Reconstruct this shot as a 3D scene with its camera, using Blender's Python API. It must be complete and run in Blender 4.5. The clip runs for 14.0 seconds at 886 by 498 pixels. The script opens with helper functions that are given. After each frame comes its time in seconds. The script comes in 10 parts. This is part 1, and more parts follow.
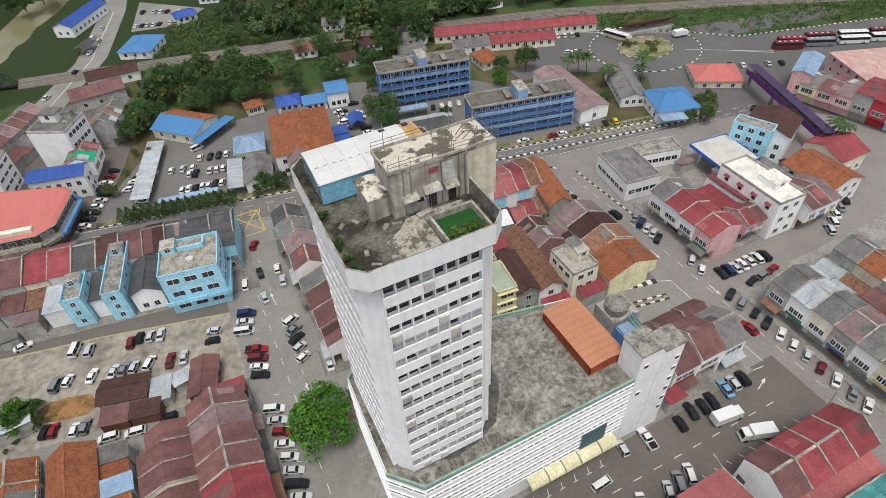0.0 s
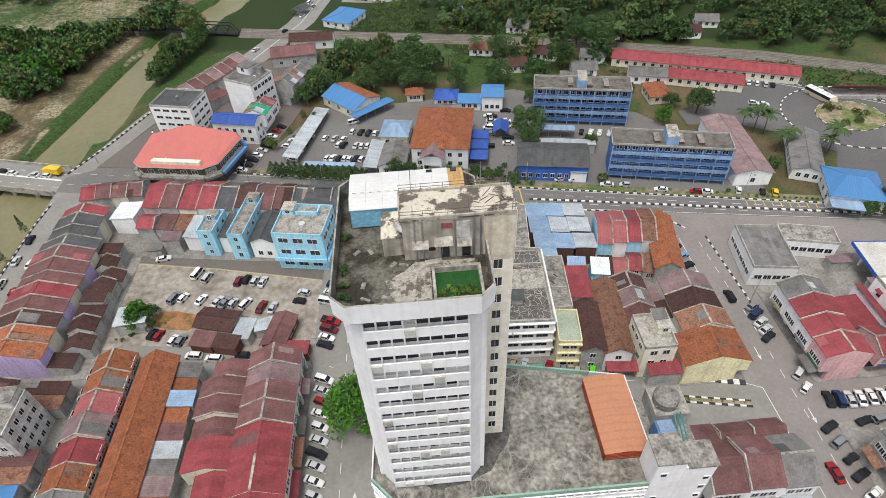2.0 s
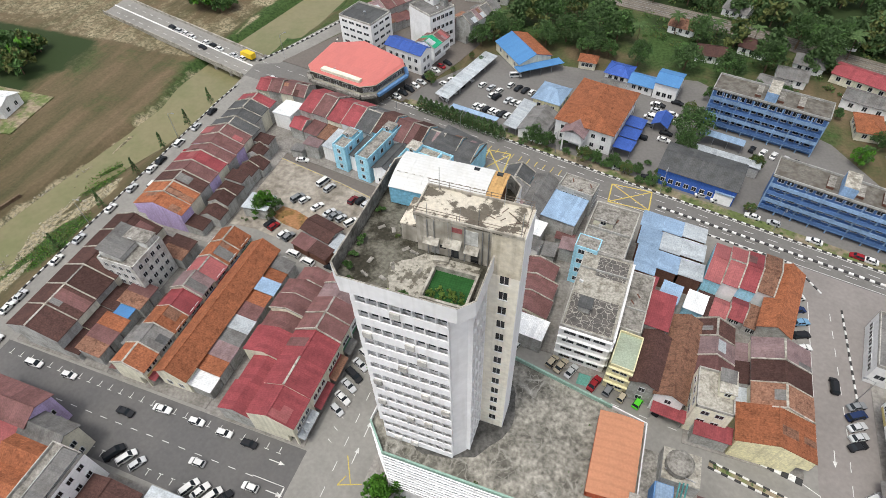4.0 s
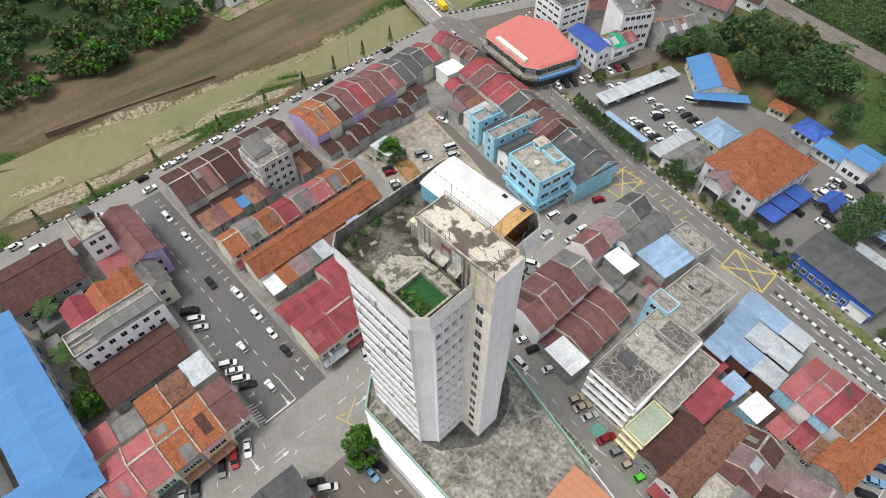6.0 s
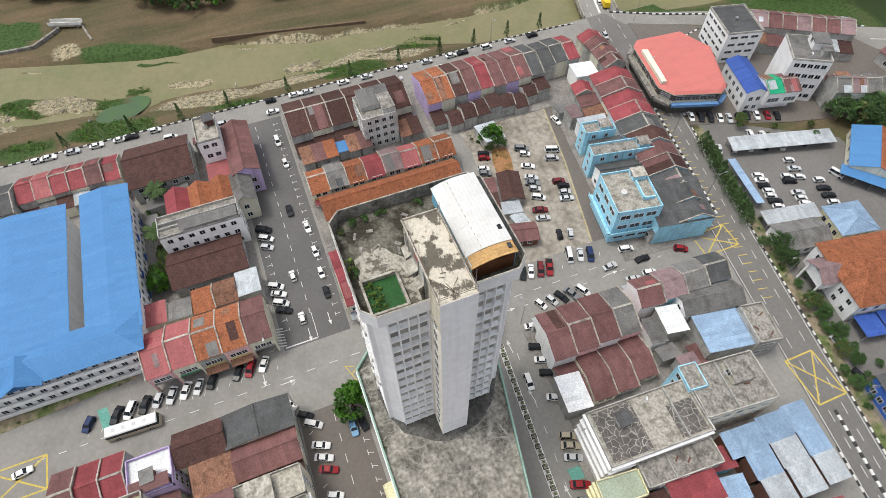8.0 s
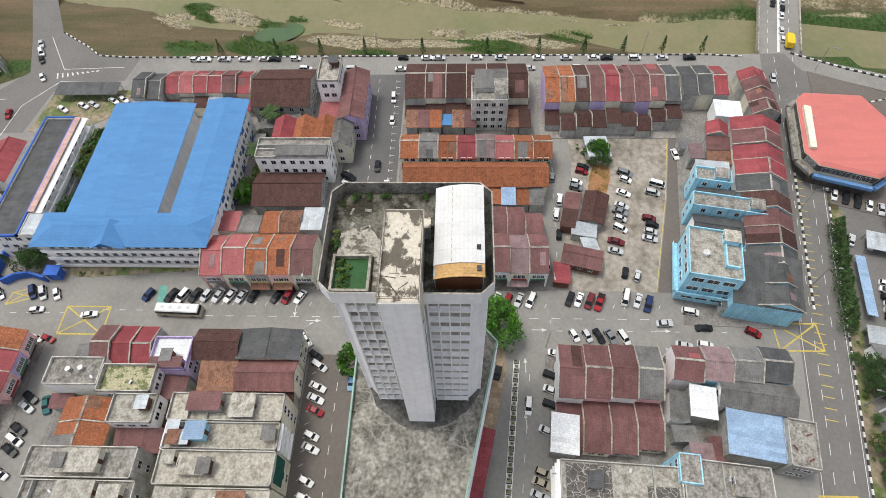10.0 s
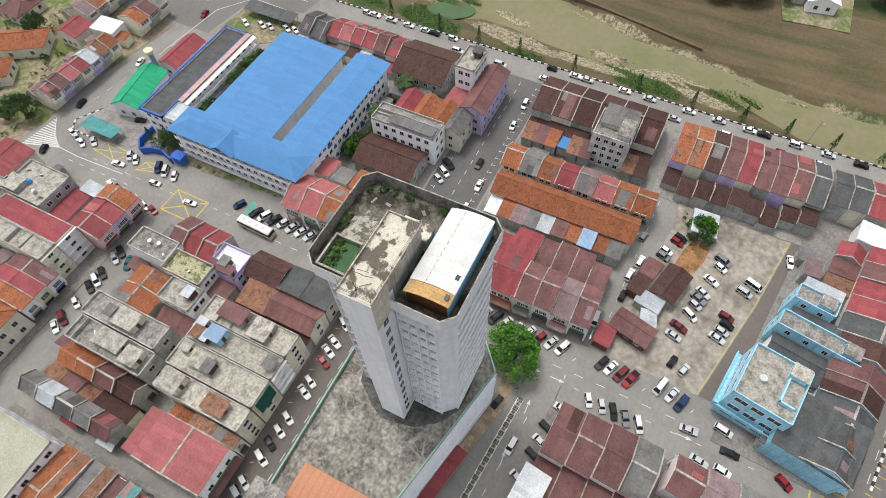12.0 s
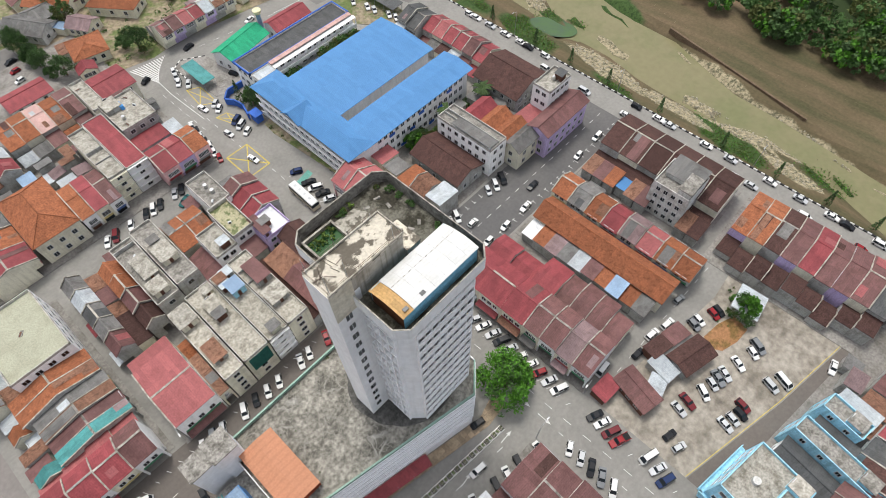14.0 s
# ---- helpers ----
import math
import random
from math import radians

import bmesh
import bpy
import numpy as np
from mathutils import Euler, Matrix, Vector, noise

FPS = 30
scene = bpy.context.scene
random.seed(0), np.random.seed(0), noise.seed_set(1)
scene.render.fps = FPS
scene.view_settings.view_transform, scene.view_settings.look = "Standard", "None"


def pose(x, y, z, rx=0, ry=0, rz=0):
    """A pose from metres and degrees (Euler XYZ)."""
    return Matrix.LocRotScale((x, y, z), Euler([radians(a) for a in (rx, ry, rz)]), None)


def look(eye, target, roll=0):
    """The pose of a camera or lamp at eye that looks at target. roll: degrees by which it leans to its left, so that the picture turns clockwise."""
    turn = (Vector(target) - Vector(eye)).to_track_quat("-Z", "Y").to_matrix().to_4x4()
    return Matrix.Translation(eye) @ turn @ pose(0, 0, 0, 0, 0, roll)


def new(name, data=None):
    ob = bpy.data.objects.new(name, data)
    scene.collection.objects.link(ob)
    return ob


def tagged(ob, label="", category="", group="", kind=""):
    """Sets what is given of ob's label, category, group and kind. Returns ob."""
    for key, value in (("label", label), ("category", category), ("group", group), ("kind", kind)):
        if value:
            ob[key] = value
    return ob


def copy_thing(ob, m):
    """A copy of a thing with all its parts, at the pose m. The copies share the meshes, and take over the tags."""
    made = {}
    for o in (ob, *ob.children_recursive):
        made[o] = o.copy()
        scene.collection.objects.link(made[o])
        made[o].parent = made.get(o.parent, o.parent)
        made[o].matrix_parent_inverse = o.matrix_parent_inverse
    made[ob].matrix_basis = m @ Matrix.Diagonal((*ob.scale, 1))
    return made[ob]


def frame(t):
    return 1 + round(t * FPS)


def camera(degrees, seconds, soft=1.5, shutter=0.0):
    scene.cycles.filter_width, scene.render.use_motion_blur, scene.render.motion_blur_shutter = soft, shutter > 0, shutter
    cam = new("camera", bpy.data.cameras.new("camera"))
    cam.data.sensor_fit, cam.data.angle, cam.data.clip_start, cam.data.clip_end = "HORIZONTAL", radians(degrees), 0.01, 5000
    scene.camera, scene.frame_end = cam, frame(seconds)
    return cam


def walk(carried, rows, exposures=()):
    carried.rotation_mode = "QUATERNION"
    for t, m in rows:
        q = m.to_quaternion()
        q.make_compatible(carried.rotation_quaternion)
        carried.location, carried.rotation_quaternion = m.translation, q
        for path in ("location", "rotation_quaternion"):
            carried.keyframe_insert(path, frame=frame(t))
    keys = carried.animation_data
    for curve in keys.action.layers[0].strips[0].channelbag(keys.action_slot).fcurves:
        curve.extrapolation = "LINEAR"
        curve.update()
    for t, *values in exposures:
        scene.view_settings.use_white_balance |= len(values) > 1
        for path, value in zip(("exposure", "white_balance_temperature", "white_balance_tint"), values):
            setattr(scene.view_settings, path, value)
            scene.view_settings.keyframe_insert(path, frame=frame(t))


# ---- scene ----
cam = camera(75.41, 14.0, soft=0.75)
ROWS = [
    (0, -13.11, -46.30, 96.94, 46.40, 2.68, -26.93),
    (0.5, -9.00, -47.36, 98.35, 46.41, 2.54, -21.42),
    (1, -4.72, -47.76, 99.61, 46.48, 2.44, -15.96),
    (1.5, -0.44, -47.82, 100.84, 46.40, 2.43, -11.04),
    (2, 3.86, -47.42, 102.17, 46.31, 2.18, -4.43),
    (2.5, 7.91, -46.70, 103.58, 45.43, 2.11, 0.23),
    (3, 11.91, -45.50, 104.76, 43.69, 1.75, 7.66),
    (3.2, 13.43, -44.97, 105.22, 42.85, 1.66, 9.99),
    (5.3, 30.00, -34.18, 111.04, 39.14, 0.86, 35.94),
    (5.5, 31.23, -33.05, 111.45, 38.61, 0.75, 38.21),
    (6, 34.19, -29.34, 112.58, 37.72, 0.45, 46.08),
    (6.5, 36.61, -25.58, 114.16, 37.52, 0.55, 50.22),
    (7, 38.55, -21.44, 115.37, 37.24, 0.42, 56.52),
    (7.5, 40.34, -17.12, 116.55, 36.24, 0.45, 62.71),
    (8, 41.46, -12.87, 117.62, 34.59, 0.34, 68.34),
    (8.2, 41.85, -11.05, 117.87, 33.93, 0.35, 70.72),
    (10.3, 41.64, 9.14, 119.57, 32.35, 1.38, 94.98),
    (10.5, 41.08, 10.69, 119.95, 32.24, 1.26, 97.55),
    (11, 39.13, 15.22, 120.65, 31.98, 1.34, 103.63),
    (11.5, 37.23, 19.23, 120.99, 31.88, 1.34, 109.26),
    (12, 34.66, 23.16, 121.37, 31.87, 1.38, 116.59),
    (12.5, 32.33, 26.27, 121.72, 32.01, 1.23, 122.25),
    (13, 30.11, 28.68, 121.88, 32.09, 0.95, 127.15),
    (13.5, 27.67, 30.80, 122.14, 32.05, 0.82, 130.82),
    (14, 26.24, 32.75, 122.18, 32.21, 0.73, 132.82),
]
walk(cam, [(t, pose(*m)) for t, *m in ROWS], exposures=((0.0, -0.52), (1.5, -0.40), (3.0, -0.31), (6.5, -0.27), (10.5, -0.32), (12.0, -0.25), (14.0, -0.21)))

# ---- light ----
SUN_AZ, SUN_EL = 244.0, 71.0  # degrees: where the sun stands, anticlockwise from +x, and its height
world = bpy.data.worlds.new("sky")
scene.world = world
world.use_nodes = True
wn = world.node_tree.nodes
sky = wn.new("ShaderNodeTexSky")
sky.sky_type = 'NISHITA'
sky.sun_disc = False
sky.sun_elevation = radians(SUN_EL)
sky.sun_rotation = radians(90 - SUN_AZ)
sky.air_density, sky.dust_density, sky.ozone_density = 1.0, 4.0, 1.0
wn["Background"].inputs["Strength"].default_value = 0.265
haze = wn.new("ShaderNodeHueSaturation")
haze.inputs["Saturation"].default_value = 0.36
world.node_tree.links.new(sky.outputs[0], haze.inputs["Color"])
world.node_tree.links.new(haze.outputs[0], wn["Background"].inputs["Color"])
sun_data = bpy.data.lights.new("sun", 'SUN')
sun_data.energy, sun_data.angle, sun_data.color = 1.75, radians(11.0), (0.98, 0.96, 0.87)
sun = new("sun", sun_data)
sun.matrix_world = look((0, 0, 0), (-math.cos(radians(SUN_AZ)) * math.cos(radians(SUN_EL)), -math.sin(radians(SUN_AZ)) * math.cos(radians(SUN_EL)), -math.sin(radians(SUN_EL))))

# ---- materials ----
def surface(name, color, rough=0.85, metal=0.0, stain=0.35, stain_to=(0.5, 0.48, 0.45), grain=3.0, patch=0.25, spread=0.18, ribs=0.0, axis=0, rows=0.0, bump=0.25, vary=0.12, edge=(0.45, 0.65), sheets=None, streak=0.0, deep=0.14):
    """A weathered surface: base colour, stains at patch size, fine grain, and ribs or courses where the sheet has them."""
    m = bpy.data.materials.new(name)
    m.use_nodes = True
    nt = m.node_tree
    n, l = nt.nodes, nt.links
    bsdf = n["Principled BSDF"]
    bsdf.inputs["Roughness"].default_value, bsdf.inputs["Metallic"].default_value = rough, metal
    if "Specular IOR Level" in bsdf.inputs:
        bsdf.inputs["Specular IOR Level"].default_value = 0.16
    geo = n.new("ShaderNodeNewGeometry")
    big = n.new("ShaderNodeTexNoise")
    big.inputs["Scale"].default_value, big.inputs["Detail"].default_value, big.inputs["Roughness"].default_value = patch, 6.0, 0.65
    fine = n.new("ShaderNodeTexNoise")
    fine.inputs["Scale"].default_value, fine.inputs["Detail"].default_value = grain, 5.0
    for x in (big, fine):
        l.new(geo.outputs["Position"], x.inputs["Vector"])
    ramp = n.new("ShaderNodeMapRange")
    ramp.inputs["From Min"].default_value, ramp.inputs["From Max"].default_value = edge
    ramp.inputs["To Max"].default_value = stain
    l.new(big.outputs["Fac"], ramp.inputs["Value"])
    mix = n.new("ShaderNodeMix")
    mix.data_type = 'RGBA'
    mix.inputs["A"].default_value = (*color, 1)
    mix.inputs["B"].default_value = (color[0] * stain_to[0], color[1] * stain_to[1], color[2] * stain_to[2], 1)
    l.new(ramp.outputs["Result"], mix.inputs["Factor"])
    hsv = n.new("ShaderNodeHueSaturation")
    val = n.new("ShaderNodeMapRange")
    val.inputs["From Min"].default_value, val.inputs["From Max"].default_value = 0.3, 0.7
    val.inputs["To Min"].default_value, val.inputs["To Max"].default_value = 1 - spread, 1 + spread
    l.new(fine.outputs["Fac"], val.inputs["Value"])
    info = n.new("ShaderNodeObjectInfo")
    tone = n.new("ShaderNodeMapRange")
    tone.inputs["To Min"].default_value, tone.inputs["To Max"].default_value = 1 - vary, 1 + vary
    l.new(info.outputs["Random"], tone.inputs["Value"])
    mul = n.new("ShaderNodeMath")
    mul.operation = 'MULTIPLY'
    l.new(val.outputs["Result"], mul.inputs[0])
    l.new(tone.outputs["Result"], mul.inputs[1])
    height = fine.outputs["Fac"]
    last = mul.outputs[0]
    if ribs or rows:
        obj = n.new("ShaderNodeTexCoord")
        sep = n.new("ShaderNodeSeparateXYZ")
        l.new(obj.outputs["Object"], sep.inputs[0])
        for k, step in ((axis, ribs), (1 - axis, rows)):
            if not step:
                continue
            a = n.new("ShaderNodeMath")
            a.operation = 'MULTIPLY'
            a.inputs[1].default_value = 2 * math.pi / step
            l.new(sep.outputs[k], a.inputs[0])
            s = n.new("ShaderNodeMath")
            s.operation = 'SINE'
            l.new(a.outputs[0], s.inputs[0])
            g = n.new("ShaderNodeMapRange")
            g.inputs["From Min"].default_value, g.inputs["From Max"].default_value = -1, -0.2
            g.inputs["To Min"].default_value, g.inputs["To Max"].default_value = 1.0 - deep, 1.0
            l.new(s.outputs[0], g.inputs["Value"])
            q = n.new("ShaderNodeMath")
            q.operation = 'MULTIPLY'
            l.new(last, q.inputs[0])
            l.new(g.outputs["Result"], q.inputs[1])
            last = q.outputs[0]
    tone_out = mix.outputs["Result"]
    if sheets:
        crd = n.new("ShaderNodeTexCoord")
        brk = n.new("ShaderNodeTexBrick")
        brk.offset, brk.squash = 0.0, 1.0
        brk.inputs["Scale"].default_value = 1.0
        brk.inputs["Brick Width"].default_value, brk.inputs["Row Height"].default_value = sheets[:2]
        brk.inputs["Mortar Size"].default_value, brk.inputs["Mortar Smooth"].default_value = 0.02, 0.5
        lo, hi = sheets[2:4]
        brk.inputs["Color1"].default_value, brk.inputs["Color2"].default_value, brk.inputs["Mortar"].default_value = (lo, lo, lo, 1), (hi, hi * 0.98, hi * 0.96, 1), (lo * 0.97, lo * 0.97, lo * 0.97, 1)
        l.new(crd.outputs["Object"], brk.inputs["Vector"])
        tint = n.new("ShaderNodeMix")
        tint.data_type, tint.blend_type = 'RGBA', 'MULTIPLY'
        tint.inputs["Factor"].default_value = 1.0
        l.new(tone_out, tint.inputs["A"])
        l.new(brk.outputs["Color"], tint.inputs["B"])
        tone_out = tint.outputs["Result"]
    if streak:
        map_ = n.new("ShaderNodeMapping")
        map_.inputs["Scale"].default_value = (1.6, 1.6, 0.07)
        l.new(geo.outputs["Position"], map_.inputs["Vector"])
        run = n.new("ShaderNodeTexNoise")
        run.inputs["Scale"].default_value, run.inputs["Detail"].default_value = 1.0, 5.0
        l.new(map_.outputs["Vector"], run.inputs["Vector"])
        dirt = n.new("ShaderNodeMapRange")
        dirt.inputs["From Min"].default_value, dirt.inputs["From Max"].default_value, dirt.inputs["To Max"].default_value = 0.5, 0.72, streak
        l.new(run.outputs["Fac"], dirt.inputs["Value"])
        runs = n.new("ShaderNodeMix")
        runs.data_type = 'RGBA'
        runs.inputs["B"].default_value = (color[0] * 0.42, color[1] * 0.41, color[2] * 0.37, 1)
        l.new(dirt.outputs["Result"], runs.inputs["Factor"])
        l.new(tone_out, runs.inputs["A"])
        tone_out = runs.outputs["Result"]
    l.new(last, hsv.inputs["Value"])
    l.new(tone_out, hsv.inputs["Color"])
    l.new(hsv.outputs["Color"], bsdf.inputs["Base Color"])
    if bump:
        b = n.new("ShaderNodeBump")
        b.inputs["Strength"].default_value, b.inputs["Distance"].default_value = bump, 0.05
        l.new(last if (ribs or rows) else height, b.inputs["Height"])
        l.new(b.outputs["Normal"], bsdf.inputs["Normal"])
    return m


def glass(name, color, rough=0.12):
    m = surface(name, color, rough, stain=0.2, grain=1.0, patch=0.6, bump=0.0, vary=0.5)
    m.node_tree.nodes["Principled BSDF"].inputs["Specular IOR Level"].default_value = 0.5
    return m


def tin(name, color, **kw):
    kw = dict(dict(rough=0.6, stain=0.55, ribs=0.38, deep=0.09, patch=0.35, bump=0.3, vary=0.15, sheets=(0.92, 3.4, 0.84, 1.12)), **kw)
    return surface(name, color, **kw)


def tile(name, color, **kw):
    kw = dict(dict(rough=0.85, stain=0.5, stain_to=(0.42, 0.38, 0.36), ribs=0.42, rows=0.0, patch=0.9, spread=0.3, bump=0.3, vary=0.18, deep=0.09, edge=(0.5, 0.64), sheets=(1.1, 1.8, 0.87, 1.11)), **kw)
    return surface(name, color, **kw)


ROOF = {
    'maroon': tin("maroon_sheet", (0.165, 0.083, 0.080)), 'red': tin("red_sheet", (0.255, 0.058, 0.066), stain=0.4), 'pink': tin("faded_red_sheet", (0.325, 0.105, 0.107), stain=0.2),
    'salmon': tin("salmon_sheet", (0.50, 0.160, 0.142), stain=0.08, vary=0.03, spread=0.06, sheets=(1.2, 6.0, 0.95, 1.04)), 'orange': tile("orange_tile", (0.28, 0.105, 0.053)), 'brown': tile("brown_tile", (0.074, 0.040, 0.035), stain=0.4),
    'rust': tile("rusted_sheet", (0.22, 0.118, 0.08), stain=0.7, stain_to=(0.4, 0.35, 0.35)), 'grey': tin("grey_sheet", (0.175, 0.172, 0.168), stain=0.7), 'dark': tin("dark_grey_sheet", (0.085, 0.088, 0.09)),
    'blue': tin("blue_sheet", (0.078, 0.215, 0.44), stain=0.12, vary=0.03, spread=0.07, sheets=(1.2, 7.0, 0.93, 1.05)), 'sky': tin("pale_blue_sheet", (0.255, 0.365, 0.51), stain=0.3), 'white': tin("white_sheet", (0.75, 0.77, 0.78), stain=0.25, vary=0.05),
    'zinc': tin("zinc_sheet", (0.45, 0.49, 0.52), stain=0.5), 'green': tin("green_sheet", (0.02, 0.33, 0.17), stain=0.3), 'royal': tin("royal_blue_sheet", (0.045, 0.10, 0.36), stain=0.3), 'blush': tin("pale_pink_sheet", (0.52, 0.34, 0.31), stain=0.2, vary=0.03), 'mauve': tin("mauve_sheet", (0.25, 0.175, 0.18), stain=0.6), 'teal': tin("teal_sheet", (0.07, 0.25, 0.25), stain=0.5),
}
WALL = {
    'dirty': surface("dirty_whitewash", (0.60, 0.60, 0.575), streak=0.6, stain=0.8, patch=0.4, spread=0.15),
    'white': surface("white_plaster", (0.82, 0.82, 0.815), streak=0.22, stain=0.28, stain_to=(0.6, 0.6, 0.58), patch=0.18, spread=0.06, grain=2),
    'cream': surface("cream_plaster", (0.72, 0.69, 0.56), streak=0.34, stain=0.42, patch=0.3, spread=0.1), 'grey': surface("grey_plaster", (0.40, 0.40, 0.38), streak=0.4, stain=0.7, patch=0.4), 'sky': surface("pale_blue_plaster", (0.36, 0.67, 0.82), streak=0.4, stain=0.35, patch=0.3, vary=0.05),
    'lilac': surface("lilac_plaster", (0.52, 0.42, 0.66), streak=0.4, stain=0.3, patch=0.3), 'pink': surface("pink_plaster", (0.76, 0.47, 0.47), streak=0.4, stain=0.3, patch=0.3), 'yellow': surface("yellow_plaster", (0.76, 0.71, 0.46), streak=0.4, stain=0.35, patch=0.3),
    'brown': surface("brown_boards", (0.14, 0.07, 0.05), stain=0.6), 'royal': surface("royal_blue_paint", (0.05, 0.13, 0.45), stain=0.25), 'red': surface("red_paint", (0.40, 0.05, 0.06), stain=0.3), 'flat_blue': surface("mid_blue_paint", (0.13, 0.26, 0.48), stain=0.3),
}
M_ASPHALT = surface("asphalt", (0.245, 0.236, 0.218), rough=0.9, stain=0.55, stain_to=(0.62, 0.62, 0.62), patch=0.07, grain=1.2, spread=0.08, vary=0)
M_ASPHALT_D = surface("dark_asphalt", (0.112, 0.109, 0.108), rough=0.9, stain=0.4, stain_to=(1.5, 1.45, 1.4), patch=0.06, grain=1.2, spread=0.08, vary=0)
M_PAVE = surface("pavement_concrete", (0.25, 0.236, 0.218), stain=0.75, patch=0.2, grain=1.8, spread=0.22)
M_YARD = surface("overgrown_yard", (0.245, 0.20, 0.14), stain=0.95, stain_to=(0.42, 0.68, 0.32), patch=0.12, grain=0.8, spread=0.3, edge=(0.46, 0.56), bump=0.5)
M_PARAPET = surface("dirty_parapet", (0.46, 0.445, 0.41), streak=0.4, stain=0.8, stain_to=(0.5, 0.48, 0.45), patch=0.5)
M_DIRT = surface("packed_earth", (0.315, 0.285, 0.242), stain=0.85, stain_to=(0.52, 0.50, 0.48), patch=0.13, grain=0.7, spread=0.28)
M_CONC = surface("stained_concrete", (0.27, 0.255, 0.23), stain=0.9, stain_to=(0.38, 0.37, 0.35), patch=0.6, grain=2.2, spread=0.35)
M_CONC_L = surface("pale_concrete", (0.37, 0.35, 0.305), stain=0.9, stain_to=(0.45, 0.43, 0.40), patch=0.6, grain=2.2, spread=0.3)
M_LINE = surface("road_paint", (0.62, 0.62, 0.60), stain=0.5, patch=1.2, spread=0.1)
M_YELLOW = surface("yellow_road_paint", (0.56, 0.44, 0.11), stain=0.4, patch=1.2)
M_KERB_W = surface("white_kerb", (0.68, 0.68, 0.66), stain=0.4)
M_KERB_B = surface("black_kerb", (0.05, 0.05, 0.05), stain=0.3)
M_GLASS = glass("dark_glass", (0.025, 0.03, 0.035))
M_FRAME = surface("window_frame", (0.62, 0.63, 0.64), stain=0.3)
M_METAL = surface("galvanised_steel", (0.38, 0.39, 0.40), rough=0.45, metal=0.8, stain=0.3)
M_STEEL = surface("stainless_tank", (0.55, 0.56, 0.57), rough=0.3, metal=0.9, stain=0.2)
M_RUBBER = surface("rubber", (0.02, 0.02, 0.02), stain=0.2)
M_TRUNK = surface("bark", (0.13, 0.09, 0.06), stain=0.5)
M_TANKBLUE = surface("blue_plastic_tank", (0.08, 0.28, 0.62), rough=0.5, stain=0.3)


def leaf(name, color):
    m = surface(name, color, rough=0.7, stain=0.6, stain_to=(0.45, 0.5, 0.4), patch=0.5, grain=2.0, spread=0.35, vary=0.2, bump=0)
    return m


M_LEAF = {'dark': leaf("dark_leaves", (0.056, 0.098, 0.036)), 'mid': leaf("green_leaves", (0.072, 0.14, 0.042)), 'bright': leaf("bright_leaves", (0.075, 0.20, 0.022)), 'dull': leaf("dull_leaves", (0.105, 0.122, 0.04)), 'moss': leaf("yellow_green_weeds", (0.15, 0.225, 0.05)), 'palm': leaf("palm_leaves", (0.06, 0.10, 0.035))}


# ---- mesh helpers ----
class Mesh:
    """Collects faces, then makes one mesh object of them."""

    def __init__(self):
        self.v, self.f, self.m, self.mats = [], [], [], []

    def face(self, pts, mat):
        if mat not in self.mats:
            self.mats.append(mat)
        k = len(self.v)
        self.v += [tuple(p) for p in pts]
        self.f.append(tuple(range(k, k + len(pts))))
        self.m.append(self.mats.index(mat))
        return self

    def solid(self, low, high, mat, top=None):
        """A closed solid between two rings of equal length."""
        n = len(low)
        self.face(list(reversed(low)), mat)
        self.face(high, top or mat)
        for i in range(n):
            j = (i + 1) % n
            self.face((low[i], low[j], high[j], high[i]), mat)
        return self

    def prism(self, ring, z0, z1, mat, top=None):
        return self.solid([(x, y, z0) for x, y in ring], [(x, y, z1) for x, y in ring], mat, top)

    def box(self, x0, x1, y0, y1, z0, z1, mat, top=None):
        return self.prism(((x0, y0), (x1, y0), (x1, y1), (x0, y1)), z0, z1, mat, top)

    def sheet(self, pts, thick, mat):
        """A sloping slab: the corners of its top, anticlockwise from above, and its thickness."""
        return self.solid([(x, y, z - thick) for x, y, z in pts], list(pts), mat)

    def tube(self, a, b, r0, r1, mat, n=6):
        a, b = Vector(a), Vector(b)
        d = (b - a).normalized()
        u = d.orthogonal().normalized()
        w = d.cross(u)
        ring = [(u * math.cos(2 * math.pi * i / n) + w * math.sin(2 * math.pi * i / n)) for i in range(n)]
        return self.solid([tuple(a + r0 * q) for q in ring], [tuple(b + r1 * q) for q in ring], mat)

    def make(self, name):
        me = bpy.data.meshes.new(name)
        me.from_pydata(self.v, [], self.f)
        for m in self.mats:
            me.materials.append(m)
        me.polygons.foreach_set("material_index", self.m)
        me.update()
        return me


BASE = [Matrix()]  # where the tower's and the podium's own plan stands in the town


def thing(name, m, label, category, group="", kind=""):
    ob = new(name)
    ob.empty_display_size = 0.5
    ob.matrix_basis = BASE[0] @ m
    return tagged(ob, label, category, group, kind)


def part(name, mesh, parent, label="", at=None):
    me = mesh.make(name) if isinstance(mesh, Mesh) else mesh
    ob = new(name, me)
    ob.parent = parent
    if at is not None:
        ob.matrix_basis = at
    if label:
        ob["label"] = label
    return ob


def setting(name, mesh, label, category, kind="structure"):
    return tagged(new(name, mesh.make(name)), label, category, kind=kind)


CACHE = {}


def shared(key, fill):
    """A mesh made once for all alike pieces."""
    if key not in CACHE:
        m = Mesh()
        fill(m)
        CACHE[key] = m.make(key[0])
    return CACHE[key]

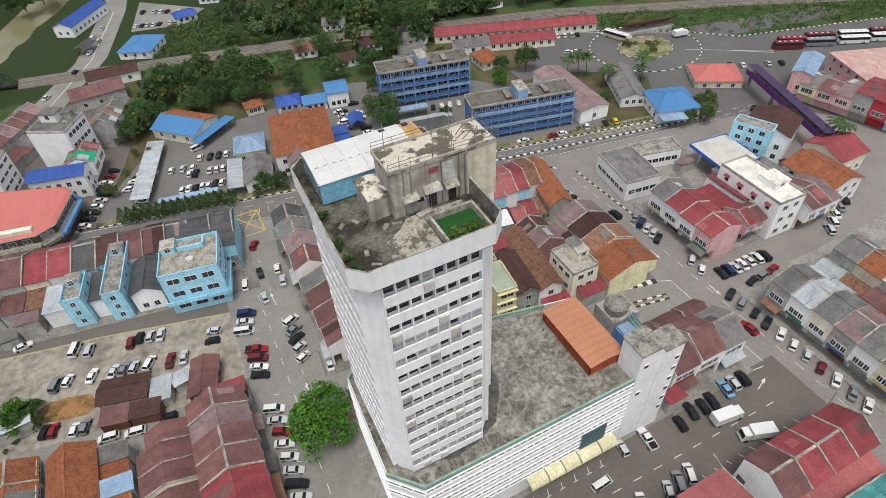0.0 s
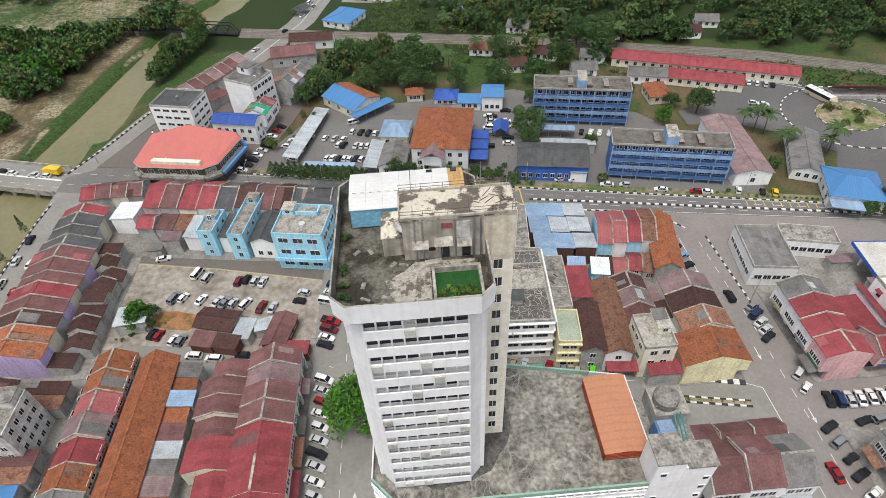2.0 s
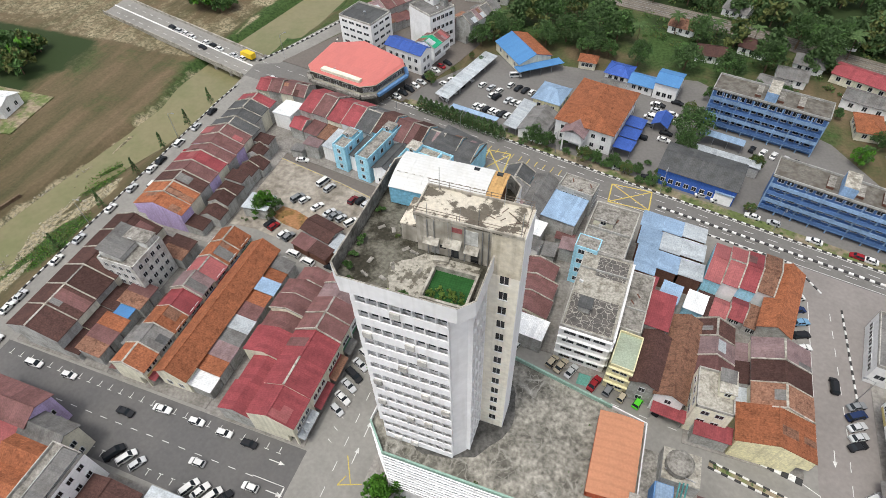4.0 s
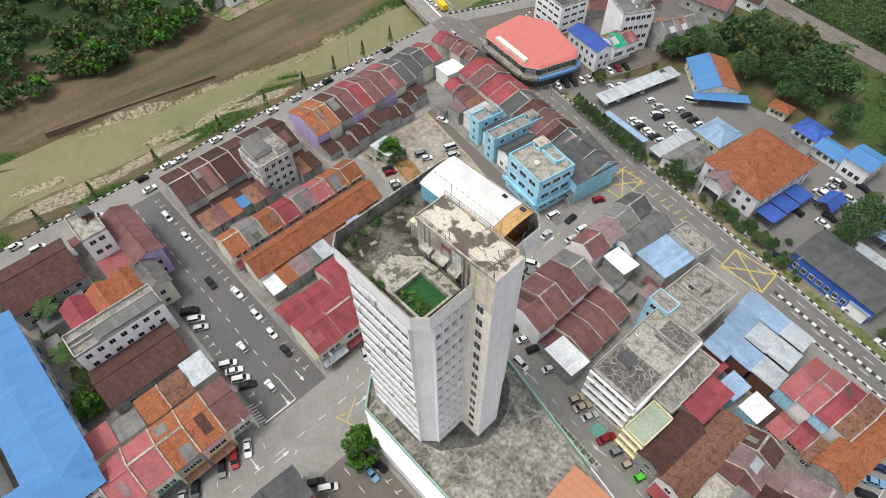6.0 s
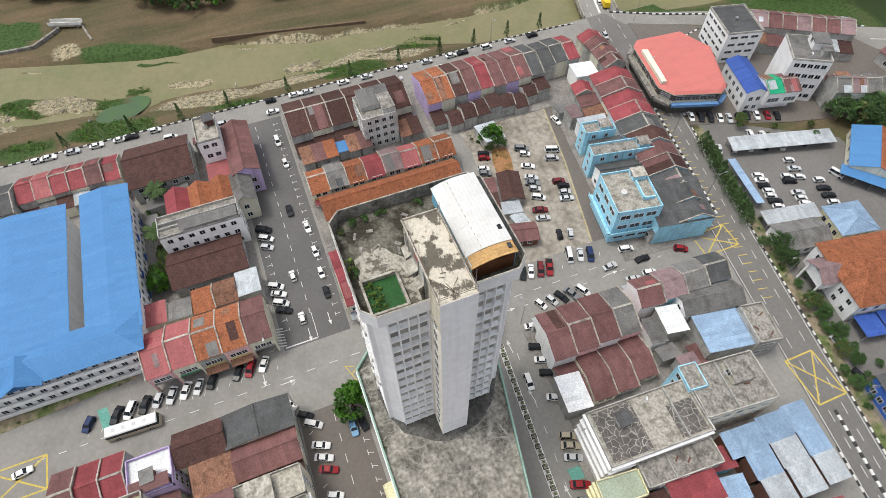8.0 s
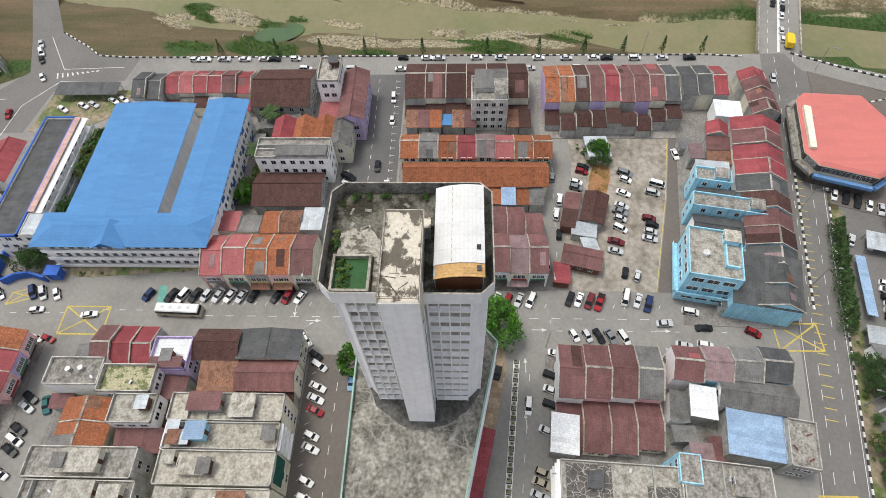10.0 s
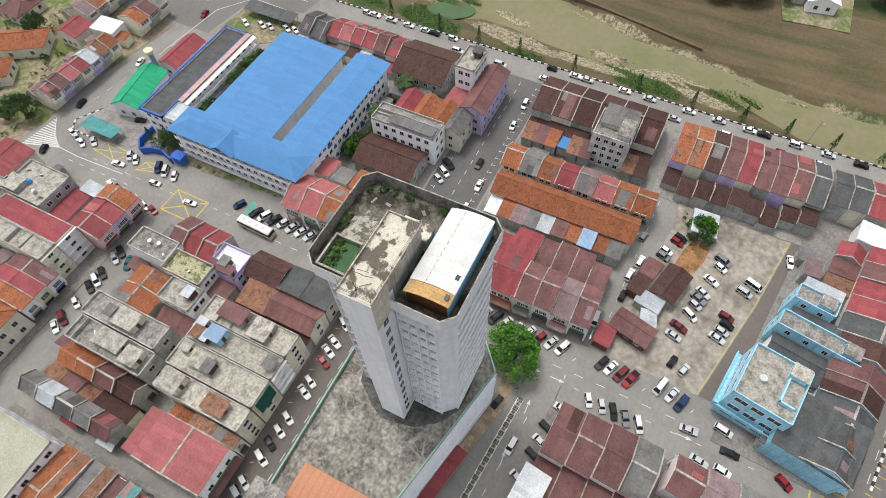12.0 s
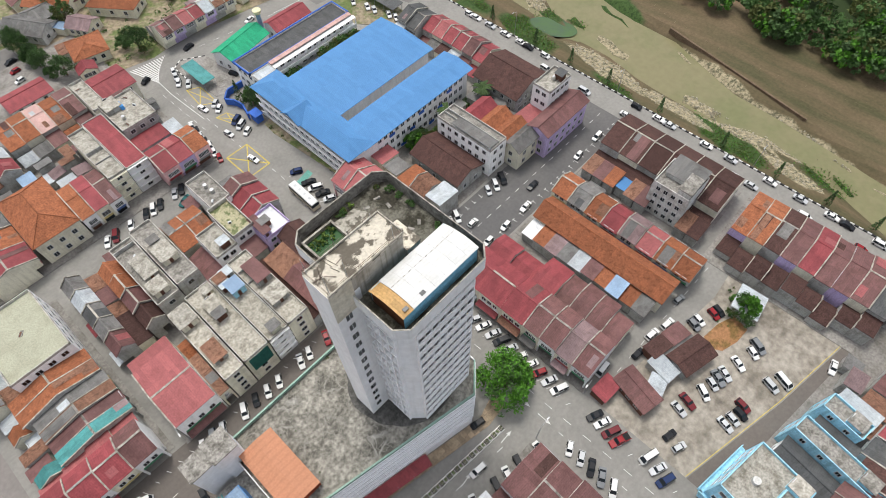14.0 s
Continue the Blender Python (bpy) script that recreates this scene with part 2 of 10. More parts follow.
# ---- ground, river, roads ----
EAST_BANK = ((-420, -200), (-160, -147), (-90, -129), (-65, -125), (-50, -121.5), (-43, -124), (-32, -123.8), (-20, -120.5), (6, -119), (13, -122.5), (22, -125), (36, -122), (50, -115), (62, -109.5), (90, -107.5), (112, -107), (137, -102), (181, -99), (215, -91), (263, -70), (480, 10))
WEST_BANK = ((-420, -232), (-160, -178), (-90, -155), (-64, -147), (-47, -142), (-35, -139.4), (-29, -141), (-20, -140), (-9, -135.8), (3, -130.6), (20, -129.4), (36, -127.5), (75, -122), (97, -126), (139, -118), (162, -114), (182, -111), (222, -104), (263, -86), (480, -10))


def along(table, y):
    return float(np.interp(y, [a for a, _ in table], [b for _, b in table]))


def smooth(a, b, x):
    t = min(1.0, max(0.0, (x - a) / (b - a)))
    return t * t * (3 - 2 * t)


# patches on the river banks: middle, half length across and along, turn in degrees, kind
PATCHES = ((-146, -49, 5.5, 18, -23, 'green'), (-112.5, 13, 5.5, 13, -15, 'green'), (-119, 8, 2.8, 16, -12, 'sand'), (-113, 32, 3, 10, -10, 'sand'), (-107.4, -21, 2.2, 7, -12, 'green'), (-128.5, -50, 2.2, 5, -20, 'green'), (-113.4, -3, 3.6, 12, -4, 'sand'), (-108.5, -54, 5, 8, 0, 'green'), (-134, -84, 5, 9, -25, 'green'), (-178, -96, 12, 20, -30, 'green'), (-118, 42, 3.5, 9, -8, 'green'), (-110, -82, 4, 8, 0, 'green'),
           (-156.5, -70, 4.5, 5, -25, 'sand'), (-136.5, -6, 2.8, 15, -10, 'sand'), (-130, -72, 5, 10, -30, 'sand'), (-115.0, -30, 4.6, 15, -8, 'sand'), (-151.5, -81, 2.2, 6, -25, 'bar'), (-125.8, -34, 2.4, 8.0, -14, 'bar'), (-113.0, -62, 6, 7, 0, 'green'), (-124.5, -60, 3.5, 6, -15, 'green'), (-120, 22, 2.6, 12, 4, 'sand'), (-128, -92, 5, 8, -20, 'sand'), (-130.6, 26, 1.3, 18, -9, 'sand'), (-125.0, 56, 1.5, 18, -7, 'sand'), (-129.0, 149, 3.5, 5, 0, 'sand'), (-126.0, 130, 1.4, 10, -8, 'sand'), (-112.5, 196, 1.6, 12, -14, 'sand'), (-150, 158, 8, 5, 20, 'sand'))


def patch_at(kind, x, y):
    """How deep a spot lies inside the patches of a kind, 0 to 1."""
    best = 0.0
    for px, py, rx, ry, turn, k in PATCHES:
        if k in kind and abs(x - px) < 30 and abs(y - py) < 30:
            c, s = math.cos(radians(-turn)), math.sin(radians(-turn))
            u, v = (x - px) * c - (y - py) * s, (x - px) * s + (y - py) * c
            q = (u / rx) ** 2 + (v / ry) ** 2 + 0.5 * noise.noise(Vector((x * 0.16, y * 0.16, 2.0)))
            best = max(best, 1.0 - q * 0.8)
    return min(1.0, max(0.0, best))


def pool_at(x, y):
    c, s = math.cos(radians(20)), math.sin(radians(20))
    u, v = (x + 120.8) * c + (y + 55) * s, -(x + 120.8) * s + (y + 55) * c
    return (u / 4.4) ** 2 + (v / 8.2) ** 2


def ground_height(x, y):
    e, w = along(EAST_BANK, y), along(WEST_BANK, y)
    n = noise.noise(Vector((x * 0.06, y * 0.06, 0.3)))
    if x > -105.6 and y < 125:
        return -0.06
    if x >= e:
        top = max(e + 2.5, -105.6 - 26 * smooth(82, 104, -y)) if y < 125 else e + 7
        z = -0.06 - 3.4 * (1 - smooth(e - 1.5, top, x)) * (1 + 0.12 * n) + (0.5 * n if x < top - 2 else 0)
        return z - 1.2 * (1 - smooth(0.7, 1.2, pool_at(x, y)))
    if x > w:
        bar = noise.noise(Vector((x * 0.07, y * 0.022, 4.0))) + 0.5 * noise.noise(Vector((x * 0.16, y * 0.07, 7.0)))
        z = -4.2
        if y < 66:
            z = -4.2 + 1.6 * smooth(-0.15, 0.5, bar + 0.5 * smooth(-12, -1, x - e) - 0.5)
        z = max(z, -4.2 + 1.5 * smooth(0.1, 0.5, patch_at(('green', 'sand', 'bar'), x, y)))
        return z
    return -4.2 + 2.9 * smooth(0, 6, w - x) + 0.5 * n * smooth(3, 12, w - x) + 0.8 * smooth(14, 40, w - x)


def axis_steps(*spans):
    out = []
    for a, b, step in spans:
        out += list(np.arange(a, b, step))
    return out + [spans[-1][1]]


def build_ground():
    xs = axis_steps((-460, -210, 25), (-210, -95, 2.0), (-95, 230, 8), (230, 460, 25))
    ys = axis_steps((-460, -180, 28), (-180, 280, 4), (280, 520, 24))
    v = [(x, y, ground_height(x, y)) for y in ys for x in xs]
    w = len(xs)
    f = [(j * w + i, j * w + i + 1, (j + 1) * w + i + 1, (j + 1) * w + i) for j in range(len(ys) - 1) for i in range(w - 1)]
    me = bpy.data.meshes.new("ground")
    me.from_pydata(v, [], f)
    cover = me.color_attributes.new("cover", 'FLOAT_COLOR', 'POINT')
    vals = []
    for x, y, z in v:
        n = noise.noise(Vector((x * 0.03, y * 0.03, 1.7))) + 0.5 * noise.noise(Vector((x * 0.1, y * 0.1, 5.0)))
        wx, ex = along(WEST_BANK, y), along(EAST_BANK, y)
        grass, sand = 0.0, 0.0
        if x < wx + 1 and y < 330:
            d = wx - x
            sand = (1.0 - smooth(3, 7, d + 5 * n)) * (0.95 if -60 < y < 70 else 0.5)
            grass = max(smooth(36, 60, d + 14 * n), 0.8 * smooth(0.1, 0.5, n) * (1 - smooth(8, 16, d)) + (0.75 if y < -30 and d < 10 else 0)) if y < 60 else 0.2 + 0.6 * n + 0.7 * (1 - smooth(2, 8, d))
        elif x < -105.6:
            d = ex + 9 - x
            grass = 0.5 + 0.75 * n
            sand = smooth(0.55, 0.9, 0.52 + noise.noise(Vector((x * 0.05, y * 0.035, 9.0))) - 0.03 * (x - ex))
        elif y > 150 or x > 165:
            grass = 0.75 + 0.5 * n
        else:
            grass = 0.35 + 0.7 * n
        if x < -105.6 and y < 66:
            green, pale = patch_at(('green',), x, y), patch_at(('sand', 'bar'), x, y)
            grass = max(0.28 * grass, 1.3 * smooth(0.05, 0.35, green)) if x > wx - 25 else grass
            sand = max(0.25 * sand, 1.1 * smooth(0.1, 0.4, pale))
        wood = smooth(172, 186, y + 0.1 * x + 22 * n) if x > -90 else 0.0
        if y > 100 and x < wx + 1:
            d = wx - x
            grass = max(1.1 * (1 - smooth(5, 11, d + 4 * n)), smooth(196, 215, y + 6 * n) * smooth(16, 26, d))
            sand = max(0.46 + 0.25 * n, smooth(0.1, 0.4, patch_at(('sand',), x, y))) * smooth(6, 10, d) + 0.6 * smooth(0.1, 0.4, patch_at(('sand',), x, y))
        elif x < wx - 30:
            wood = max(wood, smooth(42, 60, wx - x + 16 * n))
        vals += [min(1, max(0, grass)), min(1, max(0, sand)), wood, 1]
    cover.data.foreach_set("color", vals)
    me.update()
    m = surface("open_ground", (0.108, 0.087, 0.058), stain=0.5, stain_to=(0.65, 0.7, 0.62), patch=0.03, grain=1.2, spread=0.14, vary=0, bump=0.4)
    nt = m.node_tree
    n, l = nt.nodes, nt.links
    bsdf = n["Principled BSDF"]
    base = bsdf.inputs["Base Color"].links[0].from_socket
    att = n.new("ShaderNodeAttribute")
    att.attribute_name = "cover"
    sep = n.new("ShaderNodeSeparateColor")
    l.new(att.outputs["Color"], sep.inputs[0])
    geo = n.new("ShaderNodeNewGeometry")
    tex = n.new("ShaderNodeTexNoise")
    rub = n.new("ShaderNodeTexNoise")
    rub.inputs["Scale"].default_value, rub.inputs["Detail"].default_value, rub.inputs["Roughness"].default_value = 0.9, 6, 0.7
    l.new(geo.outputs["Position"], rub.inputs["Vector"])
    lay = n.new("ShaderNodeMapping")
    lay.inputs["Rotation"].default_value, lay.inputs["Scale"].default_value = (0, 0, radians(17)), (0.16, 0.022, 0.1)
    l.new(geo.outputs["Position"], lay.inputs["Vector"])
    long_ = n.new("ShaderNodeTexNoise")
    long_.inputs["Scale"].default_value, long_.inputs["Detail"].default_value, long_.inputs["Roughness"].default_value = 1.0, 6, 0.6
    l.new(lay.outputs["Vector"], long_.inputs["Vector"])
    runs = n.new("ShaderNodeValToRGB")
    runs.color_ramp.elements[0].position, runs.color_ramp.elements[0].color = 0.36, (0.70, 0.80, 0.60, 1)
    runs.color_ramp.elements[1].position, runs.color_ramp.elements[1].color = 0.66, (1.35, 1.2, 1.1, 1)
    l.new(long_.outputs["Fac"], runs.inputs["Fac"])
    over = n.new("ShaderNodeMix")
    over.data_type, over.blend_type = 'RGBA', 'MULTIPLY'
    over.inputs["Factor"].default_value = 1.0
    l.new(base, over.inputs["A"])
    l.new(runs.outputs["Color"], over.inputs["B"])
    base = over.outputs["Result"]
    tex.inputs["Scale"].default_value, tex.inputs["Detail"].default_value, tex.inputs["Roughness"].default_value = 0.25, 8, 0.75
    l.new(geo.outputs["Position"], tex.inputs["Vector"])
    last = base
    for k, color, wide in ((0, (0.046, 0.082, 0.024, 1), 0.5), (1, (0.31, 0.27, 0.18, 1), 0.3), (2, (0.026, 0.042, 0.014, 1), 0.4)):
        add = n.new("ShaderNodeMath")
        add.operation = 'ADD'
        l.new(sep.outputs[k], add.inputs[0])
        l.new(tex.outputs["Fac"], add.inputs[1])
        rng = n.new("ShaderNodeMapRange")
        rng.inputs["From Min"].default_value, rng.inputs["From Max"].default_value = 1.0 - wide * 0.5, 1.0 + wide * 0.5
        l.new(add.outputs[0], rng.inputs["Value"])
        mx = n.new("ShaderNodeMix")
        mx.data_type = 'RGBA'
        mx.inputs["B"].default_value = color
        if k < 2:
            mott = n.new("ShaderNodeValToRGB")
            low = 0.30 if k else 0.55
            mott.color_ramp.elements[0].position, mott.color_ramp.elements[0].color = 0.40, (color[0] * low, color[1] * low * 1.1, color[2] * low, 1)
            mott.color_ramp.elements[1].position, mott.color_ramp.elements[1].color = 0.58, (color[0] * 1.15, color[1] * 1.12, color[2] * 1.1, 1)
            l.new(rub.outputs["Fac"], mott.inputs["Fac"])
            l.new(mott.outputs["Color"], mx.inputs["B"])
        l.new(rng.outputs["Result"], mx.inputs["Factor"])
        l.new(last, mx.inputs["A"])
        last = mx.outputs["Result"]
    l.new(last, bsdf.inputs["Base Color"])
    me.materials.append(m)
    return tagged(new("ground", me), "open ground of dry grass, bare earth and sandy river banks", "ground", kind="structure")


build_ground()
M_WATER = surface("muddy_water", (0.19, 0.172, 0.094), rough=0.16, stain=0.5, stain_to=(0.62, 0.82, 0.6), patch=0.05, grain=0.6, spread=0.05, bump=0.04, vary=0)
river = Mesh()
RY = [-420, -160, -120, -90, -65, -50, -43, -32, -20, -9, 6, 13, 22, 36, 50, 62, 90, 112, 137, 160, 181, 215, 263, 480]
for a, b in zip(RY, RY[1:]):
    river.face(((along(WEST_BANK, a) - 2, a, -3.05), (along(EAST_BANK, a) + 3, a, -3.05), (along(EAST_BANK, b) + 3, b, -3.05), (along(WEST_BANK, b) - 2, b, -3.05)), M_WATER)
pool_ring = [(-120.8 + 4.7 * math.cos(a) * math.cos(0.35) - 8.6 * math.sin(a) * math.sin(0.35), -55 + 4.7 * math.cos(a) * math.sin(0.35) + 8.6 * math.sin(a) * math.cos(0.35)) for a in np.linspace(0, 2 * math.pi, 33)[:-1]]
setting("water_pool", Mesh().face([(x, y, -2.72) for x, y in pool_ring], surface("green_water", (0.06, 0.095, 0.055), rough=0.1, stain=0.6, stain_to=(1.1, 1.3, 0.6), patch=0.12, spread=0.05, bump=0.02)), "still green pool cut off from the river", "pool")
setting("water", river, "shallow muddy olive-brown river between sandy banks", "river")


M_ASPHALT_M = surface("worn_road_asphalt", (0.162, 0.155, 0.147), rough=0.9, stain=0.5, stain_to=(0.7, 0.7, 0.7), patch=0.06, grain=1.2, spread=0.08, vary=0)


def hwy_s(x):
    return 79.0 - 0.178 * x


def hwy_n(x):
    return 89.2 - 0.212 * x


def strip(m, a, b, width, z, mat):
    a, b = Vector((*a, 0)), Vector((*b, 0))
    d = (b - a).normalized()
    s = Vector((-d.y, d.x, 0)) * width / 2
    m.solid([tuple(p)[:2] + (z - 0.01,) for p in (a - s, b - s, b + s, a + s)], [tuple(p)[:2] + (z,) for p in (a - s, b - s, b + s, a + s)], mat)


def flat(name, ring, z, mat, label, category):
    """A paved area of some thickness, its top at z."""
    return setting(name, Mesh().prism(ring, z - 0.12, z, mat), label, category)


M_ASPHALT_B = surface("brownish_asphalt", (0.142, 0.125, 0.112), rough=0.9, stain=0.5, stain_to=(0.75, 0.75, 0.75), patch=0.08, grain=1.2, spread=0.08, vary=0)
M_ASPHALT_E = surface("pale_brown_asphalt", (0.232, 0.212, 0.20), rough=0.9, stain=0.5, stain_to=(0.75, 0.75, 0.75), patch=0.08, grain=1.2, spread=0.08, vary=0)
flat("road_town", ((-105.5, -118), (-60, -190), (190, -190), (190, 50), (150, hwy_s(150)), (-105.5, hwy_s(-105.5))), 0.0, M_ASPHALT, "worn grey asphalt of the town's streets", "road")
flat("road_town_east", ((70.7, -180.8), (181.2, -174.6), (178.1, 45.0), (130, hwy_s(130)), (68.5, hwy_s(68.5))), 0.005, M_ASPHALT_E, "worn asphalt of the eastern side streets", "road")
flat("road_highway", ((-106, hwy_s(-106)), (165, hwy_s(165)), (165, hwy_n(165)), (-106, hwy_n(-106))), 0.01, M_ASPHALT_M, "worn grey asphalt of the four-lane main road", "road")
flat("road_river_north", ((-106, 105), (-98, 108), (-84, 140), (-55, 177), (-38, 214), (-27, 264), (-18, 330), (-28, 330), (-37, 269), (-50, 215), (-66, 182), (-92, 142)), 0.012, M_ASPHALT, "grey asphalt road along the river", "road")
flat("road_dark_west", ((-97, -25.8), (-21.6, -26.4), (-21.6, -11.2), (-97, -10.8)), 0.012, M_ASPHALT_D, "dark newly laid asphalt of a side street with parking bays", "road")
flat("road_dark_east", ((-6, -27.0), (72, -28.5), (72, -13.2), (40, -13.8), (-6, -14.0)), 0.012, M_ASPHALT_B, "brownish asphalt of the street before the podium", "road")
flat("road_lane", ((-70, 27.5), (-22, 26.6), (-22, 31.5), (-70, 34.5)), 0.014, M_ASPHALT, "asphalt back lane beside the shophouses", "road")
flat("lot", ((-72.6, 35.6), (-62.7, 36.2), (-50.8, 34.6), (-36, 32.0), (-22.6, 30.5), (-22.2, 52.0), (-49.4, 59.0), (-70.6, 63.4), (-72.2, 48.7)), 0.016, M_DIRT, "pale packed earth of an empty lot used for parking", "lot")
flat("road_lane_north", ((-75.6, 30), (-72.8, 34.5), (-72.4, 48.7), (-70.8, 63.6), (-49.4, 59.2), (-22.2, 52.2), (-22.0, 56.8), (-52, 65.2), (-75.0, 69.5)), 0.02, M_ASPHALT_B, "dark asphalt back lane round the lot", "road")
M_CLAY = surface("orange_clay", (0.30, 0.155, 0.075), stain=0.8, stain_to=(0.45, 0.6, 0.4), patch=0.35, grain=1.5, spread=0.25, edge=(0.48, 0.6))
flat("clay_patch", ((-61.4, 42.0), (-60.2, 45.9), (-56, 45.6), (-51.6, 44.2), (-50.2, 41.5), (-52, 39.4), (-57, 40.2)), 0.024, M_CLAY, "bare orange clay with weeds in the lot", "earth")
lane_edge = Mesh()
for a, b in (((-70.4, 63.1), (-49.3, 58.8)), ((-49.3, 58.8), (-22.4, 51.9)), ((-72.2, 62.8), (-73.4, 36.0))):
    strip(lane_edge, a, b, 0.13, 0.06, M_YELLOW)
setting("road_marking_lane", lane_edge, "thin yellow edge line beside the back lane", "road marking")
flat("road_hospital", ((-50, hwy_n(-50) + 2.5), (-28, 136), (0, 136), (40, 140), (78, 118), (100, 70 + 18), (100, hwy_n(100) + 2), (-10, hwy_n(-10) + 2.5)), 0.016, M_ASPHALT_M, "grey asphalt yard of the institution buildings", "yard")
flat("road_station", ((91.8, 108.6), (104.8, 123.7), (141.8, 133.8), (141.8, 123.2), (130.8, 116.9), (112.4, 111.7)), 0.018, M_ASPHALT_D, "grey asphalt station forecourt", "road")
flat("road_bus_station", ((124.7, 59.3), (151.2, 51.1), (174.8, 20.6), (247.6, 9.0), (247.4, 75.1), (179.7, 95.0), (165.4, 109.8), (143.6, 124.5), (128.9, 133.9), (106.7, 126.6), (104.9, 108.1), (118.0, 99.9), (129.1, 88.0), (121.8, 74.7)), 0.03, M_ASPHALT_D, "grey asphalt yard of the bus station and the roads round it", "road")
flat("car_park_north", ((-27, 236), (-6, 231), (6, 246), (-20, 272)), 0.012, M_ASPHALT, "grey asphalt car park beside the far road", "car park")
flat("yard_south", ((-20, -139), (-30, -140.5), (-42, -138.6), (-55, -136.6), (-71, -134), (-72, -165), (-90, -215), (40, -215), (40, -180), (9, -180), (9, -142), (-9, -141.5)), 0.08, M_YARD, "brown earth and grass round old houses", "yard")
flat("road_fork", ((-105.4, -96), (-106.5, -110), (-110.4, -114.6), (-118, -126), (-150, -142), (-150, -150), (-114, -135), (-99, -129.5), (-91, -136), (-90, -170), (-78, -170), (-73, -134), (-73, -121), (-90, -118.5), (-95, -98)), 0.004, M_ASPHALT_M, "grey asphalt where the river road forks", "road")
flat("verge_shelter", ((-91.5, -117.6), (-90.5, -94.0), (-82.0, -93.0), (-74.0, -104.5), (-73.4, -119.6), (-81.5, -118.4)), 0.13, M_YARD, "dusty verge with parked cars behind a shelter", "verge")
flat("car_park_south", ((9.5, -179), (34, -179), (34, -154.5), (9.5, -154.5)), 0.1, M_ASPHALT_M, "grey asphalt car park behind the terraces", "car park")
flat("verge_school", ((-28.4, -89.6), (-30.6, -57.0), (-27.4, -57.6), (-25.2, -84.0), (-25.6, -89.0)), 0.12, M_YARD, "dusty overgrown verge before the school", "verge")
flat("pavement_41", ((-24.6, -131.5), (-21.4, -129.6), (-21.2, -119.5), (-22.6, -116.8), (-22.8, -109.0), (-30.0, -106.6), (-33.5, -112), (-31.5, -127.4)), 0.1, M_PAVE, "grey pavement round the market stalls", "pavement")
ring = [(144.6 + 21 * math.cos(a), 106.7 + 19 * math.sin(a)) for a in np.linspace(0, 2 * math.pi, 41)[:-1]]
flat("road_roundabout", ring, 0.02, M_ASPHALT_D, "grey asphalt of the roundabout", "road")
flat("road_east", ((131, hwy_n(131)), (160, hwy_n(160)), (156.5, 75.7), (158.2, 98.6), (151.0, 106.5), (138.3, 91.6), (132.9, 74.4)), 0.016, M_ASPHALT_D, "grey asphalt road to the roundabout", "road")
flat("road_north_east", ((150.9, 112.2), (161.8, 100.4), (230.4, 88.6), (230.4, 97.9), (165.4, 113.6)), 0.014, M_ASPHALT_D, "grey asphalt road beyond the roundabout", "road")
flat("road_north_west", ((134.5, 110.9), (129.0, 120.8), (91.7, 117.4), (91.8, 108.6), (129.0, 107.3)), 0.015, M_ASPHALT_D, "grey asphalt road to the station", "road")
isl = [(144.6 + 10.5 * math.cos(a), 106.7 + 9 * math.sin(a)) for a in np.linspace(0, 2 * math.pi, 33)[:-1]]
flat("roundabout_island", isl, 0.22, M_YARD, "grassed island of the roundabout", "island")
for i, (x0, y0, x1, y1, mat) in enumerate((
        (-45, -11.0, -22.4, 26.6, M_PAVE), (-70, -10.4, -45.2, 27, M_PAVE), (-95.5, -10.4, -70.2, 26, M_PAVE), (-95.5, 28.2, -70.4, 67, M_PAVE), (-42, -53.8, -22.4, -26.8, M_PAVE), (-95, -88, -42.2, -27, M_PAVE), (-75, -118, -28.5, -88.2, M_PAVE),
        (-7.6, -80, 42, -27.4, M_PAVE), (-8.8, -13.2, 45, 6.4, M_PAVE), (46, -14.2, 66, 2, M_PAVE), (-6.5, 24.8, 17.6, 75, M_PAVE), (17.7, 22.2, 45, 62, M_PAVE), (45.2, 13.8, 66.5, 60, M_PAVE), (79.0, -32, 132, 3, M_PAVE), (79.8, 12.0, 128, 50, M_PAVE), (44.2, -80, 66, -28.8, M_PAVE), (-8, -170, 44, -88, M_PAVE))):
    flat("pavement_%d" % (i + 1), ((x0, y0), (x1, y0), (x1, y1), (x0, y1)), 0.14, mat, "grey concrete pavement round a block of shophouses", "pavement")
flat("pavement_31", ((-70, 65.5), (-14, 56.5), (-13, hwy_s(-13) - 1.5), (-92, hwy_s(-92) - 1.5), (-92, 67)), 0.15, M_PAVE, "grey concrete pavement before the main-road shops", "pavement")
flat("pavement_32", ((-97.5, 109.5), (-80, hwy_n(-80) + 0.5), (-48, hwy_n(-48) + 0.5), (-38, 128), (-30, 160), (-52, 178), (-68, 172), (-82, 142)), 0.13, M_ASPHALT_B, "grey concrete pavement round the market block", "pavement")
flat("verge", ((-46, hwy_n(-46) + 0.3), (128, hwy_n(128) + 0.3), (128, hwy_n(128) + 3.2), (-46, hwy_n(-46) + 3.2)), 0.16, M_YARD, "grass verge beside the main road", "verge")


def dashed(m, a, b, z=0.045, dash=2.0, gap=3.0, width=0.13, mat=None):
    a, b = Vector(a), Vector(b)
    n = int((b - a).length / (dash + gap))
    d = (b - a).normalized()
    for i in range(n):
        p = a + d * (i * (dash + gap))
        strip(m, p, p + d * dash, width, z, mat or M_LINE)


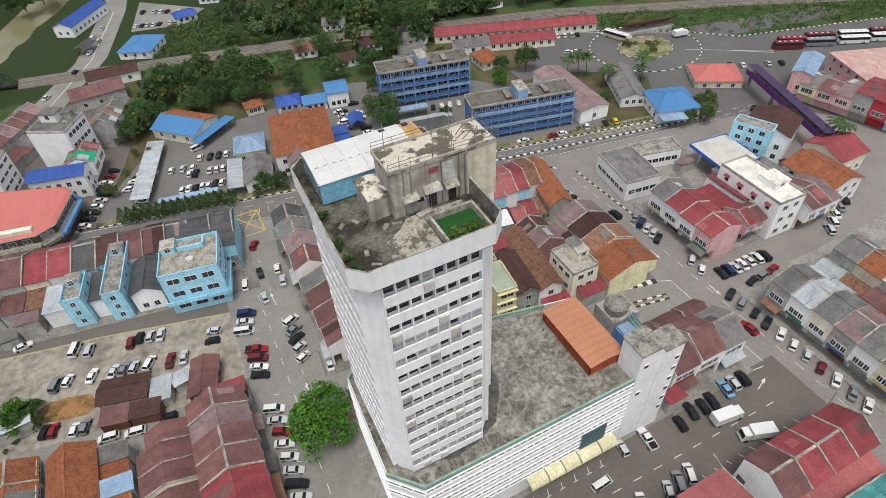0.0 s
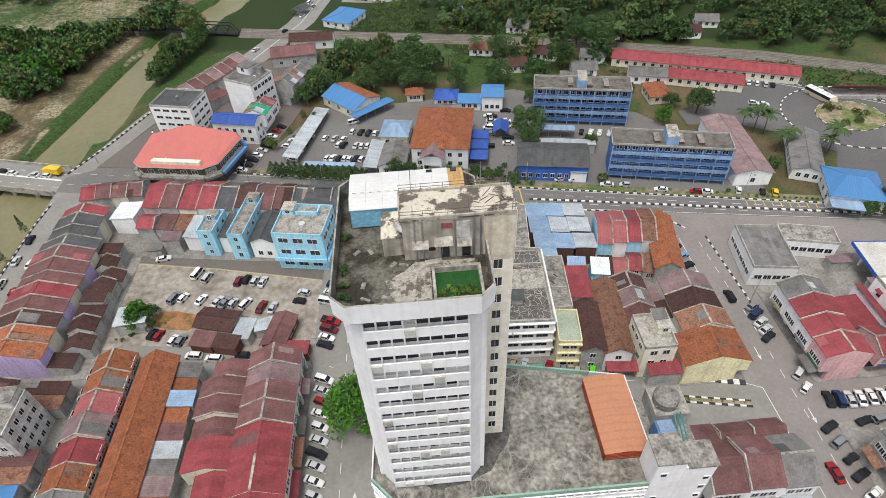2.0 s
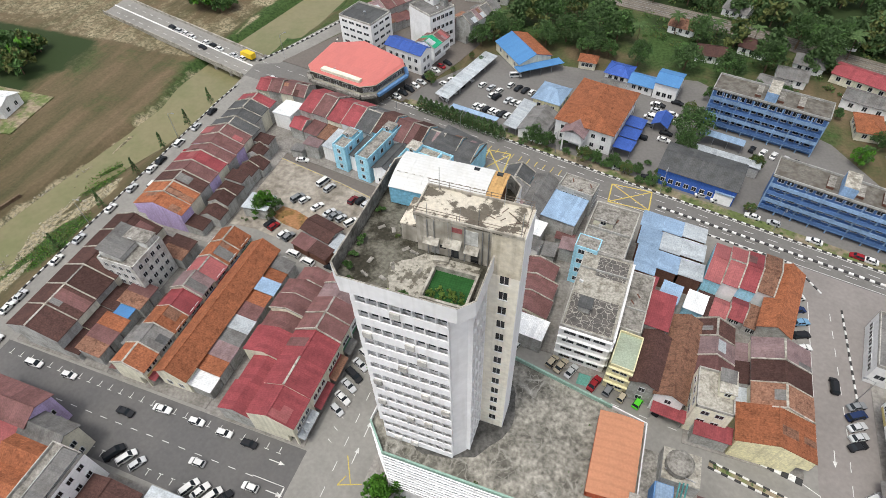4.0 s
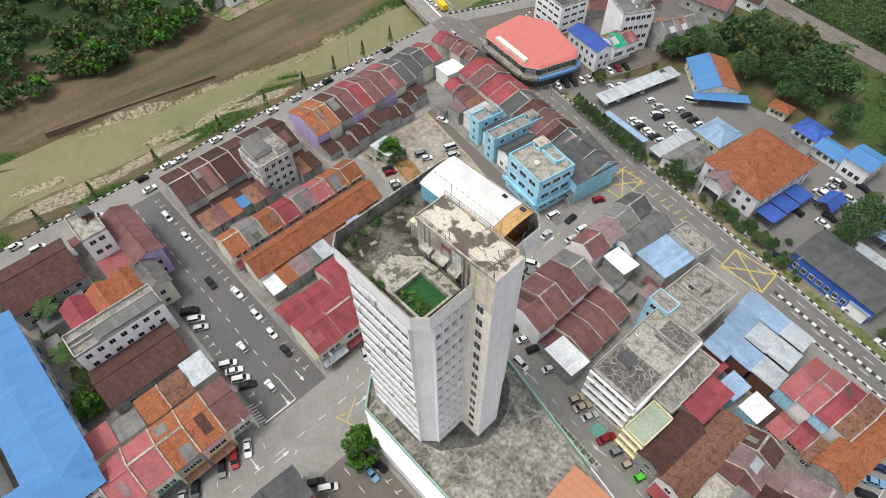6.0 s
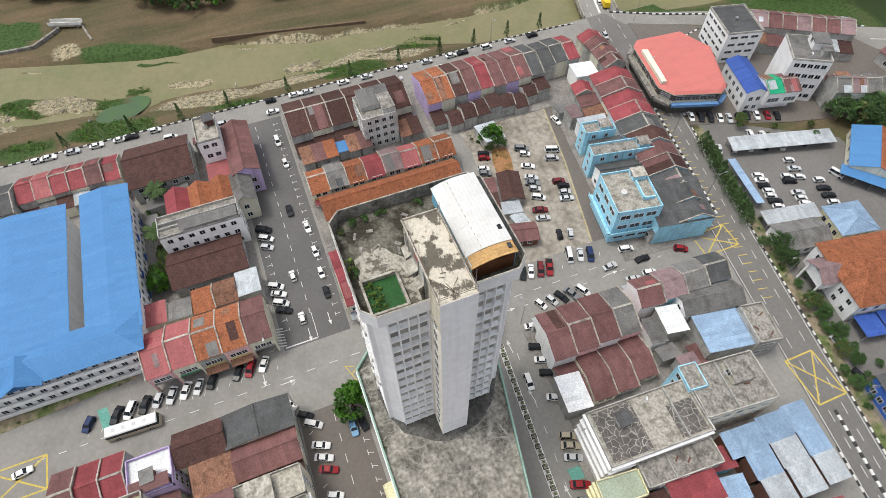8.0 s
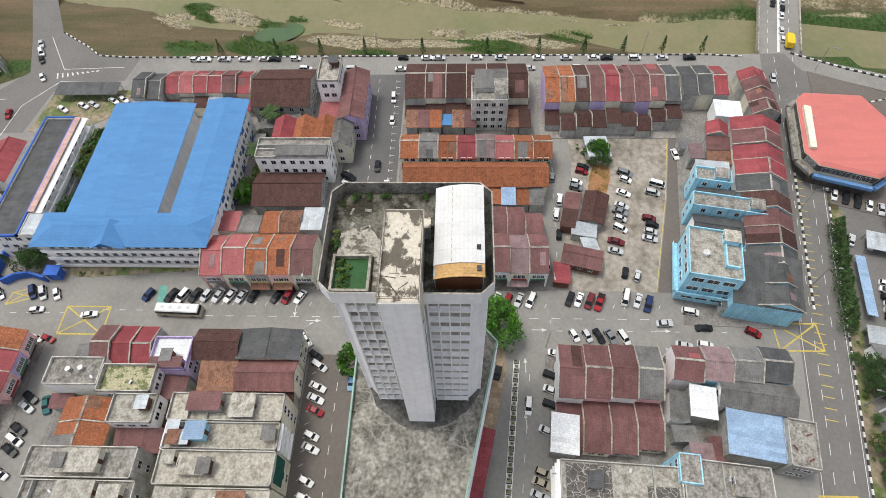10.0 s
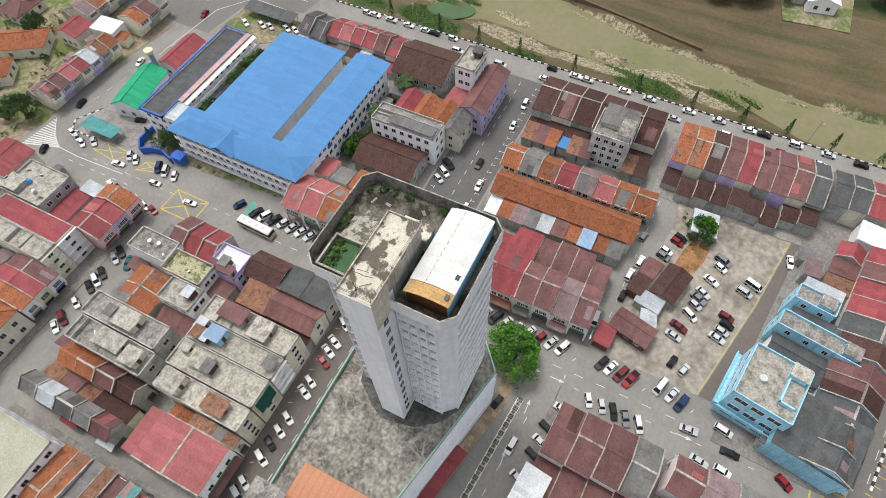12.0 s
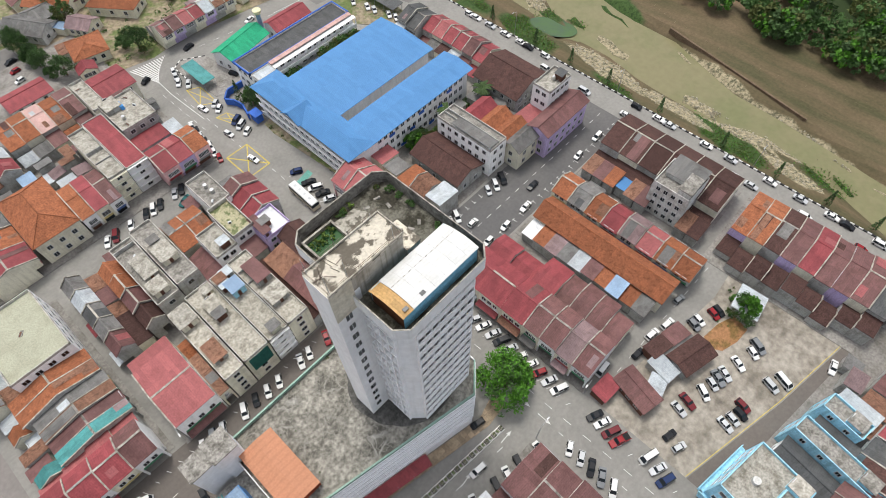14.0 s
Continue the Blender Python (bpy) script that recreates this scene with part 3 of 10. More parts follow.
def arrow(m, x, y, angle, z=0.046):
    c, s = math.cos(radians(angle)), math.sin(radians(angle))
    for pts in (((-1.6, -0.09), (0.6, -0.09), (0.6, 0.09), (-1.6, 0.09)), ((0.6, -0.42), (1.8, 0), (0.6, 0.42))):
        m.face([(x + c * u - s * v, y + s * u + c * v, z) for u, v in pts], M_LINE)


def ybox(m, x0, y0, x1, y1, z=0.048, w=0.34):
    for a, b in (((x0, y0), (x1, y0)), ((x1, y0), (x1, y1)), ((x1, y1), (x0, y1)), ((x0, y1), (x0, y0)), ((x0, y0), (x1, y1)), ((x0, y1), (x1, y0))):
        strip(m, a, b, w, z + 0.003 * random.random(), M_YELLOW)


lines = Mesh()
dashed(lines, (-15.2, -58), (-15.2, 70))
dashed(lines, (-12.2, 28), (-12.2, 70), dash=1.2, gap=4)
dashed(lines, (-95, -18.6), (-24, -18.8), dash=1.6, gap=2.2)
dashed(lines, (-4, -20.0), (68, -20.8), dash=1.8, gap=2.6)
dashed(lines, (-69, 31.0), (-24, 29.3), dash=1.5, gap=3)
dashed(lines, (-16.5, -60), (-16.5, -82), dash=1.6, gap=2.4)
dashed(lines, (-2, 21.3), (66, 13.5), dash=1.6, gap=4)
dashed(lines, (74.6, -152), (74.6, 24), dash=2, gap=2.6)
dashed(lines, (74.6, 25), (73.2, 60), dash=2, gap=2.6)
for x in np.arange(-94, -26, 2.7):
    strip(lines, (x, -24.2), (x, -25.4), 0.12, 0.045, M_LINE)
    strip(lines, (x - 0.5, -24.2), (x + 0.5, -24.2), 0.12, 0.045, M_LINE)
    strip(lines, (x, -13.4), (x, -12.2), 0.12, 0.045, M_LINE)
    strip(lines, (x - 0.5, -13.4), (x + 0.5, -13.4), 0.12, 0.045, M_LINE)
for x in np.arange(-2, 66, 2.75):
    strip(lines, (x, -25.0), (x + 0.5, -25.9), 0.12, 0.045, M_LINE)
    if x < 30:
        strip(lines, (x, -15.8), (x + 0.4, -14.7), 0.12, 0.045, M_LINE)
        strip(lines, (x - 0.5, -15.8), (x + 0.5, -15.8), 0.12, 0.045, M_LINE)
for y in np.arange(-68, 54, 2.6):
    if not -27 < y < -9 and not 27 < y < 31:
        strip(lines, (-17.9, y), (-18.9, y + 0.5), 0.12, 0.045, M_LINE)
for s in (0.30, 0.70):
    dashed(lines, (-104, hwy_s(-104) * (1 - s) + hwy_n(-104) * s), (150, hwy_s(150) * (1 - s) + hwy_n(150) * s), dash=2.4, gap=3.2)
for k in (0.05, 0.95):
    strip(lines, (-74, hwy_s(-74) * (1 - k) + hwy_n(-74) * k), (130, hwy_s(130) * (1 - k) + hwy_n(130) * k), 0.13, 0.046, M_LINE)
for y in np.arange(-9, 53, 5.5):
    arrow(lines, -12.4, y, 90) if int(y) % 3 == 0 else None
for q in ((-23.6, -20.2, 0), (-26, -15, 0), (-14.2, -27.5, 90), (-16.8, -32, 0), (-19.4, -35, 20), (-4, 20.5, 180), (8, 20, 185), (28, 17.8, 185), (65, -17, 20), (62, 16, 5), (72, 20, -90), (75.5, 5, -90)):
    arrow(lines, *q)
strip(lines, (-22.2, -26.0), (-22.2, -18.8), 0.3, 0.045, M_LINE)
strip(lines, (-29, -18.6), (-22.2, -18.6), 0.13, 0.045, M_LINE)
for k in range(7):
    strip(lines, (-27.8 + k * 0.75, -28.0), (-27.2 + k * 0.75, -25.6), 0.25, 0.15, M_LINE)
for a, b in (((69.4, -13.3), (69.1, 11.8)), ((69.0, 19.6), (69.0, 56.5)), ((64.8, 13.8), (69.1, 11.8)), ((59.0, -13.3), (68.5, -14.3))):
    strip(lines, a, b, 0.16, 0.046, M_LINE)
for k in range(9):
    strip(lines, (-96.0 - 0.45 * k, -119.6 + 1.5 * k), (-98.4 - 0.1 * k, -120.4 + 1.5 * k), 0.45, 0.046, M_LINE)
for a, b in (((-101, -100), (-100.2, -119)), ((-100.2, -119), (-116, -129)), ((-94, -104), (-94.6, -118)), ((-94.6, -118), (-84, -126)), ((-84, -126), (-60, -128.4)), ((-87, -132), (-84, -165))):
    strip(lines, a, b, 0.2, 0.05, M_LINE)
for k in range(14):
    f = k / 13
    strip(lines, (-11.1 - 11.6 * f, -138.9 + 1.5 * f), (-14.5 - 3.4 * f - 4.8 * f * f, -127.6 - 7.6 * f - 2.2 * f * f), 0.42, 0.046 + 0.0005 * k, M_LINE)
curve = ((-40, -126.4), (-31, -128.6), (-22.7, -137.4), (-17.2, -132.4), (-14.5, -127.6), (-14.2, -120.0), (-14.5, -112.5), (-14.9, -104.0))
for a, b in zip(curve[2:], curve[3:]):
    strip(lines, a, b, 0.2, 0.052, M_LINE)
dashed(lines, (-28, -133.6), (-75, -125.5), dash=2, gap=3)
dashed(lines, (-15.6, -86), (-15.6, -122), dash=1.6, gap=2.4)
dashed(lines, (-12.6, -100), (-12.2, -124), dash=1.6, gap=2.4)
for a, b in (((-60, 179), (-44, 214)), ((-44, 214), (-32, 266))):
    strip(lines, a, b, 0.3, 0.05, M_LINE)
for a, b in (((128.9, 132.4), (143.6, 123.3)), ((143.6, 123.3), (164.5, 108.9)), ((165.4, 90.7), (179.8, 78.9)), ((155.5, 97.7), (178.9, 80.8)), ((178.9, 80.8), (221.8, 70.2))):
    strip(lines, a, b, 0.25, 0.05, M_LINE)
setting("road_marking_white", lines, "worn white painted lane lines, bay marks and arrows", "road marking")
yellow = Mesh()
ybox(yellow, -17.3, -86.3, -10.3, -75.8)
ybox(yellow, 21.5, 74.8, 32.0, 82.0)
ybox(yellow, -14.5, 76.0, -8.0, 85.5)
for q in (((-18.3, -118.2), (-22.0, -116.3), (-21.6, -106.7), (-17.4, -109.6)), ((-17.6, -101.6), (-20.9, -101.0), (-22.7, -95.1), (-19.6, -95.6))):
    for i, j in ((0, 1), (1, 2), (2, 3), (3, 0), (0, 2), (1, 3)):
        strip(yellow, q[i], q[j], 0.26, 0.048 + 0.003 * random.random(), M_YELLOW)
for a, b in (((-13.2, -15.0), (-9.0, -13.4)), ((-13.8, -9.4), (-11.0, -14.0)), ((-13.2, -15.0), (-12.4, -13.0))):
    strip(yellow, a, b, 0.2, 0.05, M_YELLOW)
for x in np.arange(-70, 8, 2.4):
    y = hwy_s(x) * 0.5 + hwy_n(x) * 0.5
    strip(yellow, (x, y - 1.9), (x + 0.5, y + 0.4), 0.2, 0.05, M_YELLOW)
for x in np.arange(92, 124, 2.2):
    y = hwy_s(x) * 0.5 + hwy_n(x) * 0.5
    strip(yellow, (x, y + 0.8), (x + 0.6, y + 3.6), 0.25, 0.05, M_YELLOW)
setting("road_marking_yellow", yellow, "yellow painted box junctions and hatching", "road marking")


def kerb(name, pts, width=0.35, high=0.2, step=1.1):
    """A kerb of black and white stones along a line."""
    m = Mesh()
    k = 0
    for a, b in zip(pts, pts[1:]):
        a, b = Vector(a), Vector(b)
        d = (b - a).normalized()
        s = Vector((-d.y, d.x)) * width / 2
        n = max(1, int((b - a).length / step))
        for i in range(n):
            p, q = a + (b - a) * i / n + d * 0.01, a + (b - a) * (i + 1) / n - d * 0.01
            ring = [tuple(p - s), tuple(q - s), tuple(q + s), tuple(p + s)]
            m.prism(ring, -0.05, high, M_KERB_W if k % 2 else M_KERB_B)
            k += 1
    return setting(name, m, "kerb of alternating black and white painted stones", "kerb", kind="stuff")


kerb("kerb_highway_north", [(-48, hwy_n(-48) + 0.2), (128, hwy_n(128) + 0.2)])
kerb("kerb_island_north", [(50.3, 11.9), (65.4, 9.1)], width=0.4)
kerb("kerb_island_south", [(50.1, 10.7), (65.2, 7.9)], width=0.4)
flat("island", ((50.2, 10.7), (65.3, 7.9), (65.4, 9.1), (50.3, 11.9)), 0.14, M_YARD, "narrow planted island between striped kerbs", "island")
kerb("kerb_market", [(-86, 130), (-80.5, hwy_n(-80) + 1.5), (-77, hwy_n(-77) + 0.3), (-52, hwy_n(-52) + 0.3), (-49, hwy_n(-50) + 2)], width=0.5)
kerb("kerb_highway_median", [(-70, hwy_s(-70) * 0.62 + hwy_n(-70) * 0.38), (-18, hwy_s(-18) * 0.62 + hwy_n(-18) * 0.38)], width=0.5, high=0.3)
kerb("kerb_highway_median_east", [(34, hwy_s(34) * 0.55 + hwy_n(34) * 0.45), (128, hwy_s(128) * 0.55 + hwy_n(128) * 0.45)], width=0.6, high=0.25)
kerb("kerb_highway_south", [(40, hwy_s(40)), (66, hwy_s(66)), (72, 60)])
kerb("kerb_river", [(-118.4, -126), (-110.6, -114.6), (-106.6, -110.0), (-105.6, -100), (-105.4, -90), (-105.5, 20), (-105.2, 82), (-104.3, 92)], width=0.35, high=0.35)
kerb("kerb_river_north", [(-105.5, 107), (-98, 122), (-90, 142), (-66, 182)], width=0.5, high=0.4)
kerb("kerb_roundabout", ring + ring[:1])
kerb("kerb_island", isl + isl[:1])
kerb("kerb_bus_station", [(106.7, 127.0), (128.9, 134.4), (143.6, 125.0), (165.4, 110.2), (179.7, 95.5), (247.4, 75.1)])
kerb("kerb_stalls", [(-31.5, -127.4), (-24.6, -131.5), (-21.4, -129.6), (-21.2, -119.5)])
kerb("kerb_corner", [(75.9, 56.4), (77.0, 33.1)])
kerb("kerb_podium_island", [(58, 15.0), (66.2, 13.2)], width=1.2, high=0.25)

# the road bridge over the river
bridge = thing("bridge", pose(0, 0, 0), "grey concrete road bridge over the muddy river", "bridge", kind="structure")
B0, B1 = ((-105.6, 97.0), (-105.6, 110.0)), ((-185, 119.5), (-185, 132.5))
part("deck", Mesh().prism((B1[0], B0[0], B0[1], B1[1]), -1.1, 0.02, M_ASPHALT), bridge)
for a, b in ((B0[0], B1[0]), (B0[1], B1[1])):
    m = Mesh()
    strip(m, a, b, 0.5, 0.95, M_CONC_L)
    rail = Mesh()
    a3, b3 = Vector((*a, 0)), Vector((*b, 0))
    d = (b3 - a3).normalized()
    s = Vector((-d.y, d.x, 0)) * 0.2
    rail.solid([tuple((p + q)[:2]) + (-0.9,) for p, q in ((a3, -s), (b3, -s), (b3, s), (a3, s))], [tuple((p + q)[:2]) + (0.95,) for p, q in ((a3, -s), (b3, -s), (b3, s), (a3, s))], M_CONC_L)
    part("parapet", rail, bridge)
med = Mesh()
strip(med, (-106, 103.5), (-185, 126), 0.7, 0.2, M_KERB_W)
part("median", med, bridge)
for x in (-113, -121):
    y = 97.0 + (-105.6 - x) * 0.2834
    part("pier", Mesh().box(x - 0.6, x + 0.6, y + 0.6, y + 12.2, -4.6, -1.1, M_CONC_L), bridge)
lane = Mesh()
dashed(lane, (-106, 100.2), (-185, 122.7))
dashed(lane, (-106, 106.8), (-185, 129.2))
part("lane_line", lane, bridge)
path = Mesh()
TRACK = ((-166, -66), (-155, -40), (-148.5, -25), (-145, 1.4), (-146.6, 18), (-151.4, 35), (-158, 48), (-166, 70))
for a, b in zip(TRACK, TRACK[1:]):
    for q in range(6):
        p, r = [(a[k] + (b[k] - a[k]) * (q + e) / 6 for k in (0, 1)) for e in (0, 1)]
        p, r = tuple(p), tuple(r)
        path.solid([(p[0] - 0.8, p[1], ground_height(*p) - 0.2), (p[0] + 0.8, p[1], ground_height(*p) - 0.2), (r[0] + 0.8, r[1], ground_height(*r) - 0.2), (r[0] - 0.8, r[1], ground_height(*r) - 0.2)], [(p[0] - 0.8, p[1], ground_height(*p) + 0.1), (p[0] + 0.8, p[1], ground_height(*p) + 0.1), (r[0] + 0.8, r[1], ground_height(*r) + 0.1), (r[0] - 0.8, r[1], ground_height(*r) + 0.1)], M_YARD)
setting("track_west", path, "narrow worn earth track across the river bank", "track")
setting("yard_west", Mesh().prism(((-158, 47), (-172, 44), (-190, 46), (-192, 66), (-160, 67)), -1.6, -0.1, M_YARD), "bare earth yard across the river", "yard")
# the river training wall
M_EARTHWALL = surface("weathered_earth_wall", (0.14, 0.10, 0.068), stain=0.6, stain_to=(0.6, 0.55, 0.5), patch=0.5)
rw = thing("river_wall", pose(0, 0, 0), "low weathered concrete wall along the far river bank", "wall", kind="structure")
part("coping", Mesh().prism(((-144.4, -24.0), (-143.8, -24.2), (-133.6, 27.0), (-134.2, 27.2)), -3.6, -0.55, M_EARTHWALL), rw)
part("coping", Mesh().prism(((-165, -110), (-161.8, -88.5), (-161.4, -80), (-169.3, -71.7), (-169.9, -72.3), (-162.2, -80.2), (-162.6, -88.6), (-165.8, -110)), -3.6, -0.3, M_CONC), rw)
part("coping", Mesh().prism(((-168.6, -64.9), (-158.6, -62.0), (-158.8, -61.4), (-168.9, -64.3)), -3.6, -0.6, M_CONC), rw)
weir = thing("sluice_bridge", pose(-170.4, -69.4, 0, 0, 0, 71), "white concrete footbridge over a drain outlet", "footbridge")
part("deck", Mesh().box(-5.5, 5.5, -1.2, 1.2, -0.5, 0.1, M_CONC_L), weir)
for q in (-1.2, 1.05):
    part("parapet", Mesh().box(-5.5, 5.5, q, q + 0.15, 0.1, 1.1, M_KERB_W), weir)
for q in (-4.0, 4.0):
    part("pier", Mesh().box(q - 0.3, q + 0.3, -1.2, 1.2, -4.2, -0.5, M_CONC), weir)
# railway
RAIL = ((-70, 205), (-24, 194), (44, 178.5), (138, 149), (205, 117), (270, 84))
rails = Mesh()
for k in (-0.7, 0.7):
    for (xa, ya), (xb, yb) in zip(RAIL, RAIL[1:]):
        strip(rails, (xa, ya + k), (xb, yb + k), 0.15, 0.35, M_METAL)
        strip(rails, (xa, ya + 4.2 + k), (xb, yb + 4.2 + k), 0.15, 0.35, M_METAL)
ball = Mesh().prism([(x, y - 2.6) for x, y in RAIL] + [(x, y + 7.0) for x, y in reversed(RAIL)], -0.05, 0.18, surface("ballast", (0.17, 0.15, 0.125), stain=0.5, patch=0.2, grain=3, spread=0.3))
setting("railway_bed", ball, "brown gravel ballast of a railway", "railway")
setting("railway_rails", rails, "steel rails of a railway line", "railway")

# ---- the tower and its podium ----
TOWER_X = 2.2
BASE[0] = pose(TOWER_X, 0, 0)
M_TOWER = surface("white_painted_concrete", (0.85, 0.85, 0.855), streak=0.14, stain=0.3, stain_to=(0.72, 0.72, 0.70), patch=0.12, grain=0.9, spread=0.05, bump=0.1, vary=0.04)
M_ROOFDECK = surface("mouldy_roof_deck", (0.135, 0.128, 0.104), stain=0.95, stain_to=(0.24, 0.23, 0.20), patch=0.36, grain=2.5, spread=0.35, edge=(0.42, 0.56))
M_PODDECK = surface("streaked_podium_deck", (0.30, 0.283, 0.245), stain=0.9, stain_to=(0.36, 0.36, 0.35), patch=0.22, grain=1.6, spread=0.42, edge=(0.42, 0.58))


def salt_lines(mat, scale, color, wide):
    """Pale crooked lines of salt and old sealant across a surface."""
    nt = mat.node_tree
    n, l = nt.nodes, nt.links
    geo = n.new("ShaderNodeNewGeometry")
    warp = n.new("ShaderNodeTexNoise")
    warp.inputs["Scale"].default_value, warp.inputs["Detail"].default_value = 0.35, 5.0
    bend = n.new("ShaderNodeVectorMath")
    bend.operation = 'MULTIPLY_ADD'
    bend.inputs[1].default_value = (3.6, 3.6, 0.0)
    l.new(geo.outputs["Position"], warp.inputs["Vector"])
    l.new(warp.outputs["Color"], bend.inputs[0])
    l.new(geo.outputs["Position"], bend.inputs[2])
    vor = n.new("ShaderNodeTexVoronoi")
    vor.feature = 'DISTANCE_TO_EDGE'
    vor.inputs["Scale"].default_value = scale
    l.new(bend.outputs[0], vor.inputs["Vector"])
    edge = n.new("ShaderNodeMapRange")
    edge.inputs["From Min"].default_value, edge.inputs["From Max"].default_value, edge.inputs["To Min"].default_value, edge.inputs["To Max"].default_value = 0.0, wide, 1.0, 0.0
    l.new(vor.outputs["Distance"], edge.inputs["Value"])
    part_ = n.new("ShaderNodeTexNoise")
    part_.inputs["Scale"].default_value, part_.inputs["Detail"].default_value = 0.22, 6.0
    l.new(geo.outputs["Position"], part_.inputs["Vector"])
    fade = n.new("ShaderNodeMapRange")
    fade.inputs["From Min"].default_value, fade.inputs["From Max"].default_value, fade.inputs["To Max"].default_value = 0.48, 0.66, 0.42
    l.new(part_.outputs["Fac"], fade.inputs["Value"])
    mul = n.new("ShaderNodeMath")
    mul.operation = 'MULTIPLY'
    l.new(edge.outputs["Result"], mul.inputs[0])
    l.new(fade.outputs["Result"], mul.inputs[1])
    mx = n.new("ShaderNodeMix")
    mx.data_type = 'RGBA'
    mx.inputs["B"].default_value = (*color, 1)
    l.new(mul.outputs[0], mx.inputs["Factor"])
    base = n["Principled BSDF"].inputs["Base Color"]
    l.new(base.links[0].from_socket, mx.inputs["A"])
    l.new(mx.outputs["Result"], base)


salt_lines(M_PODDECK, 0.22, (0.58, 0.56, 0.51), 0.06)
salt_lines(M_PODDECK, 0.6, (0.50, 0.48, 0.43), 0.045)
M_LIFT = surface("mouldy_lift_roof", (0.58, 0.53, 0.44), stain=0.92, stain_to=(0.16, 0.15, 0.14), patch=0.42, grain=3, spread=0.15, edge=(0.5, 0.55))
M_LIFTW = surface("dirty_rendered_wall", (0.43, 0.40, 0.345), streak=0.7, stain=0.8, stain_to=(0.45, 0.43, 0.40), patch=0.5, grain=2, spread=0.22)
M_CREAMW = surface("cream_stained_render", (0.66, 0.61, 0.50), streak=0.45, stain=0.6, stain_to=(0.6, 0.56, 0.48), patch=0.35, grain=2, spread=0.12)
POD, TOP = 18.3, 60.2
octo = lambda a, b, c: [(-a + c, -b), (a - c, -b), (a, -b + c), (a, b - c), (a - c, b), (-a + c, b), (-a, b - c), (-a, -b + c)]
tower = thing("office_tower", pose(0, 0, 0), "tall white concrete office tower with rows of recessed dark windows", "tower")
core = Mesh().prism(octo(7.1, 9.4, 1.5), POD, 57.2, M_TOWER)
part("core", core, tower)
FLOORS, STOREY = 13, (56.9 - POD - 0.6) / 13


M_BLIND = surface("whitened_window", (0.50, 0.51, 0.52), rough=0.35, stain=0.5, stain_to=(0.6, 0.62, 0.65), patch=0.8, vary=0.25)
M_BOARD = surface("boarded_window", (0.52, 0.51, 0.48), rough=0.6, stain=0.6, patch=0.8, vary=0.25)
M_RECESS = surface("dull_window_panel", (0.34, 0.33, 0.30), rough=0.4, stain=0.5, patch=0.8, vary=0.35)


def bay_pane(m, mat=None):
    m.box(0, 1, -0.03, 0.06, 0, 1, mat or M_GLASS)


def tower_face(ox, oy, rz, width, bays, panes_apart, mat=None, pale=0.0):
    """One face of window bays: fins, floor ledges, sills and panes."""
    face = pose(ox, oy, 0, 0, 0, rz)
    step = width / bays
    deep = 0.62
    for i in range(bays + 1):
        x = -width / 2 + i * step
        part("fin", shared(("fin", bays, width), lambda m: m.box(-0.075, 0.075, -deep, 0.0, POD + 0.5, 56.9, M_TOWER)), tower, at=face @ pose(x, 0, 0))
    loose = Mesh()
    for k in range(FLOORS):
        z = POD + 0.6 + k * STOREY
        part("ledge", shared(("ledge", bays, width), lambda m: m.box(-width / 2, width / 2, -deep + 0.08, 0, 0.0, 0.16, M_TOWER).box(-width / 2 - 0.1, width / 2 + 0.1, -deep - 0.03, -deep + 0.16, 0.02, 1.5, M_TOWER) if not mat else m.box(-width / 2, width / 2, -deep + 0.05, 0, 0.0, 0.3, M_TOWER)), tower, at=face @ pose(0, 0, z))
        for i in range(bays):
            x = -width / 2 + i * step + 0.08
            s = Matrix.Diagonal((step - 0.16, 1, STOREY - (0.75 if mat else 1.7), 1))
            at = face @ pose(x, 0, z + (0.7 if mat else 1.53)) @ s
            if panes_apart:
                odd = pale + (0.8 if not pale and not mat and k in (8, 9) else 0.0)
                kind = 2 if random.random() < odd else 1 if random.random() < 0.07 else 0
                look_ = (mat or M_GLASS, M_BOARD, M_BLIND)[kind]
                part("window", shared(("tower_pane", kind, bool(mat)), lambda m: bay_pane(m, look_)), tower, at=at)
                if not mat and not pale and (kind == 1 or random.random() < 0.05):
                    part("balcony_box", shared(("bay_box", step), lambda m: m.box(0.1, step - 0.1, -deep - 0.28, -deep + 0.12, 0.35, 1.45, M_BOARD)), tower, at=face @ pose(-width / 2 + i * step, 0, z))
            else:
                for a in ((0, 0.47), (0.53, 1.0)):
                    q = [at @ Vector((u, -0.03, w)) for u, w in ((a[0], 0), (a[1], 0), (a[1], 1), (a[0], 1))]
                    loose.face([tuple(p) for p in q], M_GLASS)
    if not panes_apart:
        tagged(part("window_panes", loose, tower), kind="stuff")


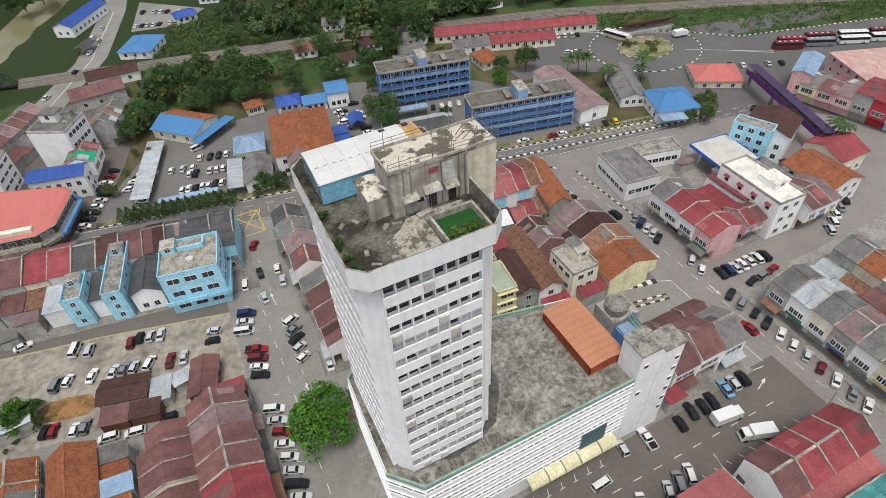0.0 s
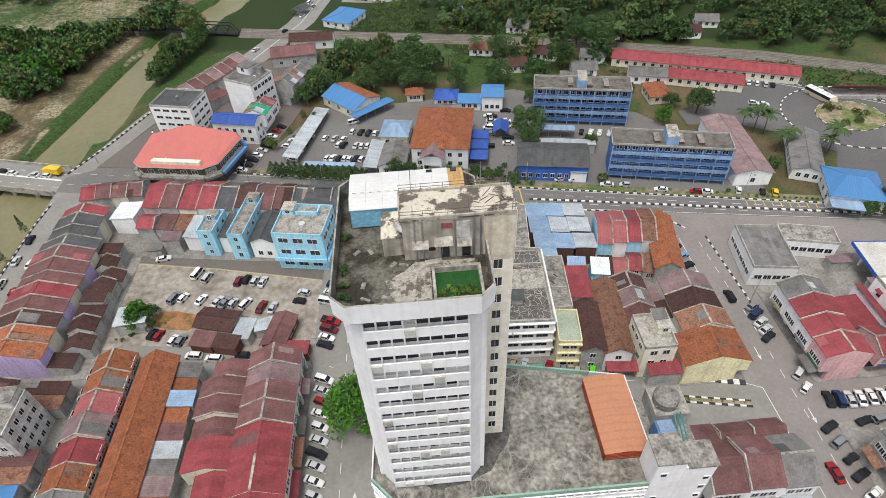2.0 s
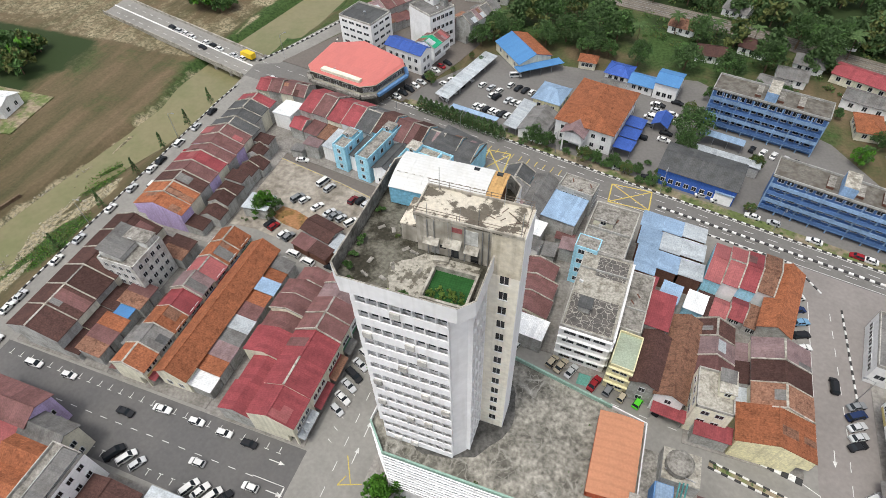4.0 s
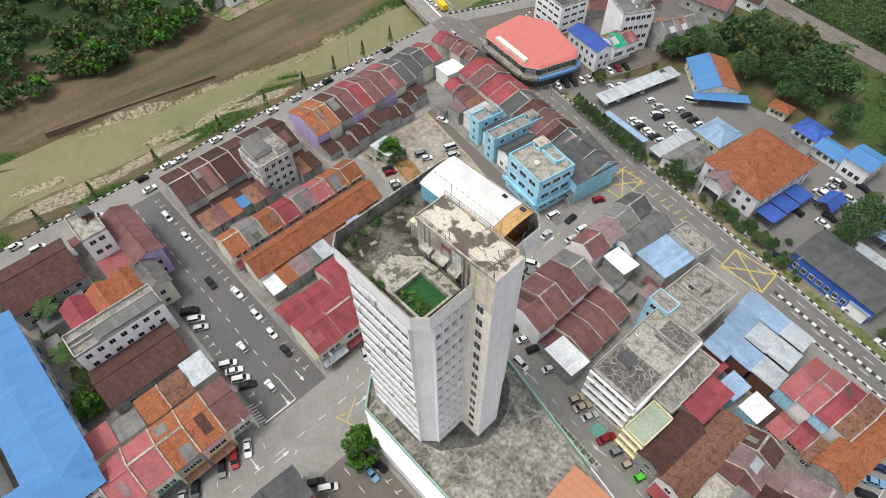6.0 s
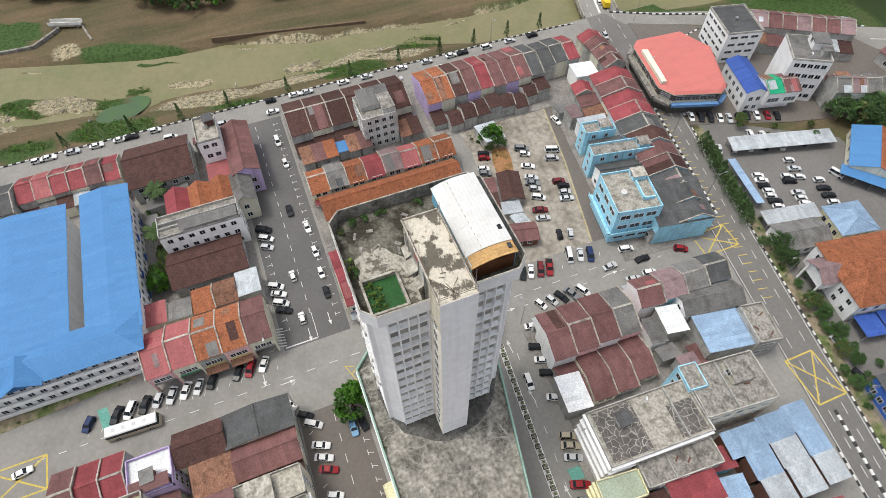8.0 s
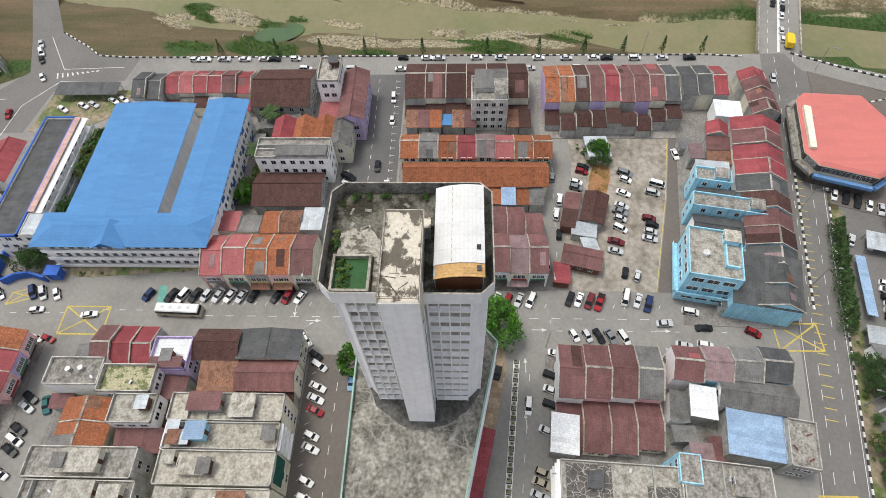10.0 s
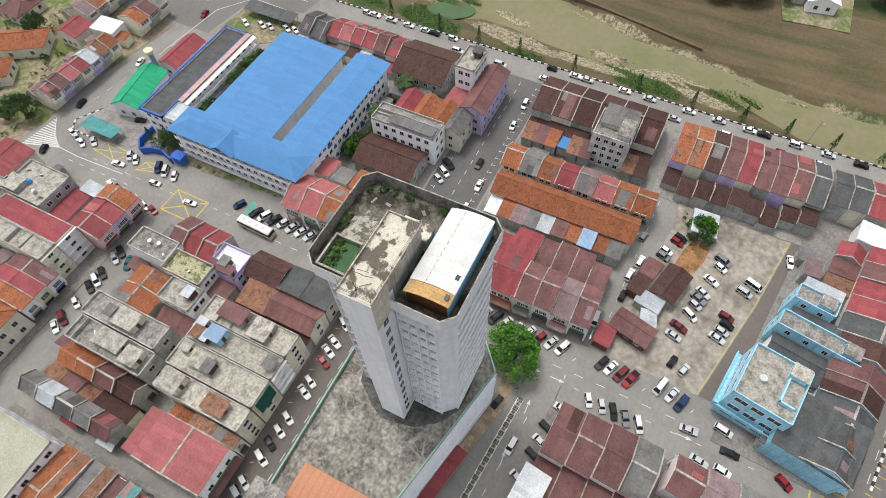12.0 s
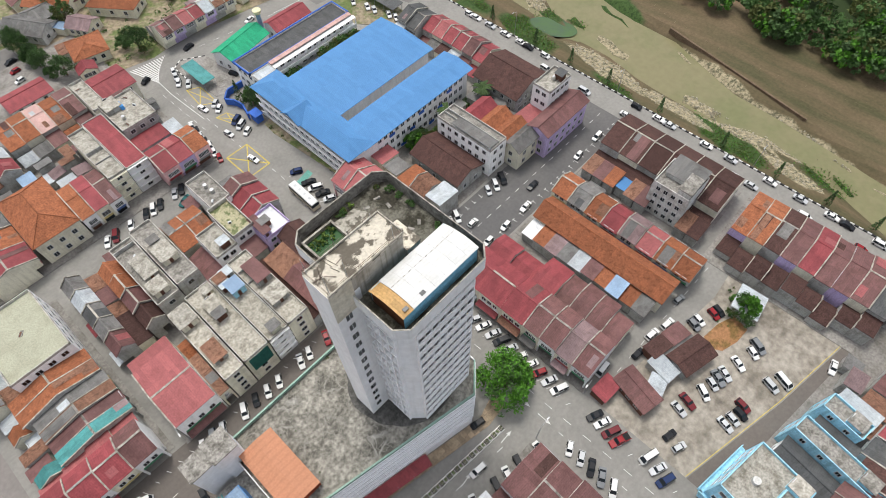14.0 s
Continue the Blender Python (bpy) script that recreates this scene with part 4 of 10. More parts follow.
tower_face(0, -9.4, 0, 11.0, 8, True)
tower_face(0, 9.4, 180, 11.0, 8, True, pale=0.12)
tower_face(7.1, -5.2, 90, 5.2, 4, True, M_RECESS)
tower_face(7.1, 5.1, 90, 5.4, 4, True, M_RECESS)
tower_face(-7.1, 0, -90, 15.4, 11, False)
band = Mesh()
low, mid = octo(7.15, 9.45, 1.5), octo(8.3, 10.55, 1.55)
inner = octo(8.12, 10.37, 1.49)
for i in range(8):
    j = (i + 1) % 8
    p = lambda r, k, z: (r[k][0], r[k][1], z)
    band.face((p(low, i, 56.6), p(low, j, 56.6), p(mid, j, 57.6), p(mid, i, 57.6)), M_TOWER)
    band.face((p(mid, i, 57.6), p(mid, j, 57.6), p(mid, j, TOP), p(mid, i, TOP)), M_TOWER)
    band.face((p(mid, i, TOP), p(mid, j, TOP), p(inner, j, TOP), p(inner, i, TOP)), M_CONC_L)
    band.face((p(inner, i, TOP), p(inner, j, TOP), p(inner, j, 57.9), p(inner, i, 57.9)), M_CONC)
    band.face((p(inner, j, 57.9), p(mid, j, 57.6), p(mid, i, 57.6), p(inner, i, 57.9)), M_LIFTW)
part("parapet", band, tower)
part("roof_deck", Mesh().prism(octo(8.1, 10.35, 1.48), 57.3, 58.0, M_ROOFDECK), tower, "black-mouldy concrete roof deck")
# the lift shaft and the machine house over it
M_RUSTBAR = surface("rusty_steel", (0.16, 0.125, 0.10), rough=0.7, stain=0.6)
M_SHAFT = surface("yellowed_white_paint", (0.80, 0.77, 0.68), streak=0.3, stain=0.4, stain_to=(0.75, 0.70, 0.58), patch=0.2, grain=1.2, spread=0.1, bump=0.1)
shaft = Mesh().box(7.0, 11.35, -2.41, 2.05, POD - 0.6, 60.6, M_TOWER).box(7.0, 11.3, -2.45, -2.41, POD - 0.6, 57.0, M_SHAFT)
part("lift_shaft", shaft, tower)
for k in range(13):
    z = POD + 2.2 + k * STOREY
    for y, rz in ((-2.45, 0), (2.05, 180)):
        part("shaft_window", shared(("shaft_window",), lambda m: m.box(-0.5, 0.5, -0.04, 0.05, 0, 1.35, M_GLASS).box(-0.6, 0.6, -0.12, 0.02, -0.12, 0, M_TOWER).box(-0.03, 0.03, -0.08, 0, 0, 1.35, M_FRAME)), tower, at=pose(9.6, y, z, 0, 0, rz))
house = part("machine_house", Mesh().box(-0.7, 11.4, -2.5, 1.95, 58.0, 63.6, M_LIFTW), tower, "dirty rendered machine house")
part("house_wall", Mesh().box(7.9, 11.40, -2.52, 2.09, 57.0, 63.8, M_CREAMW).box(11.40, 11.44, -2.50, 2.07, 56.8, 63.78, M_TOWER), tower)
part("house_roof", Mesh().box(-0.9, 11.3, -2.6, 2.1, 63.6, 63.85, M_LIFT), tower, "white roof slab blotched with black mould")
rimm = Mesh()
for a in ((-0.9, 11.3, -2.66, -2.5), (-0.9, 11.3, 1.95, 2.1), (-0.95, -0.8, -2.6, 2.0)):
    rimm.box(*a, 63.85, 64.15, M_LIFTW)
part("house_upstand", rimm, tower)
low_house = Mesh().box(-3.0, -0.7, -1.6, 2.6, 58.0, 60.6, M_LIFTW).box(-3.1, -0.6, -1.7, 2.7, 60.6, 60.78, M_LIFT)
part("low_house", low_house, tower, "low rendered water tank room with a mouldy slab")
for x0, x1, y, z in ((0.2, 2.0, -3.3, 60.2), (2.6, 4.6, -3.5, 60.6), (5.0, 6.6, -3.4, 60.3)):
    part("awning", Mesh().sheet(((x0, y, z), (x1, y, z), (x1, -2.5, z + 0.5), (x0, -2.5, z + 0.5)), 0.06, M_CONC_L), tower)
for x in (0.6, 1.4, 4.9, 6.9, 7.6):
    part("pipe", Mesh().tube((x, -2.62, 58), (x, -2.62, 63.4), 0.07, 0.07, M_METAL), tower)
for x, z in ((1.0, 58.1), (3.3, 58.1), (5.6, 58.1)):
    part("door", Mesh().box(x, x + 0.9, -2.56, -2.5, z, z + 2.0, M_GLASS if x > 2 else WALL['grey']), tower)
part("wall_patch", Mesh().box(3.4, 4.6, -2.56, -2.5, 62.3, 63.0, ROOF['pink']), tower, "faded red sheet patch")
part("shutter", Mesh().box(4.9, 6.4, -2.56, -2.5, 60.9, 63.1, WALL['dirty']), tower, "pale grey shutter")
for x, z in ((2.0, 59.2), (2.9, 59.6)):
    part("wall_hatch", Mesh().box(x, x + 0.7, -2.55, -2.5, z, z + 0.5, M_RUBBER), tower)
part("ladder", Mesh().tube((3.05, -2.66, 58), (3.05, -2.66, 63.7), 0.03, 0.03, M_METAL, 4).tube((3.45, -2.66, 58), (3.45, -2.66, 63.7), 0.03, 0.03, M_METAL, 4), tower)
for x, y in ((0.5, -2.2), (0.5, 1.7), (4.2, -2.2), (8.0, 1.7), (10.9, -2.3), (10.9, 1.8), (6.3, -2.3)):
    part("antenna", Mesh().tube((x, y, 63.8), (x + 0.1, y, 63.8 + random.uniform(1.6, 4.2)), 0.05, 0.03, M_METAL), tower)
rail = Mesh()
for z in (64.5, 64.9):
    rail.tube((-0.8, -2.55, z), (11.2, -2.55, z), 0.03, 0.03, M_RUSTBAR, 4).tube((-0.8, 2.0, z), (11.2, 2.0, z), 0.03, 0.03, M_RUSTBAR, 4).tube((11.2, -2.55, z), (11.2, 2.0, z), 0.03, 0.03, M_RUSTBAR, 4)
for x in np.arange(-0.8, 11.3, 2.4):
    for y in (-2.55, 2.0):
        rail.tube((x, y, 63.9), (x, y, 64.95), 0.03, 0.03, M_RUSTBAR, 4)
part("railing", rail, tower)
for i in range(9):
    x, y = random.uniform(7.5, 10.6), random.uniform(-2, 1.5)
    part("bent_bar", Mesh().tube((x, y, 63.9), (x + random.uniform(-1.6, 1.6), y + random.uniform(-1, 1), 63.95 + random.uniform(0, 1.5)), 0.05, 0.05, M_RUSTBAR, 4), tower)

screed = ((-1.8, -9.0), (1.9, -9.2), (2.0, -4.4), (6.8, -4.3), (6.9, -3.0), (0.4, -2.9), (-0.9, -4.2), (-2.9, -5.4), (-2.4, -7.4))
M_SCREEDT = surface("broken_screed", (0.33, 0.31, 0.265), stain=0.9, stain_to=(0.3, 0.29, 0.26), patch=0.9, grain=2.5, spread=0.3, edge=(0.5, 0.56))
part("screed", Mesh().prism(screed, 58.0, 58.03, M_SCREEDT), tower, "pale broken screed")
# junk and puddled scraps on the deck
for i in range(9):
    x, y = random.uniform(-6.8, 1.2), random.uniform(-9.2, 2.4)
    if -3.4 < x < -0.3 and y > -2.0:
        continue
    k = i % 3
    sc = thing("roof_scrap", pose(x, y, 58.0, 0, 0, random.uniform(0, 180)), ("broken pale roofing slab lying on the deck", "weathered grey board lying on the roof deck", "heap of grey rubble on the roof deck")[k], "debris", "roof debris")
    if k < 2:
        part("slab", Mesh().box(-0.5, 0.4, -0.2, 0.25, 0.0, 0.07, (M_CONC, M_CONC)[k]), sc)
    else:
        for q in range(3):
            part("lump", Mesh().box(q * 0.3 - 0.5, q * 0.3 - 0.15, -0.2 + q * 0.1, 0.1 + q * 0.1, 0, 0.15 + 0.06 * q, M_CONC), sc)
# the white shed on the roof
M_TARP = surface("blue_tarpaulin", (0.22, 0.50, 0.66), stain=0.5, stain_to=(0.6, 0.6, 0.65), patch=0.8)
M_TAN = tin("tan_sheet", (0.50, 0.31, 0.13), stain=0.5)
M_RUSTW = tin("rusty_brown_sheet", (0.13, 0.055, 0.028), stain=0.6, ribs=0.5)
shed = thing("rooftop_shed", pose(0, 0, 58.0), "long white arched sheet-metal shed with pale blue sides", "shed")


def arched(x0, x1, y0, y1, z0, z1, mat):
    m = Mesh()
    ys = np.linspace(y0, y1, 7)
    zs = [z0 + (z1 - z0) * (1 - ((y - (y0 * 0.35 + y1 * 0.65)) / ((y1 - y0) * 0.65)) ** 2) for y in ys]
    for a, b, za, zb in zip(ys, ys[1:], zs, zs[1:]):
        m.sheet(((x0, a, za), (x1, a, za), (x1, b, zb), (x0, b, zb)), 0.08, mat)
    return m


M_SHEDW = surface("bright_white_sheet", (0.60, 0.60, 0.59), stain=0.35, stain_to=(0.82, 0.80, 0.74), patch=0.5, vary=0.03, spread=0.05, rough=0.6, ribs=0.5, axis=1, deep=0.05)
for i in range(6):
    x0 = -6.7 + i * 1.94
    part("roof_sheet", arched(x0, x0 + 1.925, 3.25, 9.35, 2.9, 3.75, M_SHEDW), shed)
part("tan_roof_sheet", arched(4.94, 6.75, 3.25, 9.35, 2.82, 3.62, M_TAN), shed, "tan corrugated end roof")
part("west_side", Mesh().box(-6.6, -6.5, 3.4, 9.2, 0.2, 3.0, M_TARP), shed, "pale blue sheeted side")
part("south_side", Mesh().box(-6.5, 6.5, 3.4, 3.5, 0.2, 2.9, M_TARP), shed)
part("north_side", Mesh().box(-6.5, 6.5, 9.1, 9.2, 0.2, 3.1, M_TARP), shed)
part("east_side", Mesh().box(6.4, 6.5, 3.5, 9.1, 0.1, 2.8, M_RUSTW), shed, "rusty brown sheeted end")
for y in np.arange(3.5, 9.3, 0.95):
    part("post", shared(("shed_post",), lambda m: m.box(-0.05, 0.05, -0.05, 0.05, 0, 3.0, M_METAL)), shed, at=pose(-6.66, y, 0))
for z in (0.9, 1.9, 2.8):
    part("girt", Mesh().box(-6.7, -6.62, 3.4, 9.2, z, z + 0.07, M_METAL), shed)
for x in (2.4, 5.3):
    part("roof_hole", Mesh().box(x, x + 0.7, 8.4, 8.9, 3.5, 3.72, M_GLASS), shed)
for y in (5.4,):
    for i in range(12):
        part("seam_cleat", shared(("seam_cleat",), lambda m: m.box(0, 0.4, -0.03, 0.03, 0, 0.04, M_CONC_L)), shed, at=pose(-6.3 + i * 0.97, y, 3.66 if y < 6 else 3.75))

# pool and clutter on the tower roof
pool = thing("rooftop_pool", pose(0, 0, 58.0), "small green-tiled rooftop pool half overgrown with weeds", "pool")
M_POOL = surface("green_pool_tile", (0.022, 0.085, 0.022), rough=0.4, stain=0.4, ribs=0.3, rows=0.3)
rim = Mesh()
for a in ((2.1, 7.3, -4.9, -4.55), (2.1, 7.3, -9.4, -9.1), (2.1, 2.4, -9.1, -4.9), (7.0, 7.3, -9.1, -4.9)):
    rim.box(*a, 0, 0.9, M_CONC_L)
part("rim", rim, pool)
part("basin", Mesh().box(2.4, 7.0, -9.1, -4.9, 0, 0.15, M_POOL), pool, "green tiled basin")
bench = thing("rooftop_slab", pose(2.4, -3.3, 58.0, 0, 0, 8), "pale loose concrete slab on the roof deck", "slab")
part("slab", Mesh().box(-0.9, 0.9, -0.35, 0.35, 0, 0.35, M_CONC_L), bench)

# podium
PR = ((-9.2, -8.6), (-5.2, -12.9), (33.2, -13.0), (33.2, 5.5), (27.5, 6.7), (-3.6, 13.3), (-8.6, 9.0))
M_GREEN = surface("pale_green_paint", (0.28, 0.42, 0.35), stain=0.5, patch=0.3)
podium = thing("podium_building", pose(0, 0, 0), "white six-storey podium with thin window rows and green parapet", "building")
part("body", Mesh().prism(PR, 0.14, POD - 0.02, M_TOWER), podium)
part("deck", Mesh().prism(PR, POD - 0.02, POD, M_PODDECK), podium, "grey streaked concrete flat roof")
# Dark ring round the tower's foot: shade painted into the colour, with stains.
M_FOOT = surface("shaded_stained_deck", (0.10, 0.097, 0.09), stain=0.8, stain_to=(0.45, 0.45, 0.45), patch=0.4, grain=2, spread=0.35)
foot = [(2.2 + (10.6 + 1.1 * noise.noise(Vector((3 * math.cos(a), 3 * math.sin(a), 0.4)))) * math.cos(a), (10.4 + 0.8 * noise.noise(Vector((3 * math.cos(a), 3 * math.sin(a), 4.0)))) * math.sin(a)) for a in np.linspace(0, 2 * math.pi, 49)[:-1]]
part("mould_stain", Mesh().prism([(max(-7.6, x), y) for x, y in foot], POD, POD + 0.006, M_FOOT), podium, "stained deck with the tower's shade painted in at its foot")


def ring_wall(m, ring, z0, z1, thick, mat, skip=()):
    n = len(ring)
    for i in range(n):
        if i in skip:
            continue
        a, b = Vector(ring[i]), Vector(ring[(i + 1) % n])
        d = (b - a).normalized()
        s = Vector((-d.y, d.x)) * thick
        m.prism((tuple(a), tuple(b), tuple(b + s), tuple(a + s)), z0, z1, mat)
    return m


part("parapet", ring_wall(Mesh(), PR, POD, POD + 0.95, 0.2, WALL['white']), podium)
cap = Mesh()
for i in (0, 1, 5, 4):
    a, b = Vector(PR[i]), Vector(PR[(i + 1) % 7])
    d = (b - a).normalized()
    s = Vector((d.y, -d.x)) * 0.06
    cap.prism((tuple(a + s), tuple(b + s), tuple(b - s * 4), tuple(a - s * 4)), POD + 0.1, POD + 1.0, M_GREEN)
part("parapet_cap", cap, podium, "pale green painted parapet band")


M_PODGLASS = glass("grey_blue_glass", (0.17, 0.19, 0.20), 0.25)


def pod_face(a, b, rows_, step):
    a, b = Vector(a), Vector(b)
    d = (b - a).normalized()
    rz = math.degrees(math.atan2(d.y, d.x))
    n = int((b - a).length / step)
    step = (b - a).length / n
    length = (b - a).length
    for k in range(rows_):
        z = 3.6 + k * (POD - 3.6) / rows_
        at = pose(a.x, a.y, z, 0, 0, rz)
        part("window_band", Mesh().box(0.2, length - 0.2, -0.02, 0.06, 1.32, 2.15, M_PODGLASS), podium, at=at)
        part("hood", Mesh().box(0, length, -0.16, 0.0, 2.15, 2.28, M_TOWER).box(0, length, -0.2, 0.0, 1.2, 1.32, M_TOWER), podium, at=at)
        fins = Mesh()
        for i in range(n + 1):
            fins.box(i * step - 0.14, i * step + 0.14, -0.15, 0, 1.3, 2.16, M_TOWER)
        tagged(part("mullions", fins, podium, at=at), kind="stuff")


pod_face(PR[1], PR[2], 6, 1.25)
pod_face(PR[0], PR[1], 5, 1.6)
pod_face(PR[6], PR[0], 5, 1.6)
pod_face(PR[4], PR[5], 6, 1.25)
pod_face(PR[5], PR[6], 5, 1.6)
part("grille", Mesh().box(22.5, 27.5, -13.2, -13.05, 4.5, 9.5, surface("teal_grille", (0.10, 0.17, 0.19), ribs=0.5, rows=0.5)), podium, "dark teal louvred grille")
# the stair tower at the podium's east end
part("stair_tower", Mesh().box(31.2, 35.4, -13.2, -8.9, 0.14, 25.2, M_TOWER).box(35.4, 39.8, -13.4, -9.8, 0.14, 24.0, M_TOWER), podium, "tall white stair tower")
part("stair_roof", Mesh().box(31.0, 35.6, -13.4, -8.7, 25.2, 25.45, M_CONC).box(35.6, 40.0, -13.6, -9.6, 24.0, 24.25, M_CONC), podium, "grey stained slab roofs")
for k in range(6):
    part("stair_window", shared(("stair_window",), lambda m: m.box(-0.4, 0.4, -0.05, 0.05, 0, 0.9, M_GLASS).box(-0.5, 0.5, -0.12, 0, 0.9, 1.02, M_TOWER)), podium, at=pose(39.0, -13.4, 5.5 + k * 2.9))
for z in (14, 21.5):
    part("stair_window", CACHE[("stair_window",)], podium, at=pose(32.6, -13.2, z))
part("east_wing", Mesh().box(33.3, 42.5, -8.9, 3.4, 0.14, 14.5, WALL['grey'], M_CONC).box(36.3, 42, -2, 3.2, 14.5, 18.0, WALL['grey'], M_CONC_L), podium, "lower grey service wing")
# orange roofed room on the podium
room = thing("podium_roof_room", pose(0, 0, POD), "long orange sheet-roofed room with rust-red walls on the podium roof", "shed")
M_ORSHEET = tin("orange_sheet", (0.44, 0.205, 0.12), stain=0.22, stain_to=(0.75, 0.72, 0.7), patch=0.6, ribs=1.3, axis=1, vary=0.02, spread=0.08, sheets=(2.0, 7.0, 0.95, 1.04))
M_ORWALL = tin("rust_red_wall", (0.33, 0.08, 0.04), ribs=0.5, axis=0, stain=0.5)
part("wall", Mesh().box(25.8, 32.2, -8.6, 4.2, 0, 2.5, M_ORWALL), room, "rust-red slatted walls")
part("roof", Mesh().sheet(((25.6, -8.9, 2.5), (29.0, -8.9, 2.95), (29.0, 4.5, 2.95), (25.6, 4.5, 2.5)), 0.1, M_ORSHEET).sheet(((29.0, -8.9, 2.95), (32.4, -8.9, 2.55), (32.4, 4.5, 2.55), (29.0, 4.5, 2.95)), 0.1, M_ORSHEET), room)
for x in (25.8, 32.2):
    for z in (0.4, 0.85, 1.3, 1.75, 2.2):
        part("batten", Mesh().box(x - 0.1, x + 0.1, -8.75, 4.35, z, z + 0.12, M_ORWALL), room)
for y in (-8.6, 4.2):
    for z in (0.4, 0.85, 1.3, 1.75, 2.2):
        part("batten", Mesh().box(25.7, 32.3, y - 0.1, y + 0.1, z, z + 0.12, M_ORWALL), room)
# tanks and cooling plant behind it
tank = thing("round_water_tank", pose(38.6, 0.5, 18.0), "round weathered concrete water tank with a domed top", "tank")
n = 20
m = Mesh()
for k, (r0, z0, r1, z1) in enumerate(((2.0, 0, 2.1, 1.6), (2.1, 1.6, 1.7, 2.0), (1.7, 2.0, 0.2, 2.3))):
    m.solid([(r0 * math.cos(2 * math.pi * i / n), r0 * math.sin(2 * math.pi * i / n), z0) for i in range(n)], [(r1 * math.cos(2 * math.pi * i / n), r1 * math.sin(2 * math.pi * i / n), z1) for i in range(n)], M_CONC)
part("shell", m, tank)
part("pipe", Mesh().tube((-2, -1, 0.4), (2.4, -2.2, 1.2), 0.08, 0.08, M_METAL), tank)
plant = thing("cooling_unit", pose(36.6, -4.6, 14.5), "bright blue rooftop cooling unit with pipes", "cooling unit")
part("casing", Mesh().box(-1.2, 1.6, -1.5, 1.5, 0, 4.2, WALL['flat_blue']), plant)
part("top", Mesh().box(-1.0, 1.4, -1.3, 1.3, 4.2, 4.5, ROOF['sky']), plant)
for i in range(3):
    part("pipe", Mesh().tube((1.8 + 0.5 * i, -2.5, 3.6 + 0.2 * i), (2.4 + 0.5 * i, 2.5, 4.0 + 0.2 * i), 0.13, 0.13, ROOF['teal']), plant)
# street level awnings on the south side
for i, (x, mat, w) in enumerate(((12.0, 'yellow', 3.4), (15.6, 'yellow', 3.0), (18.8, 'yellow', 3.0), (22.0, 'yellow', 4.0), (26.2, 'yellow', 3.2))):
    aw = thing("canvas_awning", pose(x, -13.1, 3.4), "rounded dull yellow canvas awning on the podium front", "awning", group="podium awnings")
    m = Mesh()
    pts = [(-1.9 * math.sin(a), 1.2 * math.cos(a)) for a in np.linspace(0, math.pi / 2, 6)]
    for (ya, za), (yb, zb) in zip(pts, pts[1:]):
        m.sheet(((0, yb, zb), (w, yb, zb), (w, ya, za), (0, ya, za)), 0.05, WALL['yellow'])
    part("canvas", m, aw)
walkway = thing("red_canopy", pose(0, 0, 0), "flat red sheet canopy over the podium's north footway", "canopy")
part("sheet", Mesh().sheet(((8.0, 11.0, 3.4), (27.0, 6.9, 3.4), (27.6, 9.3, 3.0), (8.6, 13.5, 3.0)), 0.1, ROOF['red']), walkway)
for k in range(6):
    x = 9 + k * 3.6
    part("post", shared(("canopy_post",), lambda m: m.box(-0.06, 0.06, -0.06, 0.06, 0, 3.0, M_METAL)), walkway, at=pose(x, 13.2 - (x - 8.6) * 0.22, 0.05))

BASE[0] = Matrix()
M_BRICKS = surface("patterned_footway", (0.34, 0.27, 0.19), stain=0.5, stain_to=(0.7, 0.6, 0.55), patch=0.2, grain=3, spread=0.2, sheets=(1.1, 1.1, 0.7, 1.25))
flat("footway", ((-9.4, 12.4), (-3.4, 13.9), (27.6, 7.3), (28.0, 9.6), (-3.4, 16.4), (-8.6, 16.0)), 0.15, M_BRICKS, "tan and brown patterned paving beside the podium", "footway")

# ---- builders for the town's houses ----
WORD = {'maroon': "maroon sheet", 'red': "bright red sheet", 'pink': "faded pink-red sheet", 'salmon': "salmon-pink sheet", 'orange': "orange tile", 'brown': "dark brown tile", 'rust': "rusty tile", 'grey': "grey sheet", 'dark': "dark grey sheet", 'blue': "blue sheet", 'sky': "pale blue sheet", 'white': "white sheet", 'zinc': "bare zinc sheet", 'green': "green sheet", 'royal': "royal blue sheet", 'mauve': "mauve-grey sheet", 'teal': "teal sheet", 'blush': "pale pink sheet"}
PAINT = {'white': "white", 'cream': "cream", 'dirty': "dirty white", 'grey': "stained grey", 'sky': "pale blue", 'lilac': "lilac", 'pink': "pink", 'yellow': "yellow", 'brown': "brown boarded", 'royal': "royal blue", 'red': "red", 'flat_blue': "blue"}
TURN = {'S': 0, 'E': 90, 'N': 180, 'W': -90}


FOOT = []


def place(rect, front, turn=0.0, z=0.14):
    """The pose of a house on a plan rectangle, its front to local -y, and its width and depth."""
    x0, y0, x1, y1 = rect
    FOOT.append(rect)
    w, d = (x1 - x0, y1 - y0) if front in 'NS' else (y1 - y0, x1 - x0)
    m = pose((x0 + x1) / 2, (y0 + y1) / 2, z, 0, 0, TURN[front] + turn) @ pose(-w / 2, -d / 2, 0)
    return m, w, d


def window_mesh(m, w=1.1, h=1.3, pane=True):
    if pane:
        m.box(0, w, -0.03, 0.04, 0, h, M_GLASS)
    for a in ((-0.08, 0.0, 0, h), (w, w + 0.08, 0, h), (w / 2 - 0.03, w / 2 + 0.03, 0, h), (-0.08, w + 0.08, -0.1, 0), (-0.08, w + 0.08, h, h + 0.1)):
        m.box(a[0], a[1], -0.08, 0.02, a[2], a[3], M_FRAME)


FARWIN = {}


